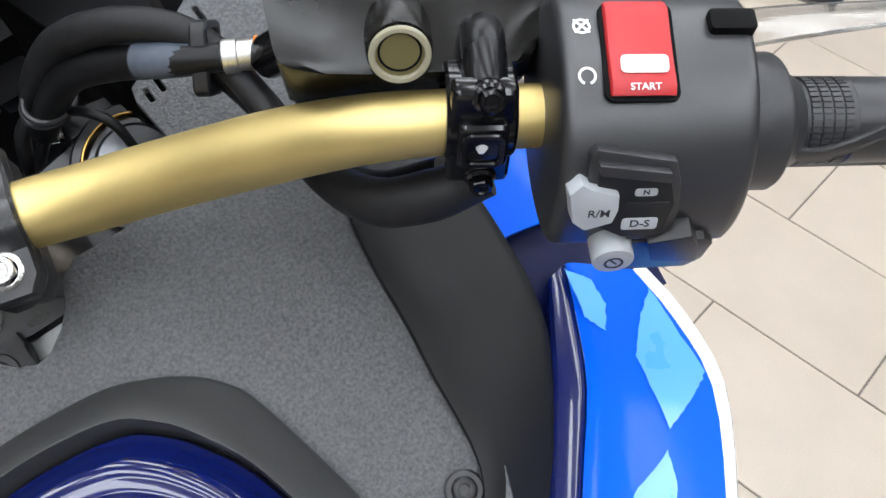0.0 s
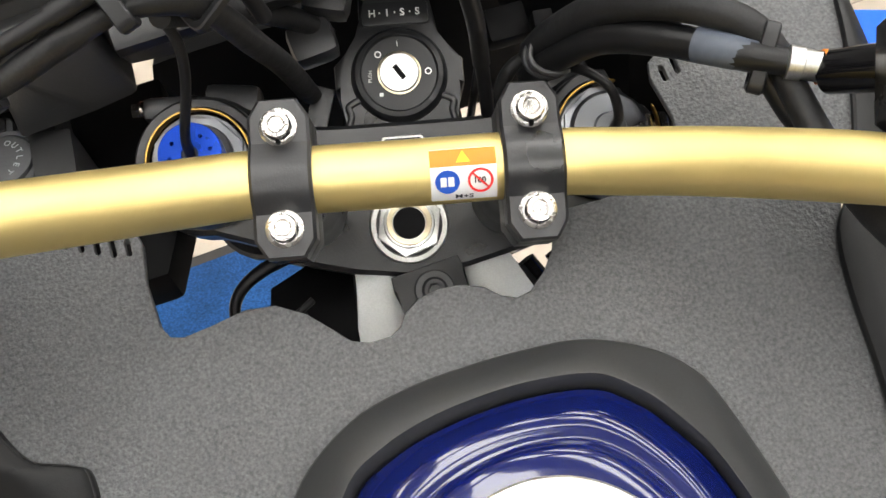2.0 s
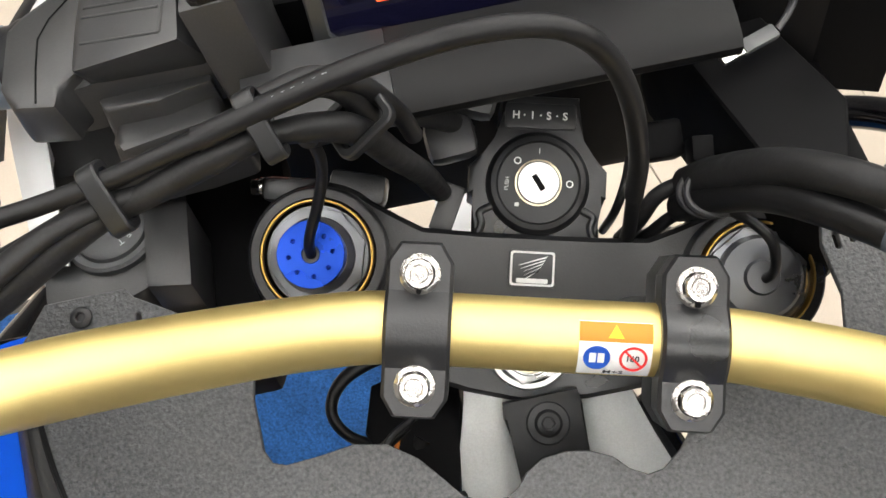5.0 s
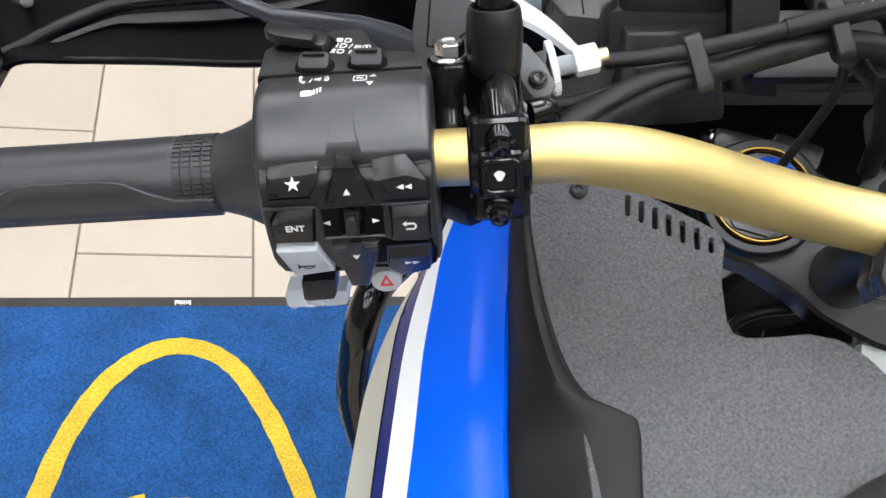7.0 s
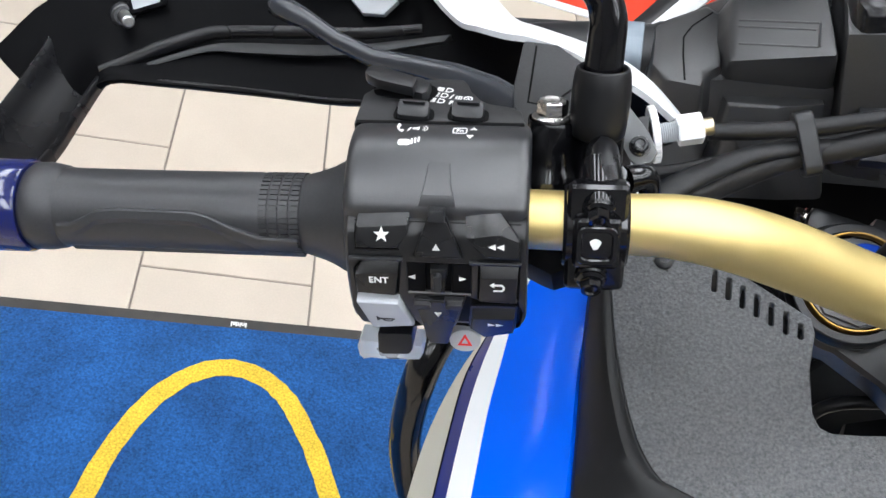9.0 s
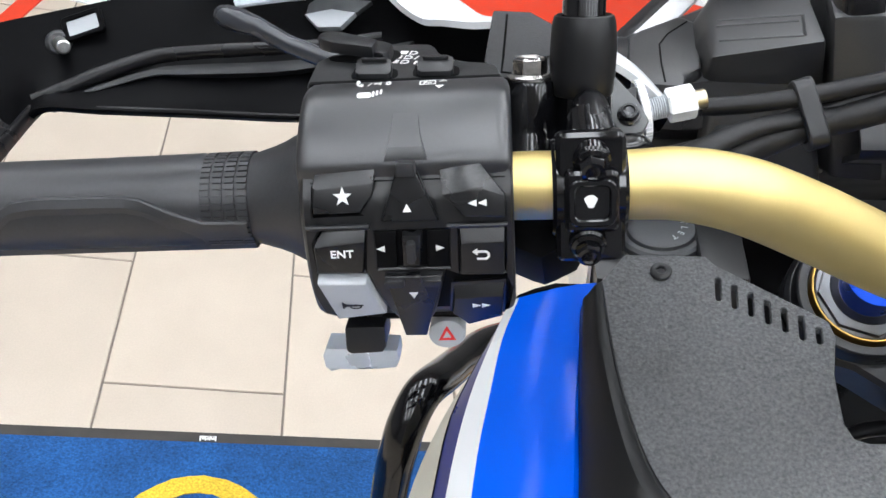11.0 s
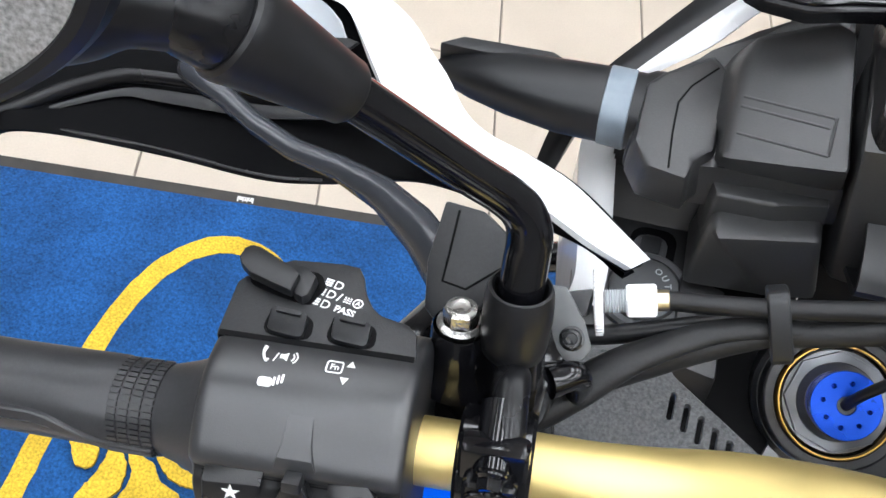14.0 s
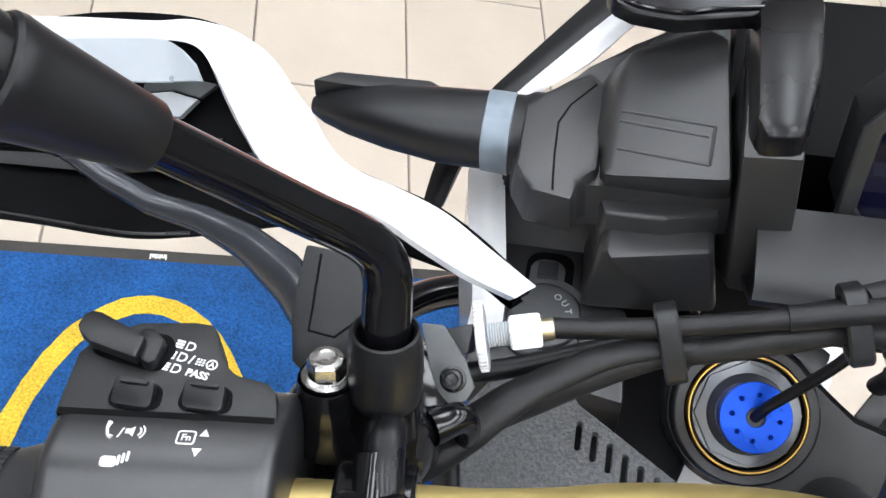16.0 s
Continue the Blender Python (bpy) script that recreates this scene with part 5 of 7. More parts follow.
# grips
def grip(side):
    G = bar_axis(side, 291 if side < 0 else 286)
    if side > 0:
        G = G @ Matrix.Translation((0, -4.5, -5))
    s = side
    head_ = [(24, 23.5), (28, 22.6), (32, 21.0), (36, 18.8), (40, 17.2), (44, 16.0), (46, 15.4), (47, 15.0), (63.5, 15.0), (64.5, 15.6)] if side < 0 else [(30, 24.3), (45, 24.4), (46.6, 23.4), (48.4, 20.4), (51, 17.6), (54, 16.2), (55, 14.9), (72.5, 14.9), (73.5, 15.6)]
    prof = head_ + [(78, 15.4), (100, 15.2), (136, 15.2), (142, 15.4), (143, 16.2), (149, 17.2), (154, 17.0), (156, 15.5), (156.5, 11)]
    bm = bmesh.new()
    rings = []
    for x, r in prof:
        rings.append([G @ V((s * x, r * math.cos(2 * math.pi * k / 40), r * math.sin(2 * math.pi * k / 40))) for k in range(40)])
    skin(bm, rings, cap0=True, cap1=True)
    g = part("grip", bm, RUBBER, bike, "black rubber handlebar grip")
    cell = []
    for i in range(4):
        for j in range(25):
            a0 = radians(4 + j * 7.8)
            bm = bmesh.new()
            x0 = (47.4 if side < 0 else 56.4) + i * 4.0
            r0, r1 = 14.6, 15.75 - 0.04 * i
            q = [G @ V((s * xx, rr * math.cos(aa), rr * math.sin(aa))) for rr in (r0, r1) for xx, aa in ((x0, a0), (x0 + 3.1, a0), (x0 + 3.1, a0 + radians(5.6)), (x0, a0 + radians(5.6)))]
            vs = [bm.verts.new(p) for p in q]
            for f in ((0, 1, 2, 3), (4, 5, 6, 7), (0, 1, 5, 4), (1, 2, 6, 5), (2, 3, 7, 6), (3, 0, 4, 7)):
                bm.faces.new([vs[n] for n in f])
            bmesh.ops.recalc_face_normals(bm, faces=bm.faces)
            cell.append(bm)
    joined = bmesh.new()
    for bm in cell:
        me = bpy.data.meshes.new("cell")
        bm.to_mesh(me)
        bm.free()
        joined.from_mesh(me)
        bpy.data.meshes.remove(me)
    tagged(part("tread_block", joined, RUBBER, g, smooth=False), kind="stuff")
    bm = bmesh.new()
    rows = []
    for x, lo in ((48, 142), (62, 141), (72, 128), (82, 112), (88, 108), (116, 107), (124, 110), (130, 122), (135, 130), (140, 130)):
        rows.append([G @ V((s * x, (15.0 + h) * math.cos(radians(a)), (15.0 + h) * math.sin(radians(a)))) for a, h in ((lo - 2.5, -0.4), (lo - 0.5, 1.5), (lo + 2, 1.9), (lo + 12, 1.9), (200, 1.6), (230, 1.2), (236, 0))])
    part("palm_swell", skin(bm, rows, closed=False), RUBBER, g)
    bm = bmesh.new()
    lathe(bm, G @ V((s * 155.5, 0, 0)), (G.to_3x3() @ V((s, 0, 0))), [(10, 0), (17.5, 0.2), (18.2, 1.5), (18.2, 16), (16, 19), (0, 19.5)], 40)
    part("bar_end", bm, NAVY if side < 0 else BLACK, bike, "dark blue bar end collar" if side < 0 else "black bar end")
    return g


grip(-1)
grip(1)

# right switch housing
right = housing(SR, -41, 22, bike, "black right switch housing with red starter rocker")
rows = []
for deg in np.linspace(56, 100.5, 12):
    u = (deg - 56) / 44.5
    r = drum_r(SR, deg) + 5.4 - 2.6 * math.sin(math.pi * u) - (1.6 if deg > 99 or deg < 57 else 0)
    rr = drum_r(SR, deg) - 3
    rows.append([SR @ V((x, q * math.cos(radians(deg)), q * math.sin(radians(deg)))) for x, q in ((-27.2, rr), (-27.2, r - 1.6), (-26.8, r - 0.5), (-25.6, r), (-8.2, r), (-7.0, r - 0.5), (-6.6, r - 1.6), (-6.6, rr))])
rocker = part("starter_rocker", skin(bmesh.new(), rows, closed=False, cap0=True, cap1=True), RED, right, "red starter and stop rocker switch")
part("rocker_frame", prism(bmesh.new(), rounded(23.5, 33, 3, 4), -0.5, 0.7, 0.4, drum_spot(SR, -16.9, 79)), DEEP, right)
part("rocker_window", prism(bmesh.new(), rounded(15.0, 5.8, 1.6, 4), 0, 0.3, 0.1, drum_spot(SR, -16.6, 87.0, 4.0)), PRINT, rocker, "white patch")
writing(SR, -16.9, 97.4, "START", 3.0, rocker, 5.0, bold=0.05, width=1.1)
part("printed_sign", plate(circle(2.9, 24), [circle(2.1, 24)], 0.16, 0.02), PRINT, right, "", BAR @ drum_spot(SR, -33.8, 64.8, 0.15))
part("printed_sign", plate([(2.9 * math.cos(a), 2.9 * math.sin(a)) for a in np.linspace(-1.2, 4.3, 24)] + [(2.1 * math.cos(a), 2.1 * math.sin(a)) for a in np.linspace(4.3, -1.2, 24)], [], 0.16, 0.02), PRINT, right, "", BAR @ drum_spot(SR, -33.5, 90.4, 0.15))
for a in (0.8, -0.8):
    part("printed_sign", prism(bmesh.new(), rounded(6.8, 0.8, 0.2, 2), 0, 0.14, 0, drum_spot(SR, -33.8, 64.8, 0.12) @ Matrix.Rotation(a, 4, "Z")), PRINT, right)
part("mode_recess", softened(prism(bmesh.new(), [(-15.1, 3.7), (-15.6, 15.0), (-13.6, 18.1), (12.0, 13.3), (15.1, 4.0), (15.9, -6.1), (14.2, -16.6), (1.0, -17.4)][::-1], -3, 1.6, 0, drum_spot(SR, -17.7, 146.1)), 0.5), SWITCH, right)
mode = part("mode_plate", softened(prism(bmesh.new(), [(-12.1, 11.0), (10.8, 7.9), (14.1, -2.6), (12.0, -13.9), (-1.2, -15.7), (-11.2, -10.8)][::-1], 0, 3.0, 0, drum_spot(SR, -18.2, 144.8)), 0.5), BLACK, right)
part("mode_brow", softened(prism(bmesh.new(), [(-12.0, 12.0), (11.2, 8.8), (11.7, 5.0), (-11.2, 8.1)][::-1], 0, 5.4, 0, drum_spot(SR, -19.0, 143.0)), 0.6), SWITCH, mode)
part("mode_rib", softened(prism(bmesh.new(), rounded(14, 1.6, 0.5, 2, 5.0, -2.6), 2.5, 3.7, 0, drum_spot(SR, -18.2, 144.8)), 0.3), BLACK_MATT, mode)
rmk = part("reverse_key", softened(prism(bmesh.new(), [(-9.2, 4.1), (-5.4, 8.3), (-2.0, 6.2), (7.2, 3.9), (7.7, -2.2), (6.4, -7.4), (-2.6, -10.4), (-7.0, -7.0)][::-1], -2, 5.6, 0, drum_spot(SR, -30.3, 146.1), top_scale=0.97), 0.9), PALE, right, "pale grey shift mode button")
part("letters", lettering("R/M", 4.0, 0.06, drum_spot(SR, -30.3, 146.1, 5.7) @ Matrix.Translation((1.2, -3.2, 0)), 0.03, 1.1), PRINT_DARK, rmk)
MP = drum_spot(SR, -18.2, 144.8)
for x, y, txt, w, h, size in ((4.0, 2.0, "N", 7.4, 2.9, 2.5), (3.7, -10.3, "D-S", 11.8, 4.6, 3.8)):
    part("sign_patch", prism(bmesh.new(), rounded(w, h, 1.1, 3, x, y), 3.0, 3.2, 0.05, MP), PALE, mode)
    part("letters", lettering(txt, size, 0.06, MP @ Matrix.Translation((x, y, 3.22)), 0.08, 1.15), PRINT_DARK, mode)
CR = drum_spot(SR, -22.6, 166.3) @ Matrix.Translation((2.2, -8.0, 0))
cru = part("cruise_key", prism(bmesh.new(), circle(7.4, 32), -8, 8.6, 1.4, CR, top_scale=0.96), PALE, right, "pale grey round cruise control button")
part("printed_sign", plate(circle(3.3, 24), [circle(2.5, 24)], 0.16, 0.02), PRINT_DARK, cru, "", BAR @ CR @ Matrix.Translation((0.2, -0.6, 8.75)))
part("printed_sign", prism(bmesh.new(), rounded(0.7, 3.4, 0.2, 2), 8.62, 8.75, 0, CR @ Matrix.Rotation(0.8, 4, "Z")), PRINT_DARK, cru)
part("set_rocker", softened(prism(bmesh.new(), [(-9.6, 4.8), (4.2, 9.6), (9.4, 0), (11.6, -10.8), (-4.8, -9.0)][::-1], -6, 6.4, 0, drum_spot(SR, -0.8, 172.0)), 1.0), BLACK, right)
part("lower_shell", softened(prism(bmesh.new(), [(-20, 3), (-4, 4), (8, 5), (13, 6), (17.6, 1), (19.6, -16), (16.5, -26), (-8, -28), (-21, -14)][::-1], -16, 2.6, 0, drum_spot(SR, -2, 178)), 1.2), BLACK, right)
part("cable_boss", softened(prism(bmesh.new(), rounded(15, 8, 1.5, 3), -6, 3.0, 0, drum_spot(SR, 14.0, 64)), 0.8), DEEP, right)


# bar perches: clutch side with mirror, brake side with reservoir
def perch_ring(side):
    P = bar_axis(side, 233.5 if side < 0 else 232)
    bm = bmesh.new()
    lathe(bm, P @ V((-11.8, 0, 0)), P.to_3x3() @ V((1, 0, 0)), [(11.5, 0), (15.6, 0), (16.6, 1.2), (16.6, 22.4), (15.6, 23.6), (11.5, 23.6)], 40)
    c, d = (0.643, 0.766) if side < 0 else (0.85, 0.53)
    F = P @ Matrix(((1, 0, 0, 0), (0, d, -c, 0), (0, c, d, 0), (0, 0, 0, 1)))     # z out of the cap towards the rider
    block(bm, (22, 42, 9), (0, 0, 10.5), 3.4, F, 3)
    block(bm, (17, 20, 8), (0, 0, 15.5), 3.0, F, 3)
    r = part("perch_clamp", bm, GLOSS, bike, "glossy black lever perch clamp")
    part("dot_recess", plate(rounded(14, 14, 3, 4), [rounded(11.5, 11.5, 2.5, 4)], 1.4, 0.5), GLOSS, r, "", BAR @ F @ Matrix.Translation((0, 0, 20.6)))
    part("white_dot", prism(bmesh.new(), [(2.3 * math.cos(a) * (0.8 + 0.2 * math.sin(3 * a)), 2.1 * math.sin(a)) for a in np.linspace(0, 2 * math.pi, 14, endpoint=False)], 0, 0.3, 0, F @ Matrix.Translation((-0.5, 0.5, 19.45))), PRINT, r)
    up_, out_ = F.to_3x3() @ V((0, 1, 0)), F.to_3x3() @ V((0, 0, 1))
    if side < 0:
        ax = (out_ - up_ * 0.45).normalized()
        heads = ((V((-231.2, -40.5, 101.0)), 24, ax), (V((-226.8, -61.0, 84.5)), 14, ax))
    else:
        heads = tuple((F @ V((1.0, d, 13.0)) + ax * 3, 13, ax) for d, ax in ((17.5, (out_ + up_ * 0.55).normalized()), (-17.5, (out_ - up_ * 0.1).normalized())))
    for q, long, ax in heads:
        bm = bmesh.new()
        rod(bm, q - ax * long, q - ax * 0.5, 6.4, 5.9, 24, 0.9)
        part("bolt_boss", bm, GLOSS, r)
        hex_bolt("clamp_bolt", q - ax * 1.0, ax, r, 4.2, 5.2, 5.5, GLOSS)
    return r, P


perch_l, PL = perch_ring(-1)
perch_r, PR = perch_ring(1)

UPR = V((-0.173, 0.735, 0.654)).normalized()          # the perch's own upright
part("perch_body", softened(prism(bmesh.new(), [(-274, -18), (-268, -34), (-250, -38), (-230, -36), (-225, -24), (-228, -10), (-240, -3), (-256, -6), (-268, -8)][::-1], 30, 68, 0, None, 2, 0.93), 5, 0.2), GLOSS, perch_l)
part("perch_web", softened(prism(bmesh.new(), [(-276, -10), (-277, 2), (-268, 9), (-252, 12), (-240, 10), (-229, 4), (-226, -12), (-240, -20), (-264, -20)][::-1], 4, 52, 0, None, 2, 0.94), 4.5, 0.2), GLOSS, perch_l)
bm = bmesh.new()
lathe(bm, V((-242.2, -15.6, 63.7)) - UPR * 8, UPR, [(13.5, 0), (12.6, 5), (11.0, 8), (10.2, 11), (9.9, 30)], 36)
part("perch_column", bm, GLOSS, perch_l)
bm = bmesh.new()
lathe(bm, V((-259.6, -19.9, 70)) - UPR * 6, UPR, [(12.5, 0), (11.4, 4), (10.0, 7), (9.4, 10), (9.3, 24), (8.9, 25)], 36)
part("pivot_boss", bm, GLOSS, perch_l)
hex_bolt("pivot_bolt", V((-259.6, -19.9, 70)) + UPR * 19, UPR, perch_l, 5.9, 7.8, 7.5, BOLT, label="zinc plated lever pivot bolt")
bm = bmesh.new()
for p_, q_, r_ in (((-239.8, -14, 86), (-232.6, -30, 95), 6.2),):
    sweep(bm, [V(p_) - V((0, 0, 14)), V(p_), V(q_), V(q_) - V((0, 3, 9))], [5, r_, r_, 5], 24, steps=5)
part("cap_ridge", bm, SATIN, perch_l)
bm = bmesh.new()
sweep(bm, [(242, -13, 70), (241.6, -15.3, 85), (238.5, -21, 93), (232.5, -37, 97), (231, -42, 92)], [6, 7.4, 7.6, 7.2, 6], 24, steps=5)
part("cap_ridge", bm, SATIN, perch_r)
bm = bmesh.new()
sweep(bm, [(-231, -12, 56), (-224, -6, 50), (-221, -9, 42), (-221, -14, 34)], [6, 5, 4.5, 4], 16)
part("perch_ear", bm, GLOSS, perch_l)
bm = bmesh.new()
lathe(bm, (-245.0, -4.6, 79), UPR, [(9.6, -1), (10.4, 0), (10.9, 5), (11.2, 13), (11.0, 19), (10.5, 23.5), (9.9, 25.4), (9.2, 25.8), (8.5, 25.0), (8.1, 18)], 40)
part("mirror_boot", bm, SLEEVE, perch_l, "black rubber boot at the mirror foot")
bm = bmesh.new()
sweep(bm, [(-245, -4, 79), (-248.5, 9, 90), (-251.2, 21, 98), (-253.2, 29, 104), (-257.4, 34, 110), (-264, 35.8, 118), (-273, 36.2, 131), (-298, 38, 172), (-312, 37.8, 192)], [7.4, 7.4, 7.2, 7.0, 6.6, 6.3, 6.2, 6.0, 6.0], 24, steps=6)
stalk = part("mirror_stalk", bm, GLOSS, bike, "glossy black bent mirror stalk")
SLV = V((-0.585, -0.01, 0.81)).normalized()
bm = bmesh.new()
lathe(bm, (-297.5, 38, 172), SLV, [(5.8, 0), (7.4, 0.3), (8.1, 1.4), (9.0, 9), (10.4, 19), (11.6, 28), (12.2, 31.5), (12.5, 33), (12.4, 35), (11.6, 36), (10.6, 36.2)], 44)
part("mirror_joint", bm, SLEEVE, stalk, "black rubber mirror joint sleeve")
bm = bmesh.new()
lathe(bm, V((-297.5, 38, 172)) + SLV * 35, SLV, [(10.8, 0), (11.3, 3), (11.3, 8), (10.6, 13), (8, 17), (0, 18)], 40)
part("joint_ball", bm, SATIN, stalk, "glossy black mirror ball joint")
MH = axes((-393, 0, 243), (0.94, 0.20, -0.20), (0.25, -0.62, 0.75))
out = [(66, 48), (71.5, 34), (70.5, 22), (65, 11), (54, -0.5), (40, -10), (15, -22), (-20, -32), (-60, -34), (-84, -20), (-88, 8), (-78, 40), (-40, 62), (20, 64)]
out = [(x + 2.5, y - 4.5) for x, y in out]
out = [(q.x, q.y) for q in smoothed([(x, y, 0) for x, y in out + out[:1]], 4)[:-1]]
sc = lambda k, z: [MH @ V((-8 + (x + 8) * k, 16 + (y - 16) * k, z)) for x, y in out]
part("mirror_neck", sweep(bmesh.new(), [(-322, 37, 206), (-331, 34, 214), (-338, 31, 218), (-349, 26, 222), (-366, 20, 228)], [9.0, 11.0, 14.5, 17, 19], 24), SLEEVE, stalk)
bm = bmesh.new()
skin(bm, [sc(0.55, -34), sc(0.82, -27), sc(1.04, -12), sc(1.07, -3), sc(1.06, 0.8), sc(1.03, 2.6), sc(1.0, 2.6), sc(0.995, 1.0)], cap0=True)
mir = part("mirror_head", bm, SLEEVE, stalk, "black mirror housing")
bm = bmesh.new()
skin(bm, [sc(0.994, 0.6), sc(0.994, 1.4)], cap0=True, cap1=True)
part("mirror_glass", bm, MIRROR, mir, "mirror glass under dull protective film")

part("perch_underside", softened(prism(bmesh.new(), [(-272, -56), (-244, -60), (-234, -50), (-232, -30), (-272, -16)][::-1], 26, 58, 0), 5), DEEP, perch_l)
part("perch_lead", sweep(bmesh.new(), [(-238, -34, 40), (-229, -22, 34), (-221, -11, 28), (-213, 1.5, 25), (-203.5, 13, 22), (-186, 30, 18), (-168, 41, 14), (-150, 50, 12)], [8, 9, 8.6, 7.6, 6.4, 5.4, 5, 5], 18, flat=0.7), TAPE, perch_l)

# clutch lever, its perch plate, cable adjuster
bm = bmesh.new()
rows = []
for x, y, z, w, h in ((-430.5, 30.6, 15, 2.2, 2.2), (-429, 30.6, 15, 4.6, 4.2), (-424, 30.2, 15.4, 6.0, 5.4), (-416, 29.2, 16, 6.2, 5.6), (-406, 27.4, 17, 5.0, 5.0), (-388, 22.4, 16, 4.6, 4.8), (-368, 20, 15, 4.8, 4.8), (-346, 21.6, 17, 5.4, 5), (-323, 20, 24, 7.0, 6), (-301, 14, 34, 9.0, 6.5), (-282, 5, 45, 10.5, 6.5), (-266, -6, 56, 10, 6)):
    rows.append([(x, y - w, z - h * 0.1), (x, y - w * 0.6, z + h * 0.65), (x, y + w * 0.15, z + h * 0.9), (x, y + w * 0.8, z + h * 0.45), (x, y + w, z - h * 0.4), (x, y + w * 0.3, z - h), (x, y - w * 0.6, z - h * 0.8)])
skin(bm, [[V(p) for p in r] for r in rows], cap0=True, cap1=True)
part("clutch_lever", bm, LEVER, bike, "dark clutch lever with a rounded tip", angle=65)
PLATE = [(-289, 28), (-275, 30.5), (-260, 25.5), (-257, 12), (-262, 0), (-270, -12), (-279, -8), (-285.5, 7)]
plate_p = part("perch_plate", softened(prism(bmesh.new(), PLATE[::-1], 60, 67, 0), 1.4), BLACK_MATT, perch_l, "matt black lever perch plate")
part("plate_line", sweep(bmesh.new(), [(-283, 27, 67), (-279, 10, 67), (-277.5, 3, 67), (-269, 4, 67), (-258.5, 20, 67)], 0.45, 6, smooth=False), DEEP, plate_p)
part("adjuster_bracket", softened(prism(bmesh.new(), [(-244, 16), (-232, 24), (-230, 14), (-238, 8)][::-1], 18, 42, 0), 1.2), BLACK_MATT, perch_l)
part("stay", softened(prism(bmesh.new(), [(-247, 18), (-240, 20), (-229, 12), (-223, 5), (-224, 0), (-229, -3), (-235, 0), (-240, 7)][::-1], 49.5, 52, 0), 0.6), GREY_PLASTIC, perch_l)
hex_bolt("stay_screw", (-230.5, 5, 52), (0, 0, 1), perch_l, 3.6, 4.4, 4, CAST)
ADX = V((0.88, 0.47, -0.02)).normalized()
adj0 = V((-229, 20.5, 29))
bm = bmesh.new()
lathe(bm, adj0 - ADX * 2.2, ADX, [(3, 0.6), (11.6, 0.6), (12.2, 1.2), (12.2, 3.4), (11.6, 4.0), (3, 4.0)], 48)
wheel = part("adjuster_wheel", bm, WHITE, bike, "white knurled clutch cable adjuster")
knurl = bmesh.new()
for k in range(40):
    a = 2 * math.pi * k / 40
    m = axes(adj0, ADX, (0, 0, 1)) @ Matrix.Rotation(a, 4, "X")
    block(knurl, (2.6, 0.9, 0.8), (0.1, 0, 12.2), 0, m)
tagged(part("knurling", knurl, WHITE, wheel, smooth=False), kind="stuff")
bm = bmesh.new()
rings = []
for k in range(24):
    rr = 4.6 if k % 2 else 3.9
    rings.append([axes(adj0 + ADX * (2 + 0.45 * k), ADX, (0, 0, 1)) @ V((0, rr * math.cos(2 * math.pi * j / 20), rr * math.sin(2 * math.pi * j / 20))) for j in range(20)])
part("thread", skin(bm, rings, cap0=True, cap1=True), PALE, wheel)
bm = bmesh.new()
m = axes(adj0 + ADX * 15, ADX, (0, 0, 1))
for r0, a0, b0 in ((6.9, -5, 6),):
    ring = lambda rr, xx: [m @ V((xx, rr * math.cos(math.pi / 6 + math.pi / 3 * k), rr * math.sin(math.pi / 6 + math.pi / 3 * k))) for k in range(6)]
    skin(bm, [ring(6.1, a0), ring(r0, a0 + 0.8), ring(r0, b0 - 0.8), ring(6.1, b0)], cap0=True, cap1=True)
part("lock_nut", bm, WHITE, wheel)
bm = bmesh.new()
rod(bm, adj0 + ADX * 20.5, adj0 + ADX * 25.5, 4.0, 3.9, 20, 0.4)
part("cable_ferrule", bm, BRASS, wheel)

# brake side: reservoir with sight glass
bm = bmesh.new()
RV = axes((222, -2, 70), (0.94, -0.30, 0.1), (0, 0, 1))
prism(bm, [(q.x, q.y) for q in smoothed([(x, y, 0) for x, y in [(-46, -8), (-40, -17), (0, -20), (36, -17), (44, -8), (46, 30), (-44, 34), (-46, -8)]], 3)[:-1]], -30, 14, 3.0, RV)
res = part("brake_reservoir", bm, RESERVOIR, bike, "glossy black brake reservoir with round sight glass")
SGX = V((0.94, -0.3, 0.1)).normalized()
SG = axes((211.9, -14, 90), SGX, (-0.15, -0.72, 0.68))
bm = bmesh.new()
lathe(bm, SG @ V((0, 0, -22)), SG.to_3x3() @ V((0, 0, 1)), [(11.6, 4), (11.2, 20), (10.6, 21.4), (8.6, 21.4)], 40)
part("sight_boss", bm, RESERVOIR, res)
part("sight_rim", plate(circle(9.9, 40), [circle(8.6, 40)], 2.2, 0.5), SIGHT_RIM, res, "", BAR @ SG @ Matrix.Translation((0, 0, 3.0)))
part("sight_glass", prism(bmesh.new(), circle(8.5, 36), -1, 1.4, 0.3, SG), FLUID, res)
part("fluid_line", plate(circle(7.2, 40), [circle(6.7, 40)], 0.6, 0.15), DEEP, res, "", BAR @ SG @ Matrix.Translation((0, 0.8, 1.7)))
bm = bmesh.new()
rod(bm, (180, 27, -2), (202, 18, 40), 9.5, 10.5, 24, 1)
part("banjo_boss", bm, GLOSS, res)
hex_bolt("banjo_bolt", (182, 27, -1), (-0.9, 0.3, -0.15), res, 6.0, 7.6, 8, BRASS)
bm = bmesh.new()
sweep(bm, [(430, -30, 10), (400, -18, 20), (350, -12, 34), (300, -8, 50), (268, -6, 60)], [7, 6.6, 7, 8, 8], 18, flat=0.8)
part("brake_lever", bm, LEVER, bike, "dark glossy brake lever")
bm = bmesh.new()
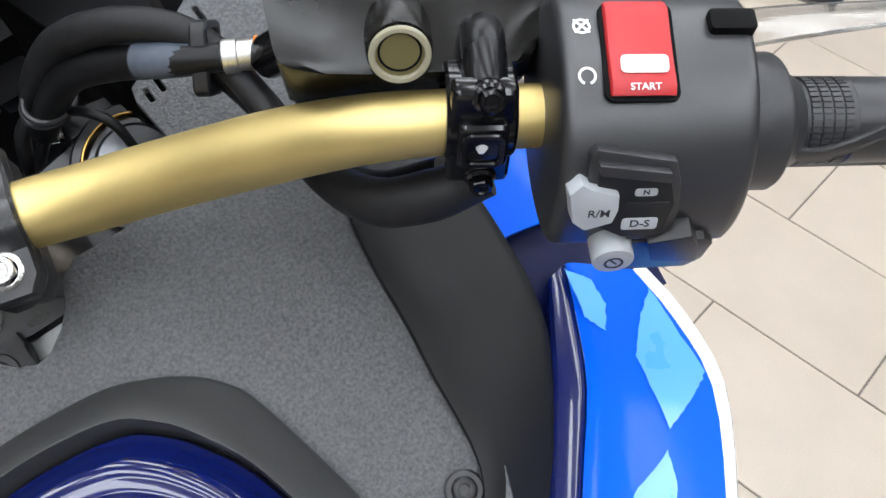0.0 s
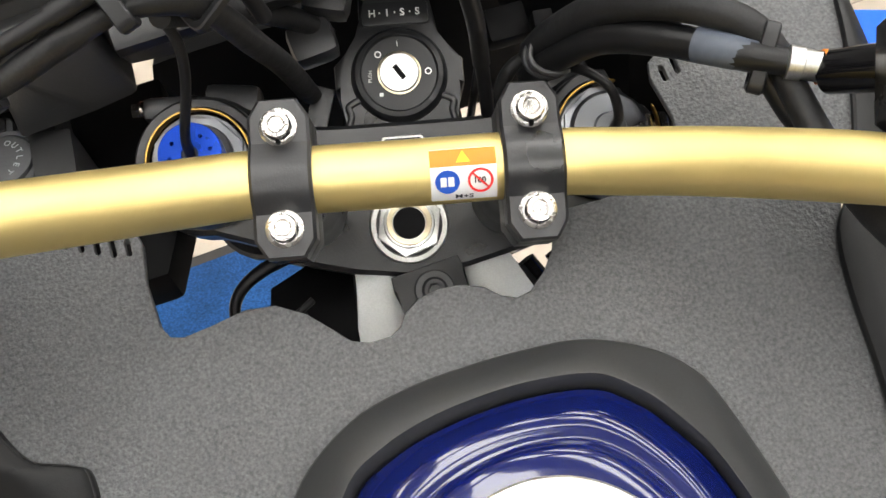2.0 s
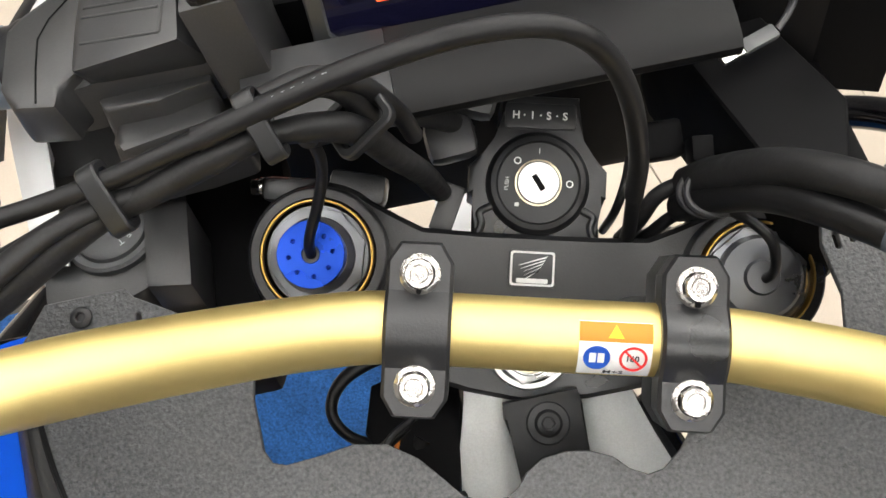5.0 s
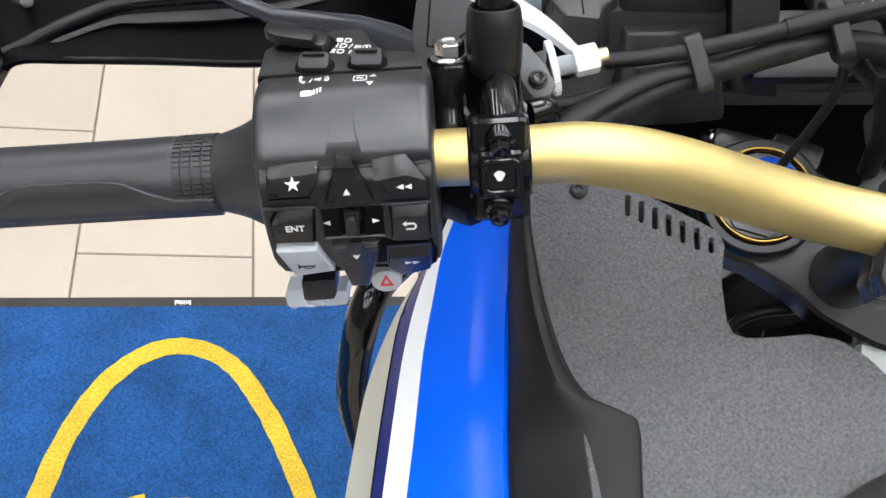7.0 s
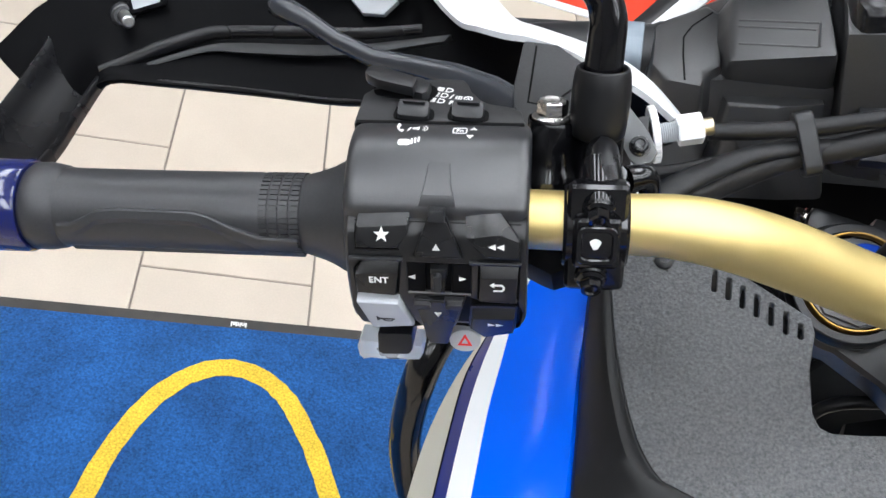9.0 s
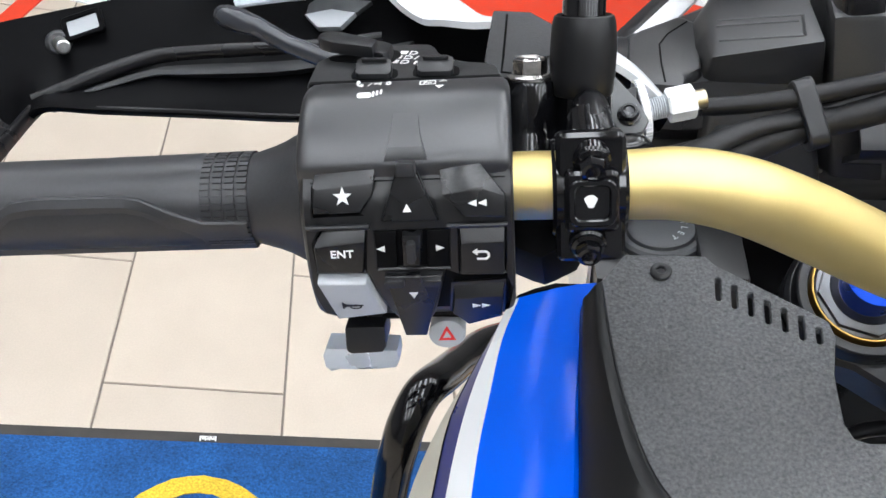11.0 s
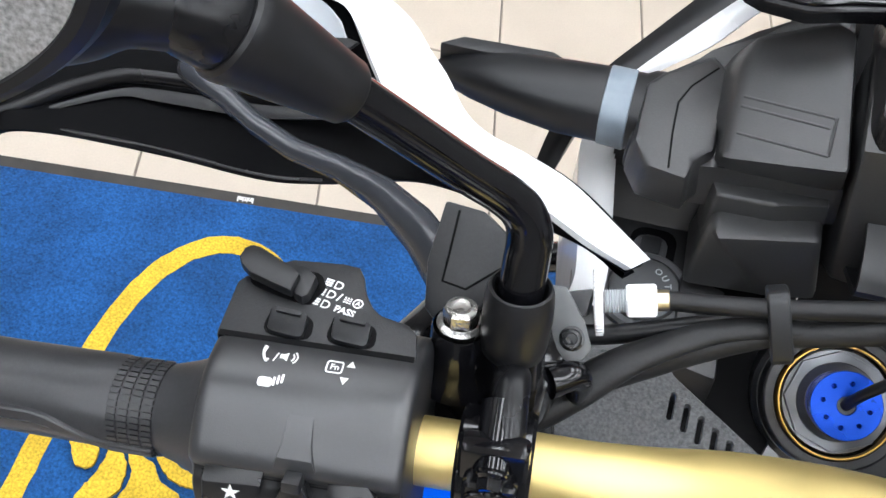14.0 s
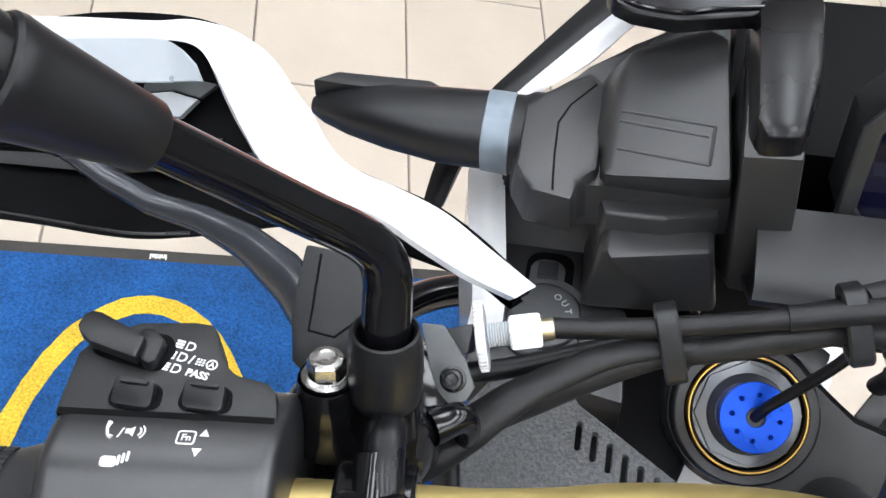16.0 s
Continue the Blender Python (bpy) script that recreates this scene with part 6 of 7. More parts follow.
sheet(bm, finer([[(360, -20, 20), (362, -28, 26), (364, -40, 30)], [(400, -28, 18), (402, -36, 24), (404, -46, 28)], [(450, -40, 14), (452, -46, 20), (454, -54, 24)]], 4, 3), 3)
part("clear_deflector", bm, CLEAR, bike, "clear plastic hand guard rim")

# ---------------------------------------------------------------- cables and hoses
def cable(name, pts, r, mat=HOSE, label="", seg=14, flat=1.0):
    return part(name, sweep(bmesh.new(), pts, r, seg, flat=flat), mat, bike, label)


clutch = cable("clutch_cable", [(-208, 32, 21.5), (-190, 39, 20), (-167, 49, 20), (-140, 62, 22), (-112, 76, 25), (-75, 93, 29), (-37, 107, 27), (-7, 112, 20), (13, 107, 4), (27, 95, -20), (37, 77, -52), (42, 64, -88), (46, 50, -120), (49, 44, -150)], 3.8, HOSE, "black clutch cable arching over the yoke")
for k in range(6):
    q = V((-106, 80.4, 29.7)).lerp(V((-88, 88.8, 32.0)), k / 5)
    part("printed_sign", prism(bmesh.new(), rounded(1.0 + 0.5 * (k % 3), 0.9, 0.2, 2), 0, 0.4, 0, axes(q, (0.92, 0.4, 0.1), (0.1, -0.35, 0.93))), PALE, clutch)
part("cable_sleeve", sweep(bmesh.new(), [(-134, 65, 22.8), (-112, 76.2, 25), (-75, 93.2, 29), (-37, 107.2, 27), (-7, 112.2, 20), (13, 107.2, 4), (27, 95.2, -20), (37, 77.2, -52), (42, 64, -88)], 4.6, 16), HOSE, clutch)
loom = cable("switch_loom", [(-232, -16, 34), (-219, -8, 16), (-205, 6, 10), (-186, 24, 10), (-168, 37, 10), (-150, 48, 12), (-130, 60, 13), (-112, 69, 12), (-96, 74, 6), (-84, 76, -4), (-76, 75, -22), (-68, 72, -50), (-58, 70, -90), (-50, 66, -140)],
             [5, 7, 8, 7.5, 5.2, 7, 7.5, 5.4, 7, 7.5, 7, 7, 6.5, 6], TAPE, "taped black wiring loom", 18, 0.8)
cable("loom_branch", [(-240, 2, 26), (-222, 10, 12), (-200, 24, 8), (-176, 40, 9), (-150, 55, 14), (-120, 74, 16), (-96, 88, 14), (-80, 92, 4), (-66, 86, -18), (-60, 80, -40)], 4.0)
cable("loom_branch", [(-112, 80, 18), (-96, 90, 12), (-84, 90, 0), (-78, 84, -16)], 6.0, TAPE)


def strap(at, along, w=27, h=14, thick=8, tilt=0.0):
    """A square plastic cable band."""
    m = axes(at, along, (0, -0.4, 1)) @ Matrix.Rotation(radians(90), 4, "Y") @ Matrix.Rotation(tilt, 4, "Z")
    return part("cable_band", plate(rounded(h, w, 4, 4), [rounded(h - 4.5, w - 4.5, 3, 4)], thick, 0.8), BLACK, bike, "black plastic cable band", BAR @ m @ Matrix.Translation((0, 0, thick / 2)))


strap((-167, 43, 15), (0.86, 0.5, 0.1))
strap((-112, 72, 18), (0.85, 0.5, 0.1))
strap((-80, 80, -6), (0.45, -0.1, -0.9), 26, 22, 5)
# brake hoses
brake = cable("brake_hose", [(70, 62, -118), (76, 64, -104), (84, 66, -86), (98, 64, -56), (118, 54, -30), (142, 40, -9), (160, 33.5, -3), (180, 28, 0)], [7.5, 8.0, 8.5, 8.5, 8.0, 7.0, 6.0, 5.5], HOSE, "thick black brake hose")
part("hose_collar", sweep(bmesh.new(), [(131, 47, -17.5), (141, 41, -9.6), (151, 36.8, -6)], [8.2, 7.6, 7.0], 20), HOSE_COLLAR, brake, "grey blue hose collar")
part("hose_fitting", sweep(bmesh.new(), [(163, 32.8, -2.6), (163.4, 32.7, -2.5), (169, 31.2, -1.7), (169.4, 31.1, -1.6), (176, 29.2, -0.7)], [6.4, 7.4, 7.4, 6.6, 6.6], 20, smooth=False), STEEL, brake)
part("hose_ring", sweep(bmesh.new(), [(176, 29.2, -0.7), (178.5, 28.5, -0.4)], 7.6, 20, smooth=False), PRINT_ORANGE, brake)
cable("hose_upper", [(72, 74, -112), (80, 76, -86), (98, 75, -46), (122, 66, -18), (146, 53, -6), (160, 40, -8), (168, 22, -10), (176, -4, -4), (184, -34, 18), (196, -51, 34), (214, -57, 46), (234, -58, 56)], [8, 8.5, 8.5, 8, 7, 6.5, 6.5, 7, 8, 9.5, 10, 8], TAPE, "black taped hose", 18)
cable("hose_lower", [(150, 44, -14), (162, 28, -20), (172, 8, -18), (186, -22, 4), (200, -42, 22), (222, -48, 40)], 5.0)
strap((157, 38, -13), (0.9, -0.35, 0.2), 30, 24, 7)
for k in range(2):
    part("coil_wrap", sweep(bmesh.new(), [V((79 + 2 * k, 68, -98 + 6 * k)) + V((13 * math.cos(a), 11 * math.sin(a), 3 * math.cos(a))) for a in np.linspace(0, 6.28, 14)], 1.8, 8), RUBBER, bike)
# leads behind the yoke
cable("lead", [(-100, 74, -10), (-86, 84, -40), (-70, 96, -80), (-50, 100, -112), (-38, 96, -130)], 6.0, TAPE)
cable("lead", [(-124, 100, -104), (-104, 108, -84), (-80, 112, -74), (-52, 118, -96), (-36, 112, -120)], 6.5)
cable("lead", [(-132, 112, -112), (-110, 122, -92), (-88, 126, -86), (-56, 134, -100), (-30, 130, -120)], 7.0)
for at, tilt in (((-46, 92, -128), 0.3), ((-36, 114, -118), -0.2)):
    bm = bmesh.new()
    block(bm, (26, 22, 24), (0, 0, 0), 6, Matrix.Translation(at) @ Matrix.Rotation(tilt, 4, "Z"))
    part("connector_boot", bm, RUBBER, bike, "black rubber connector boot")
bm = bmesh.new()
block(bm, (12, 26, 3), (0, 0, 0), 1, Matrix.Translation((-46, 58, -142)) @ Matrix.Rotation(-0.3, 4, "Z"))
part("bracket", bm, CAST, bike)
cable("lead", [(50, 48, -170), (54, 56, -140), (60, 68, -124), (74, 76, -118)], 4.2, TAPE)
cable("lead", [(40, 52, -170), (41, 60, -136), (44, 74, -126), (48, 88, -140)], 2.4)
cable("lead", [(56, 44, -170), (60, 50, -136), (68, 58, -122), (78, 64, -112)], 3.4)
bm = bmesh.new()
block(bm, (24, 20, 20), (0, 0, 0), 3, Matrix.Translation((62, 98, -140)) @ Matrix.Rotation(0.2, 4, "Z"))
block(bm, (11, 13, 16), (0, 0, 0), 1.5, Matrix.Translation((80, 92, -122)) @ Matrix.Rotation(0.1, 4, "Z"))
part("connector_boot", bm, DEEP, bike, "black rubber connector boot")

# ---------------------------------------------------------------- cockpit: cowl, screen, outlet, signal
def cowl_block(name, outline, z0, z1, bevel=3.0, mat=None, scale=0.95, parent=None, label="", lean=0.0, tip=0.0):
    bm = bmesh.new()
    prism(bm, outline, z0, z1, bevel, None, 3, scale)
    cy = sum(p[1] for p in outline) / len(outline)
    cx = sum(p[0] for p in outline) / len(outline)
    for v in bm.verts:
        if v.co.z > (z0 + z1) / 2:
            v.co.z += (v.co.y - cy) * lean + (v.co.x - cx) * tip
    return part(name, bm, mat or DASH, parent or bike, label, BIKE, angle=24)


cowl = cowl_block("cowl_side", [(-223, 213), (-219, 222), (-194, 242), (-172, 265), (-151, 278), (-123, 300), (-121, 166), (-178, 163), (-190, 162), (-205, 163), (-219, 169), (-225, 178), (-226, 196)][::-1], -14, 12, 7, label="dark grey faceted instrument cowl", tip=0.06)
cowl_block("cowl_skirt", [(-232, 200), (-228, 232), (-200, 254), (-174, 280), (-120, 312), (-120, 200)][::-1], -60, -14, 4, parent=cowl)
def loft_block(name, base, top, z0, z1, bevel, parent, tip=0.0, mat=None, label=""):
    """A body whose foot and top have outlines of their own, with softened edges."""
    cx = sum(p[0] for p in top) / len(top)
    rings = [[(x, y, z0) for x, y in base], [(x, y, z1 + (x - cx) * tip) for x, y in top]]
    return part(name, softened(skin(bmesh.new(), rings, cap0=True, cap1=True), bevel, 0.2), mat or DASH, parent, label, BIKE, angle=50)


loft_block("cowl_plateau", [(-196, 222), (-186, 246), (-140, 258), (-122, 242), (-122, 172), (-180, 172), (-194, 190)], [(-178, 218), (-174, 234), (-140, 246), (-131, 238), (-129, 151), (-182, 155), (-180, 190)], 0, 36, 4.5, cowl, 0.2)
loft_block("cowl_cheek", [(-224, 208), (-218, 219), (-192, 240), (-180, 226), (-180, 170), (-191, 158), (-192, 152), (-216, 156), (-224, 170)], [(-221, 205), (-215, 213), (-192, 231), (-184, 222), (-184, 170), (-192, 162), (-193.5, 150), (-213, 153.5), (-220.5, 168)], -10, 18.5, 3.5, cowl)
for p_, q_ in (((-176, 193), (-136.5, 182)), ((-176.5, 187), (-138.5, 176)), ((-176.5, 170.5), (-138, 159.8)), ((-138, 159.8), (-136, 182))):
    part("cowl_line", sweep(bmesh.new(), [(x, y, 36.5 + (x + 156) * 0.2) for x, y in (p_, q_)], 0.8, 8, smooth=False), DASH, cowl, "", BIKE)
part("cowl_seam", sweep(bmesh.new(), [(-189, 222, 18.5), (-200, 207, 18.5), (-204.5, 195, 18.5), (-204, 175, 18.5), (-202.5, 154.5, 18.4)], 0.55, 6, smooth=False), DEEP, cowl, "", BIKE)
bm = bmesh.new()
prism(bm, [(-190, 250), (-189, 239), (-185, 233), (-177, 228.5), (-157, 225.5), (-140, 230), (-124, 233), (-116, 238), (-112, 300), (-180, 300)], 52, 60, 2.5, None, 3)
wsb = part("windscreen_bracket", bm, SATIN, cowl, "glossy black windscreen bracket", BIKE)
part("bracket_lip", sweep(bmesh.new(), [(-184, 238, 60.5), (-175, 232.5, 60.5), (-157, 230, 60.5), (-140, 234.5, 60.5), (-120, 238, 60.5)], 1.3, 10), GLOSS, wsb, "", BIKE)
loft_block("cowl_lip", [(-184, 170), (-126, 172), (-124, 160), (-150, 152), (-180, 152)], [(-182, 168), (-128, 170), (-127, 163), (-150, 157.5), (-178, 157)], -30, 3, 2.0, cowl)
loft_block("cowl_step", [(-186, 178), (-119, 180), (-118, 146), (-142, 142), (-184, 139)], [(-178, 172), (-128, 175), (-127, 149), (-175, 139)] + [(-177, 150)], -52, -7, 4.0, cowl)
loft_block("cowl_arm", [(-124, 232), (-96, 232), (-90, 170), (-91, 147), (-116, 150), (-125, 166)], [(-124, 230), (-101, 232), (-100, 200), (-102, 159), (-127, 157), (-125, 190)], -36, 51, 3.0, cowl)
loft_block("screen_arm", [(-125, 244), (-90, 250), (-92, 204), (-102, 158), (-122, 156), (-126, 168)], [(-122, 243), (-93, 248), (-96, 203), (-104, 164), (-120, 161), (-123, 170)], 40, 62, 4.0, cowl, 0.0, SATIN, "dark windscreen arm")
# mirrored half, mostly hidden; near-black instead of the cowl's grey, shade in its colour
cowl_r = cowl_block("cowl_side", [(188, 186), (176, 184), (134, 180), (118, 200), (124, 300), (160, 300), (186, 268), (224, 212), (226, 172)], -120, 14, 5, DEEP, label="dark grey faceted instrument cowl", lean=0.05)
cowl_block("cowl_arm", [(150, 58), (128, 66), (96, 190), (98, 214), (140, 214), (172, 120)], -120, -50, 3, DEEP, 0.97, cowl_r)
bm = bmesh.new()
sheet(bm, finer([[(x, 296, -150), (x, 230, -92), (x, 172, -40), (x, 132, -9), (x, 126, -4), (x, 128, 1), (x, 144, 6), (x, 166, 8)] for x in (-44, 0, 60, 112)], 3, 2), 3)
shelf = part("dash_shelf", bm, SHELF, bike, "black shelf under the instrument", BIKE)
# left end of the same shelf, made lighter where light falls on it
bm = bmesh.new()
sheet(bm, finer([[(x, 296, -150), (x, 230, -92), (x, 172, -40), (x, 132, -9), (x, 126, -4), (x, 128, 1), (x, 144, 6), (x, 166, 8)] for x in (-112, -80, -44.4)], 3, 2), 3)
part("shelf_end", bm, BLACK, shelf, "", BIKE)
part("dash_back", softened(prism(bmesh.new(), [(-126, 214), (126, 214), (118, 330), (-118, 330)], -80, -6, 0), 6), DEEP, shelf, "", BIKE)
# instrument: screen in a bevelled frame, leaning towards the rider
TFT = axes((4, 182, 28), (1, 0.02, 0), (0, -0.97, 0.24))
frame_ = [(-80, -26), (-68, -42), (68, -42), (80, -26), (80, 20), (70, 34), (-70, 34), (-80, 20)]
part("instrument", prism(bmesh.new(), frame_, -26, 0, 3, TFT), BLACK_MATT, bike, "black instrument with dark colour screen", BIKE)
tft = part("screen_frame", plate(frame_, [[(x * 0.92, y * 0.88 + 0.5) for x, y in frame_]], 4, 1.0), GREY_METAL, bike, "grey screen surround", BIKE @ TFT @ Matrix.Translation((0, 0, 3.5)))
scr = part("screen", prism(bmesh.new(), [(x * 0.925, y * 0.885 + 0.5) for x, y in frame_], -1, 0.8, 0, TFT), SCREEN, tft, "dark screen with red digits", BIKE)
for x, y, w, h in ((-52, 2, 7, 3), (-50, -6, 4, 5), (-44, -10, 9, 4)):
    part("screen_bar", prism(bmesh.new(), rounded(w, h, 0.8, 2, x, y), 0.8, 1.0, 0, TFT), SCREEN_RED, scr, "", BIKE)
# dangling plug
m = axes((121, 150.5, -37), (0.94, 0.33, 0.05), (-0.3, -0.3, 0.9))
bm = bmesh.new()
block(bm, (13, 6.5, 2.6), (0, 0, 0), 0.4, m)
plug = part("usb_plug", bm, STEEL, bike, "silver plug on a short grey lead", BIKE)
bm = bmesh.new()
block(bm, (20, 8, 4.5), (16, 0, 0), 1.4, m)
part("plug_body", bm, GREY_PLASTIC, plug, "", BIKE)
part("plug_lead", sweep(bmesh.new(), [m @ V((27, 0, 0)), m @ V((36, 4, 3)), m @ V((46, 12, 0)), m @ V((52, 24, -14))], 2.0, 10), RUBBER, plug, "", BIKE)

# outlet panel left of the yoke
op = part("outlet_panel", prism(bmesh.new(), [(-240, 142), (-234, 100), (-196, 96), (-178, 104), (-170, 128), (-172, 160), (-176, 200), (-226, 216), (-236, 200)][::-1], -100, -66, 2), DASH, bike, "dark grained panel with a round outlet lid", BIKE)
part("panel_rib", softened(prism(bmesh.new(), [(-184, 150), (-160, 145), (-158, 93), (-181, 97)][::-1], -100, -58, 0), 3.0), DASH, op, "", BIKE)
ribbon_rows = [[V((x, y, z)) for x in (-232, -204, -176)] for y, z in ((181, -67), (190, -58), (202, -43), (214, -22))]
part("panel_slope", sheet(bmesh.new(), finer(ribbon_rows, 3, 2), 3), DASH, op, "", BIKE)
OX, OY, OZ = -200.5, 137.0, -66.0
bm = bmesh.new()
lathe(bm, (OX, OY, OZ), (0, 0, 1), [(24, 0), (24, 3.5), (22.5, 5), (19.6, 5), (19.2, 2.5), (18.4, 2.5), (18.0, 6), (16.5, 7), (8, 7.6), (0, 7.8)], 48)
lid = part("outlet_lid", bm, LID, op, "round black rubber outlet lid", BIKE)
# flat near-black patch for the shade in the pocket behind the tab
part("lid_pocket_shade", prism(bmesh.new(), rounded(25, 50, 8, 5, OX - 0.5, OY + 17), OZ - 2, OZ + 0.4, 0.3), DEEP, lid, "", BIKE)
part("lid_tab", prism(bmesh.new(), rounded(18, 30, 6, 5, OX - 1.5, OY + 20), OZ - 1, OZ + 4.0, 1.2), LID, lid, "", BIKE)
part("tab_key", prism(bmesh.new(), rounded(11, 10, 1.5, 3, OX - 1.5, OY + 28), OZ + 3, OZ + 5.4, 0.6), RUBBER, lid, "", BIKE)
for k, ch in enumerate("OUTLET"):
    a = radians(62 - 24 * k)
    part("letters", lettering(ch, 5.0, 0.1, Matrix.Translation((OX + 11.8 * math.cos(a), OY + 11.8 * math.sin(a), OZ + 7.4)) @ Matrix.Rotation(a - math.pi / 2, 4, "Z"), 0.05), PALE, lid, "", BIKE)

# turn signal
def stalk_ring(x, yc, zc, ry, rz):
    sq = lambda c: math.copysign(abs(c) ** 0.75, c)
    return [(x, yc + ry * sq(math.cos(a)), zc + rz * sq(math.sin(a))) for a in np.linspace(0, 2 * math.pi, 28, endpoint=False)]


signal = part("turn_signal", skin(bmesh.new(), [stalk_ring(*q) for q in ((-206, 200, -2, 25, 19), (-214, 200.5, -1, 23.5, 18.4), (-218, 201, 0, 22, 17.6), (-222, 201, 0, 19.8, 16), (-240, 202, 0, 19.6, 15.6), (-262, 203, -1, 19.4, 15), (-290, 206.5, -3, 16.5, 13), (-312, 210.5, -6, 12.5, 10), (-326, 214, -9, 8.5, 7), (-334, 216, -11, 4.0, 4))], cap0=True, cap1=True), BLACK, bike, "black stalk turn signal with amber lens", BIKE)
part("signal_collar", skin(bmesh.new(), [stalk_ring(*q) for q in ((-226.5, 201, 0, 19.6, 15.8), (-227, 201, 0, 20.4, 16.6), (-240, 202, 0, 20.2, 16.2), (-240.5, 202, 0, 19.4, 15.4))], cap0=True, cap1=True), COLLAR, signal, "grey blue rubber collar", BIKE)
part("signal_lens", prism(bmesh.new(), [(-333, 220), (-321, 228.4), (-271, 228.6), (-256, 221), (-290, 216)][::-1], -20, 1, 2), AMBER, signal, "amber lens", BIKE)
part("lens_rim", softened(prism(bmesh.new(), [(-334, 219), (-322, 226.8), (-272, 227), (-257, 219.4), (-264, 216.5), (-318, 218)][::-1], -10, 5, 0, None, 2, 0.97), 1.4), BLACK_MATT, signal, "", BIKE)


# front fairing trim: white blade and black strut
def ribbon(name, a, b, mat, parent, label, thick=3, frame_=BIKE, bulge=2.0):
    """A curved strip between two edges."""
    rows = [[V(p), V(p).lerp(V(q), 0.5) + V((0, 0, bulge)), V(q)] for p, q in zip(a, b)]
    return part(name, sheet(bmesh.new(), finer(rows, 5, 3), thick), mat, parent, label, frame_)


blade = ribbon("front_blade", [(-238, 120, -60), (-237, 138, -48), (-251, 208, -42), (-242, 226, -26), (-233.5, 234.3, -12), (-209, 255, 4), (-183, 275.4, 20), (-150, 302, 34)], [(-220, 118, -58), (-221, 144, -45), (-231, 210, -39), (-228, 226, -24), (-221.8, 235, -10), (-194.5, 249, 6), (-172, 268, 20), (-140, 290, 34)], WHITE, bike, "white front fairing blade")
ribbon("blade_wall", [(-238, 120, -63), (-237, 138, -51), (-251, 208, -45), (-242, 226, -30), (-234, 234, -16)], [(-244, 110, -130), (-246, 140, -130), (-258, 210, -130), (-248, 232, -130), (-240, 240, -130)], WHITE, blade, "", 2, bulge=0)
ribbon("front_strut", [(-276, 196, -64), (-268, 222, -42), (-249.4, 244, -23), (-229, 265.6, -11), (-199.7, 297, 4), (-180, 318, 12)], [(-264, 196, -60), (-252, 220, -36), (-232.5, 237.5, -17), (-208, 259, -2), (-181.5, 282.5, 12), (-164, 302, 18)], BLACK, bike, "black windscreen edge strut", 8)

# ---------------------------------------------------------------- hand guard
G_TOP = [(-566, -40, 8), (-556, -5, 2), (-530, 16, -4), (-505, 34, -10), (-461, 76, -28), (-407, 94.9, -26), (-381, 97, -34), (-360, 87, -32), (-336, 71.5, -20), (-313, 58.8, -5), (-294, 55, 6), (-265, 53.6, 6), (-240, 46.8, 4), (-221, 40.6, -12)]
G_LOW = [(-524, -62, -6), (-511, -44, 0), (-502, -32, 4), (-481, -22, -6), (-430, -8, -12), (-398, -1, -13), (-380, 4, -14), (-362, 12, -17), (-344, 22, -20), (-324, 32, -23), (-302, 36, -25), (-270, 38, -24), (-242, 38, -20), (-226, 36, -14)]
rows = []
for a, b in zip(G_TOP, G_LOW):
    a, b = V(a), V(b)
    rows.append([a + V((0, 4, 2)), a.lerp(b, 0.1) + V((0, 1, 0)), a.lerp(b, 0.5) + V((0, 1, -5)), a.lerp(b, 0.9) + V((0, 0, -2)), b, b + V((0, 0, -5))])
guard = part("hand_guard", sheet(bmesh.new(), finer(rows, 4, 3), 3), GUARD, bike, "black plastic hand guard with white upper blade")
inner_w = [(-470, 62, -20), (-442.7, 73, -22.7), (-412, 83.5, -22.7), (-398, 87, -20), (-386, 86, -15), (-374, 79, -10), (-360, 68.5, -4), (-348, 59.5, 1), (-335, 51.5, 8.5), (-324, 49, 15), (-309, 47, 21), (-296, 46.5, 26), (-278, 46, 26), (-260, 42, 26), (-240, 38.4, 24), (-224, 37.5, 7)]
outer_w = [(-472, 70, -22), (-446, 79, -23), (-416, 88, -23), (-402, 93, -21), (-391, 95, -20), (-382, 96.4, -25), (-369, 94.4, -28), (-356.5, 89, -24), (-344, 81.1, -19), (-330, 73.2, -10), (-314.5, 62.2, -1), (-298.6, 56.5, 10), (-279.8, 55.6, 10.5), (-259.9, 53.2, 11), (-240.1, 46.9, 9), (-220.3, 41, -9)]
wb = ribbon("white_blade", [(x + 1, y + 4, z + 3) for x, y, z in outer_w], [(x, y, z + 4) for x, y, z in inner_w], WHITE, guard, "white guard blade", 3, BAR, 1.5)
part("guard_rib", sweep(bmesh.new(), [(-512, -27, -1), (-503, -18, -4), (-491, -3.5, -8.5), (-472, 12.5, -11), (-459, 18.8, -11.6), (-428, 29, -12), (-393, 40, -13), (-361, 53, -13)], [2.4, 3.4, 4.0, 3.8, 3.6, 3.4, 3.2, 2.6], 12, flat=0.8), SATIN, guard)
ribbon("guard_ledge", [(-500, -20, -6), (-486, -6, -9.5), (-467, 9.5, -13.2), (-450, 17, -15), (-397, 33.5, -16), (-346, 55, -14)], [(-499, -21.5, -6), (-484.5, -8.2, -10), (-466, 6.0, -13.6), (-449, 11.5, -15), (-398, 27, -16), (-348, 50.5, -14)], BLACK_MATT, guard, "dark inner ledge of the guard", 5, BAR, 0.3)
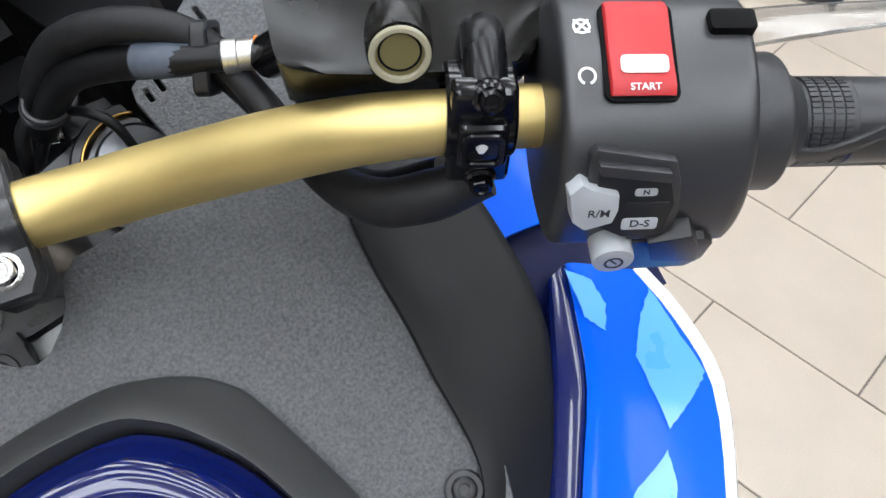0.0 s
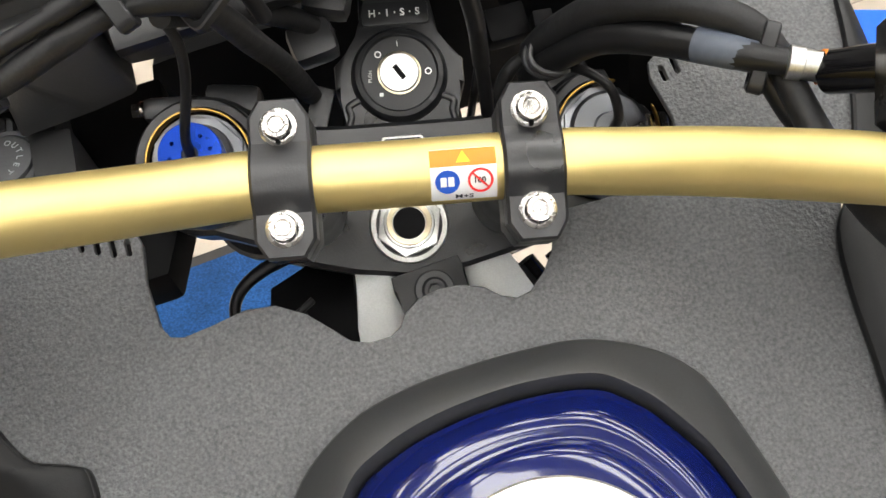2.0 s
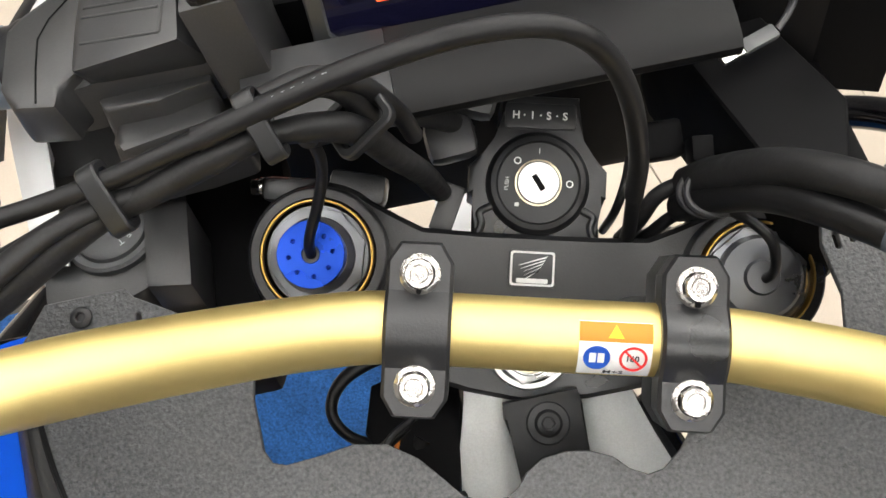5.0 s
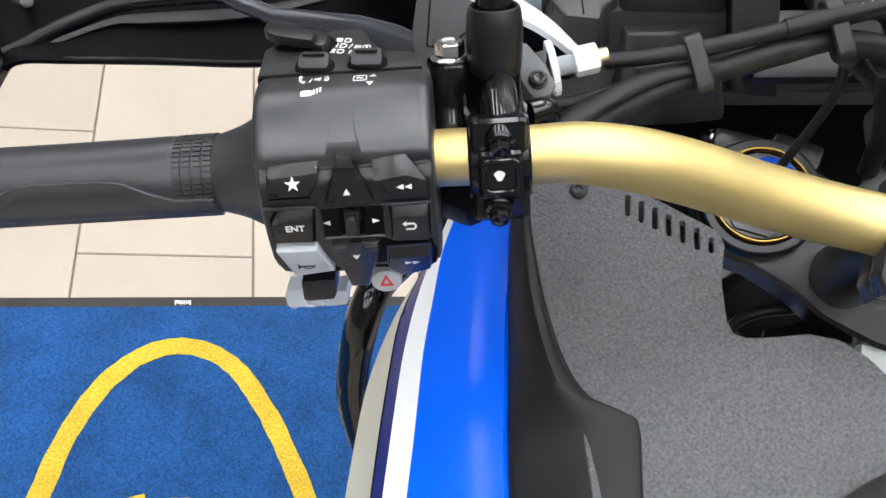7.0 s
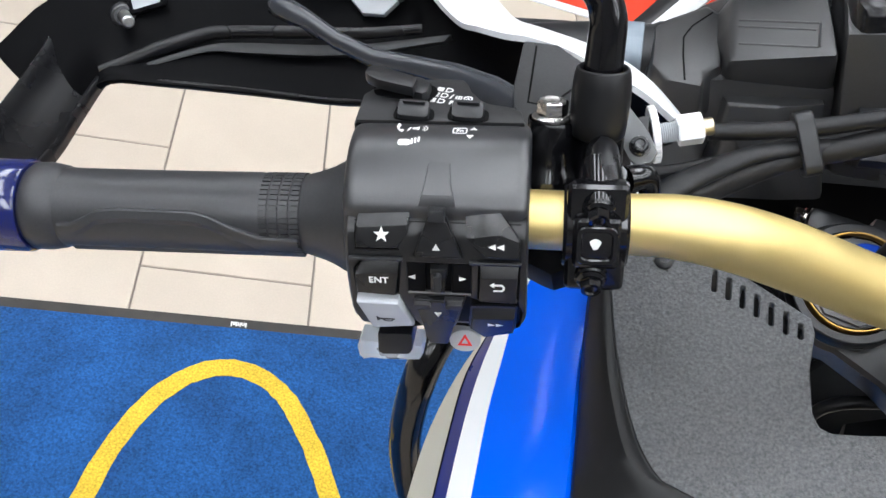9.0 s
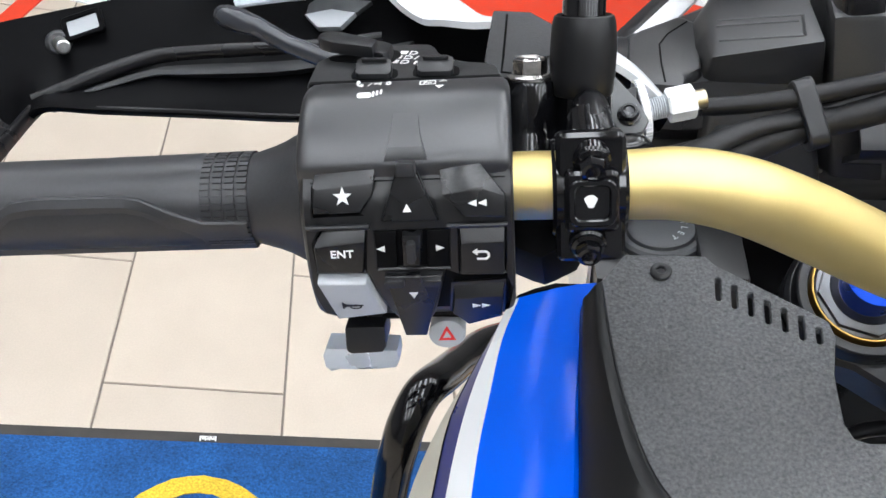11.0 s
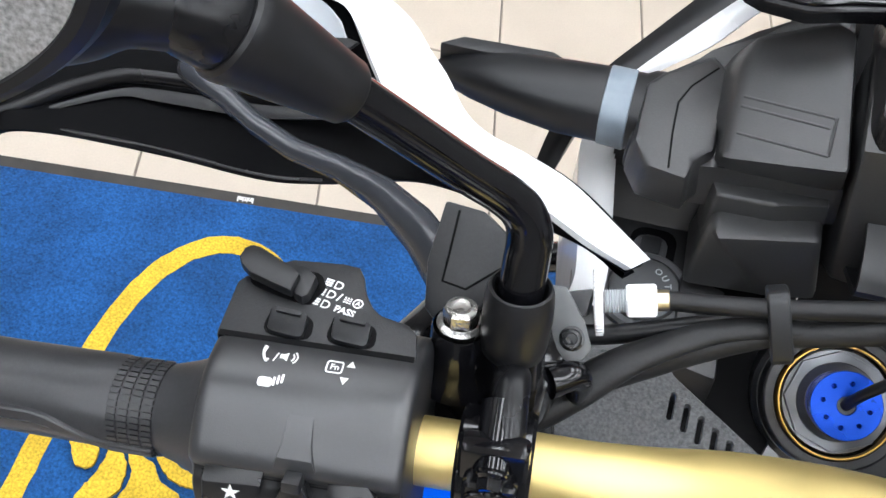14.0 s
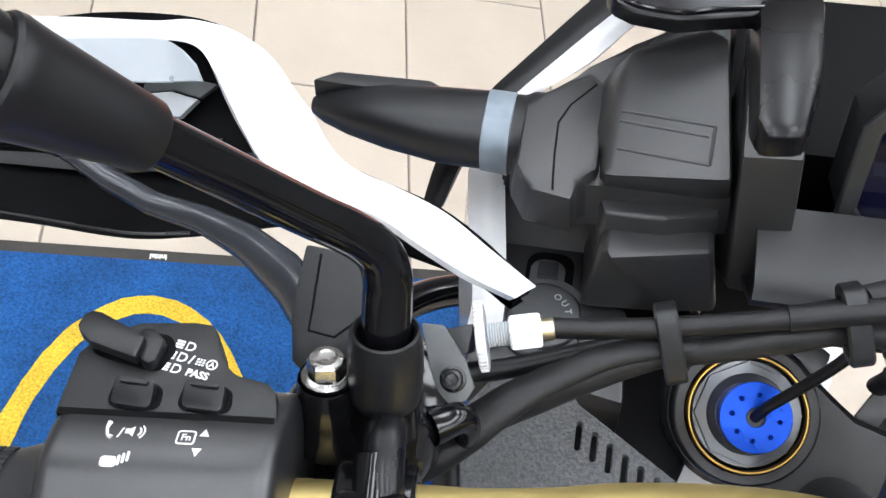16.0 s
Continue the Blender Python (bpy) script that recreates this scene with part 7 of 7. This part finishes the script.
part("guard_lip", sweep(bmesh.new(), [(-512, -29, -8), (-481, -20, -8), (-440, -8.5, -13), (-398, 0.5, -14), (-380, 5.5, -15), (-362, 13, -18)], 1.1, 10), SATIN, guard)
slot_m = axes((-508.0, 19.0, -3.6), (0.82, 0.57, 0.0), (0.1, -0.25, 0.95))
part("mount_slot", plate(rounded(20, 12, 2, 3), [rounded(17, 9, 1.5, 3)], 3, 0.6), GUARD, guard, "", BAR @ slot_m @ Matrix.Translation((0, 0, 1.5)))
# pale piece closing the slot, for the light behind the opening
part("slot_light", prism(bmesh.new(), rounded(17, 9, 1.4, 3), -2, 0.4, 0, slot_m), PALE, guard, "pale patch for light seen through the mounting slot")
LEG_IN = [(-506, -26, -6), (-508, -31, 0), (-497, -58, 20), (-485, -82, 40), (-474, -106, 66), (-468, -118, 84)]
LEG_OUT = [(-560, -6, -2), (-549, -20, 0), (-537, -46, 18), (-525, -72, 38), (-506, -100, 64), (-486, -122, 88)]
rows = []
for a, b in zip(LEG_OUT, LEG_IN):
    a, b = V(a), V(b)
    rows.append([a + V((0, 0, -7)), a, a.lerp(b, 0.08), a.lerp(b, 0.2) + V((0, -2, -9)), a.lerp(b, 0.5) + V((0, -3, -12)), a.lerp(b, 0.8) + V((0, -2, -9)), a.lerp(b, 0.92), b, b + V((0, 0, -7))])
part("guard_leg", sheet(bmesh.new(), finer(rows, 4, 2), 2.5), SATIN, guard, "black channelled guard leg to the bar end")
bm = bmesh.new()
rod(bm, (-515, 6, -3), (-505.5, 1.2, 4), 3.6, 3.4, 20, 0.8)
stud = part("guard_stud", bm, STEEL, guard)
bm = bmesh.new()
rod(bm, (-523, 10, -13), (-515.5, 6.2, -3.5), 7.6, 6.4, 24, 1.5)
part("stud_boot", bm, RUBBER, stud)
ribbon("guard_window", [(-451.3, 67.0, -10.0), (-433.8, 73.8, -10.0), (-405.5, 83.6, -10.0), (-394.8, 83.6, -9.0), (-384.1, 78.7, -7.0)], [(-439.6, 51.5, -11.0), (-424.0, 57.8, -11.0), (-399.7, 66.1, -10.0), (-389.0, 70.0, -9.0), (-378.2, 73.4, -7.0)], FROST, guard, "smoky translucent deflector", 2, BAR, 0)
part("deflector_tip", softened(prism(bmesh.new(), [(-407.5, 60), (-398, 54), (-386.5, 57), (-382, 67), (-395, 66)], -23, -19, 0), 0.8), PALE, guard, "pale angled tip of the deflector")
part("deflector_face", softened(prism(bmesh.new(), [(-407.5, 61), (-395, 67), (-382, 68), (-377, 76), (-404, 73), (-408.5, 67)], -24, -20.5, 0), 0.8), GREY_PLASTIC, guard)

# ---------------------------------------------------------------- below the yoke: headstock, lower legs, engine, wheels, stand
bm = bmesh.new()
rows = []
for y, w, z in ((52, 40, -128), (36, 44, -134), (16, 51, -146), (-10, 62, -160), (-40, 76, -178), (-80, 96, -205)):
    rows.append([(-w * 1.1, y, z - 60), (-w, y, z - 10), (-w * 0.92, y, z - 1), (-w * 0.55, y, z + 3), (-w * 0.3, y, z - 4), (w * 0.3, y, z - 4), (w * 0.55, y, z + 3), (w * 0.92, y, z - 1), (w, y, z - 10), (w * 1.1, y, z - 60)])
head = part("headstock", sheet(bmesh.new(), finer(rows, 4, 3), 4), CASTING, bike, "pale grey cast frame headstock", BIKE)
m = axes((-3, 10, -141), (1, 0.02, 0), (0, -0.45, 0.89))
bm = bmesh.new()
prism(bm, [(-18, -62), (18, -62), (17, 0), (20, 18), (19, 26), (-19, 26), (-20, 18), (-17, 0)], -4, 8, 1.5, m)
br = part("headstock_bracket", bm, BLACK, head, "black bracket with a screw", BIKE)
socket_screw("bracket_screw", m @ V((1, 12, 8)), m.to_3x3() @ V((0, 0, 1)), br, 7, 4, CAST, BIKE, washer=11)
for s in (-1, 1):
    part("frame_rail", sweep(bmesh.new(), [(30 * s, 40, -170), (62 * s, -10, -215), (105 * s, -90, -300), (120 * s, -190, -420), (125 * s, -330, -520)], [22, 24, 24, 22, 20], 16, flat=0.6), BLACK, head, "", BIKE)
part("side_tube", sweep(bmesh.new(), [(52, 30, -150), (64, 6, -170), (78, -20, -200), (90, -60, -240)], 6, 12), GLOSS, bike, "", BIKE)
part("side_tube", sweep(bmesh.new(), [(70, 36, -160), (80, 10, -180), (92, -16, -206), (110, -60, -250)], 5, 12), GLOSS, bike, "", BIKE)
part("side_hose", sweep(bmesh.new(), [(-52, 86, -150), (-68.8, 83, -148), (-92, 78, -147), (-107.7, 68, -147), (-112.8, 53, -148), (-105, 40, -152), (-88, 34, -160)], [4, 4.2, 4.2, 3.6, 3.2, 3, 2.8], 14), HOSE, bike, "", BIKE)
part("side_hose", sweep(bmesh.new(), [(-66, 30, -150), (-78, 14, -160), (-76, -4, -176), (-60, -16, -196), (-52, -30, -230)], 6, 14), HOSE, bike, "", BIKE)
bm = bmesh.new()
prism(bm, [(-91, 66), (-67, 74), (-40, 70), (-44, 44), (-50, 6), (-56, -30), (-80, -30), (-88, 14), (-97, 40)][::-1], -270, -147, 4, None, 2, 0.98)
part("air_duct", bm, DEEP, bike, "black plastic duct", BIKE)
# lower yoke
bm = plate(yoke_outline(), [], 36, 3)
bmesh.ops.translate(bm, vec=(0, 0, -330), verts=bm.verts)
part("lower_yoke", bm, CAST, bike, "black lower fork yoke")
part("steering_head_tube", rod(bmesh.new(), (-1, -12, -340), (-1, -12, -160), 26, 30, 32, 2), CASTING, bike)
for s in (-1, 1):
    part("fork_slider", rod(bmesh.new(), (109 * s, 32, -1010), (109 * s, 29, -430), 23, 22, 32, 2), GLOSS, bike, "lower fork slider")


def wheel(name, M, R, width, label):
    """A spoked wheel: tyre, rim, hub and spokes; its axle along x."""
    ty = bmesh.new()
    prof = [(R - 62, -width * 0.38), (R - 40, -width * 0.5), (R - 16, -width * 0.46), (R - 3, -width * 0.22), (R, 0), (R - 3, width * 0.22), (R - 16, width * 0.46), (R - 40, width * 0.5), (R - 62, width * 0.38)]
    lathe(ty, (0, 0, 0), (1, 0, 0), prof, 72)
    t = part(name, ty, RUBBER, bike, label, M)
    rim = bmesh.new()
    lathe(rim, (0, 0, 0), (1, 0, 0), [(R - 60, -width * 0.4), (R - 74, -width * 0.34), (R - 78, 0), (R - 74, width * 0.34), (R - 60, width * 0.4)], 72)
    part("rim", rim, GOLD_RING, t, "gold wheel rim", M)
    hub = bmesh.new()
    lathe(hub, (0, 0, 0), (1, 0, 0), [(0, -60), (20, -60), (40, -50), (42, -20), (34, 0), (42, 20), (40, 50), (20, 60), (0, 60)], 36)
    part("hub", hub, CAST, t, "", M)
    for k in range(16):
        a = 2 * math.pi * k / 16
        s = -1 if k % 2 else 1
        part("spoke", rod(bmesh.new(), (s * 38, 40 * math.cos(a), 40 * math.sin(a)), (s * 8, (R - 74) * math.cos(a + 0.25 * s), (R - 74) * math.sin(a + 0.25 * s)), 2, 2, 6), STEEL, t, "", M)
    return t


AXLE = BAR @ V((0, 40, -990))
R_F = 338.0
FRONT = BAR.copy()
FRONT.translation = AXLE
drop = AXLE.z - 0.001 * R_F * math.sqrt(1 - (BAR.to_3x3().normalized() @ V((1, 0, 0))).z ** 2)
FRONT.translation = AXLE + V((0, 0, -drop))
wheel("front_wheel", FRONT, R_F, 92, "black front tyre on a gold rim")
fm = FRONT.copy()
bm = bmesh.new()
grid = []
for a in np.linspace(radians(35), radians(150), 12):
    grid.append([(x, (R_F + 26 - abs(x) * 0.35) * math.cos(a), (R_F + 26 - abs(x) * 0.35) * math.sin(a)) for x in (-66, -50, -24, 0, 24, 50, 66)])
part("front_mudguard", sheet(bmesh.new(), grid, 3), WHITE, bike, "white front mudguard", FRONT)
REAR = BIKE.copy()
rc = BIKE @ V((0, -1050, -800))
REAR.translation = V((rc.x, rc.y, 0.001 * 322 * 0.9625 + 0.001))
wheel("rear_wheel", REAR, 322, 130, "black rear tyre on a gold rim")
for nm, size, at, mat, lab, bev in (("engine", (360, 430, 330), (0, -330, -600), CAST, "black engine block", 50), ("tank_body", (300, 360, 190), (0, -330, -260), NAVY, "navy tank sides", 60), ("seat", (250, 620, 90), (0, -790, -260), RUBBER, "black seat", 35), ("tail", (180, 420, 90), (0, -1140, -250), BLUE, "blue tail", 30)):
    bm = bmesh.new()
    block(bm, size, at, bev, None, 4)
    part(nm, bm, mat, bike, lab, BIKE)
for s in (-1, 1):
    part("swingarm", sweep(bmesh.new(), [(95 * s, -560, -690), (100 * s, -800, -740), (100 * s, -1050, -790)], 24, 14), CAST, bike, "", BIKE)
foot = V((-0.26, -0.62, 0.012))
top = BIKE @ V((-150, -480, -760))
bm = bmesh.new()
sweep(bm, [top, top.lerp(foot, 0.5), foot], 0.014, 14)
lathe(bm, foot - V((0, 0, 0.012)), (0, 0, 1), [(0.035, 0), (0.035, 0.008), (0.014, 0.014)], 24)
part("side_stand", bm, CAST, bike, "black side stand on the floor", ROOM)
# crash bar on the left side
part("crash_bar", sweep(bmesh.new(), [(-262, 300, -300), (-296, 272, -276), (-318, 240, -255), (-330, 205, -238), (-338, 172, -220), (-346, 140, -204), (-354, 122, -212), (-361, 114, -232), (-369, 112, -262), (-377, 110, -303), (-379, 108, -345), (-375, 104, -385), (-360, 95, -440), (-320, 60, -520), (-220, -40, -600), (-120, -150, -640)], 13, 28), GLOSS, bike, "glossy black engine crash bar", BIKE)
part("crash_bar", sweep(bmesh.new(), [(262, 300, -300), (296, 272, -276), (318, 240, -255), (330, 205, -238), (338, 172, -220), (346, 140, -204), (354, 122, -212), (361, 114, -232), (369, 112, -262), (377, 110, -303), (379, 108, -345), (375, 104, -385), (360, 95, -440), (320, 60, -520), (220, -40, -600), (120, -150, -640)], 13, 28), GLOSS, bike, "glossy black engine crash bar", BIKE)
part("nose", softened(prism(bmesh.new(), [(-150, 300), (150, 300), (110, 380), (50, 440), (-50, 440), (-110, 380)], -330, -170, 0), 18), DEEP, bike, "black inner nose structure", BIKE)
# wiring loops in the left opening
for r, pts in ((2.8, [(-72, 30, -128), (-90, 16, -128), (-94, 2, -132), (-84, -8, -138), (-66, -10, -142), (-50, -4, -150)]), (2.0, [(-66, 34, -126), (-82, 22, -124), (-86, 8, -128), (-76, -4, -134), (-58, -6, -140)])):
    part("wiring_loop", sweep(bmesh.new(), pts, r, 12), HOSE, bike, "", BIKE)
part("orange_wire", sweep(bmesh.new(), [(-78, 26, -132), (-80, 14, -132), (-76, 0, -138), (-66, -8, -146)], 1.3, 8), PRINT_ORANGE, bike, "", BIKE)
# added near-black fillers for the dark void between the fork and the outlet panel
for k in (-1, 1):
    part("void_filler", softened(prism(bmesh.new(), [(192 * k, 88), (150 * k, 60), (132 * k, 60), (114 * k, 112), (118 * k, 206), (192 * k, 206)][::k], -124, -98, 0), 4), DEEP, bike, "", BIKE)

# ---------------------------------------------------------------- floor tiles, each a piece of its own near the bike
bm = bmesh.new()
block(bm, (TW - 0.004, TL - 0.004, 0.012), (0, 0, -0.006), 0.0012, None, 1)
tile_mesh = bpy.data.meshes.new("tile")
bm.to_mesh(tile_mesh)
bm.free()
tile_mesh.materials.append(TILE)
far = bmesh.new()
for i in range(-13, 19):
    for j in range(-9, 9):
        a = TW * (i + 0.5)
        b = TL * (j + 0.5) + (0 if i % 2 == 0 else TL / 2)
        if not (-3.3 < a < 5.0 and -4.7 < b < 3.5):
            continue
        if -1.6 < a < 3.2 and -2.1 < b < 2.0:
            ob = new("tile", tile_mesh)
            ob.matrix_world = TILES @ Matrix.Translation((a, b, 0))
            ob.parent = floor
        else:
            block(far, (TW - 0.004, TL - 0.004, 0.012), (a, b, -0.006), 0)
tagged(part("tile_rest", far, TILE, floor, "", TILES, smooth=False), "beige tiles further off", kind="stuff")
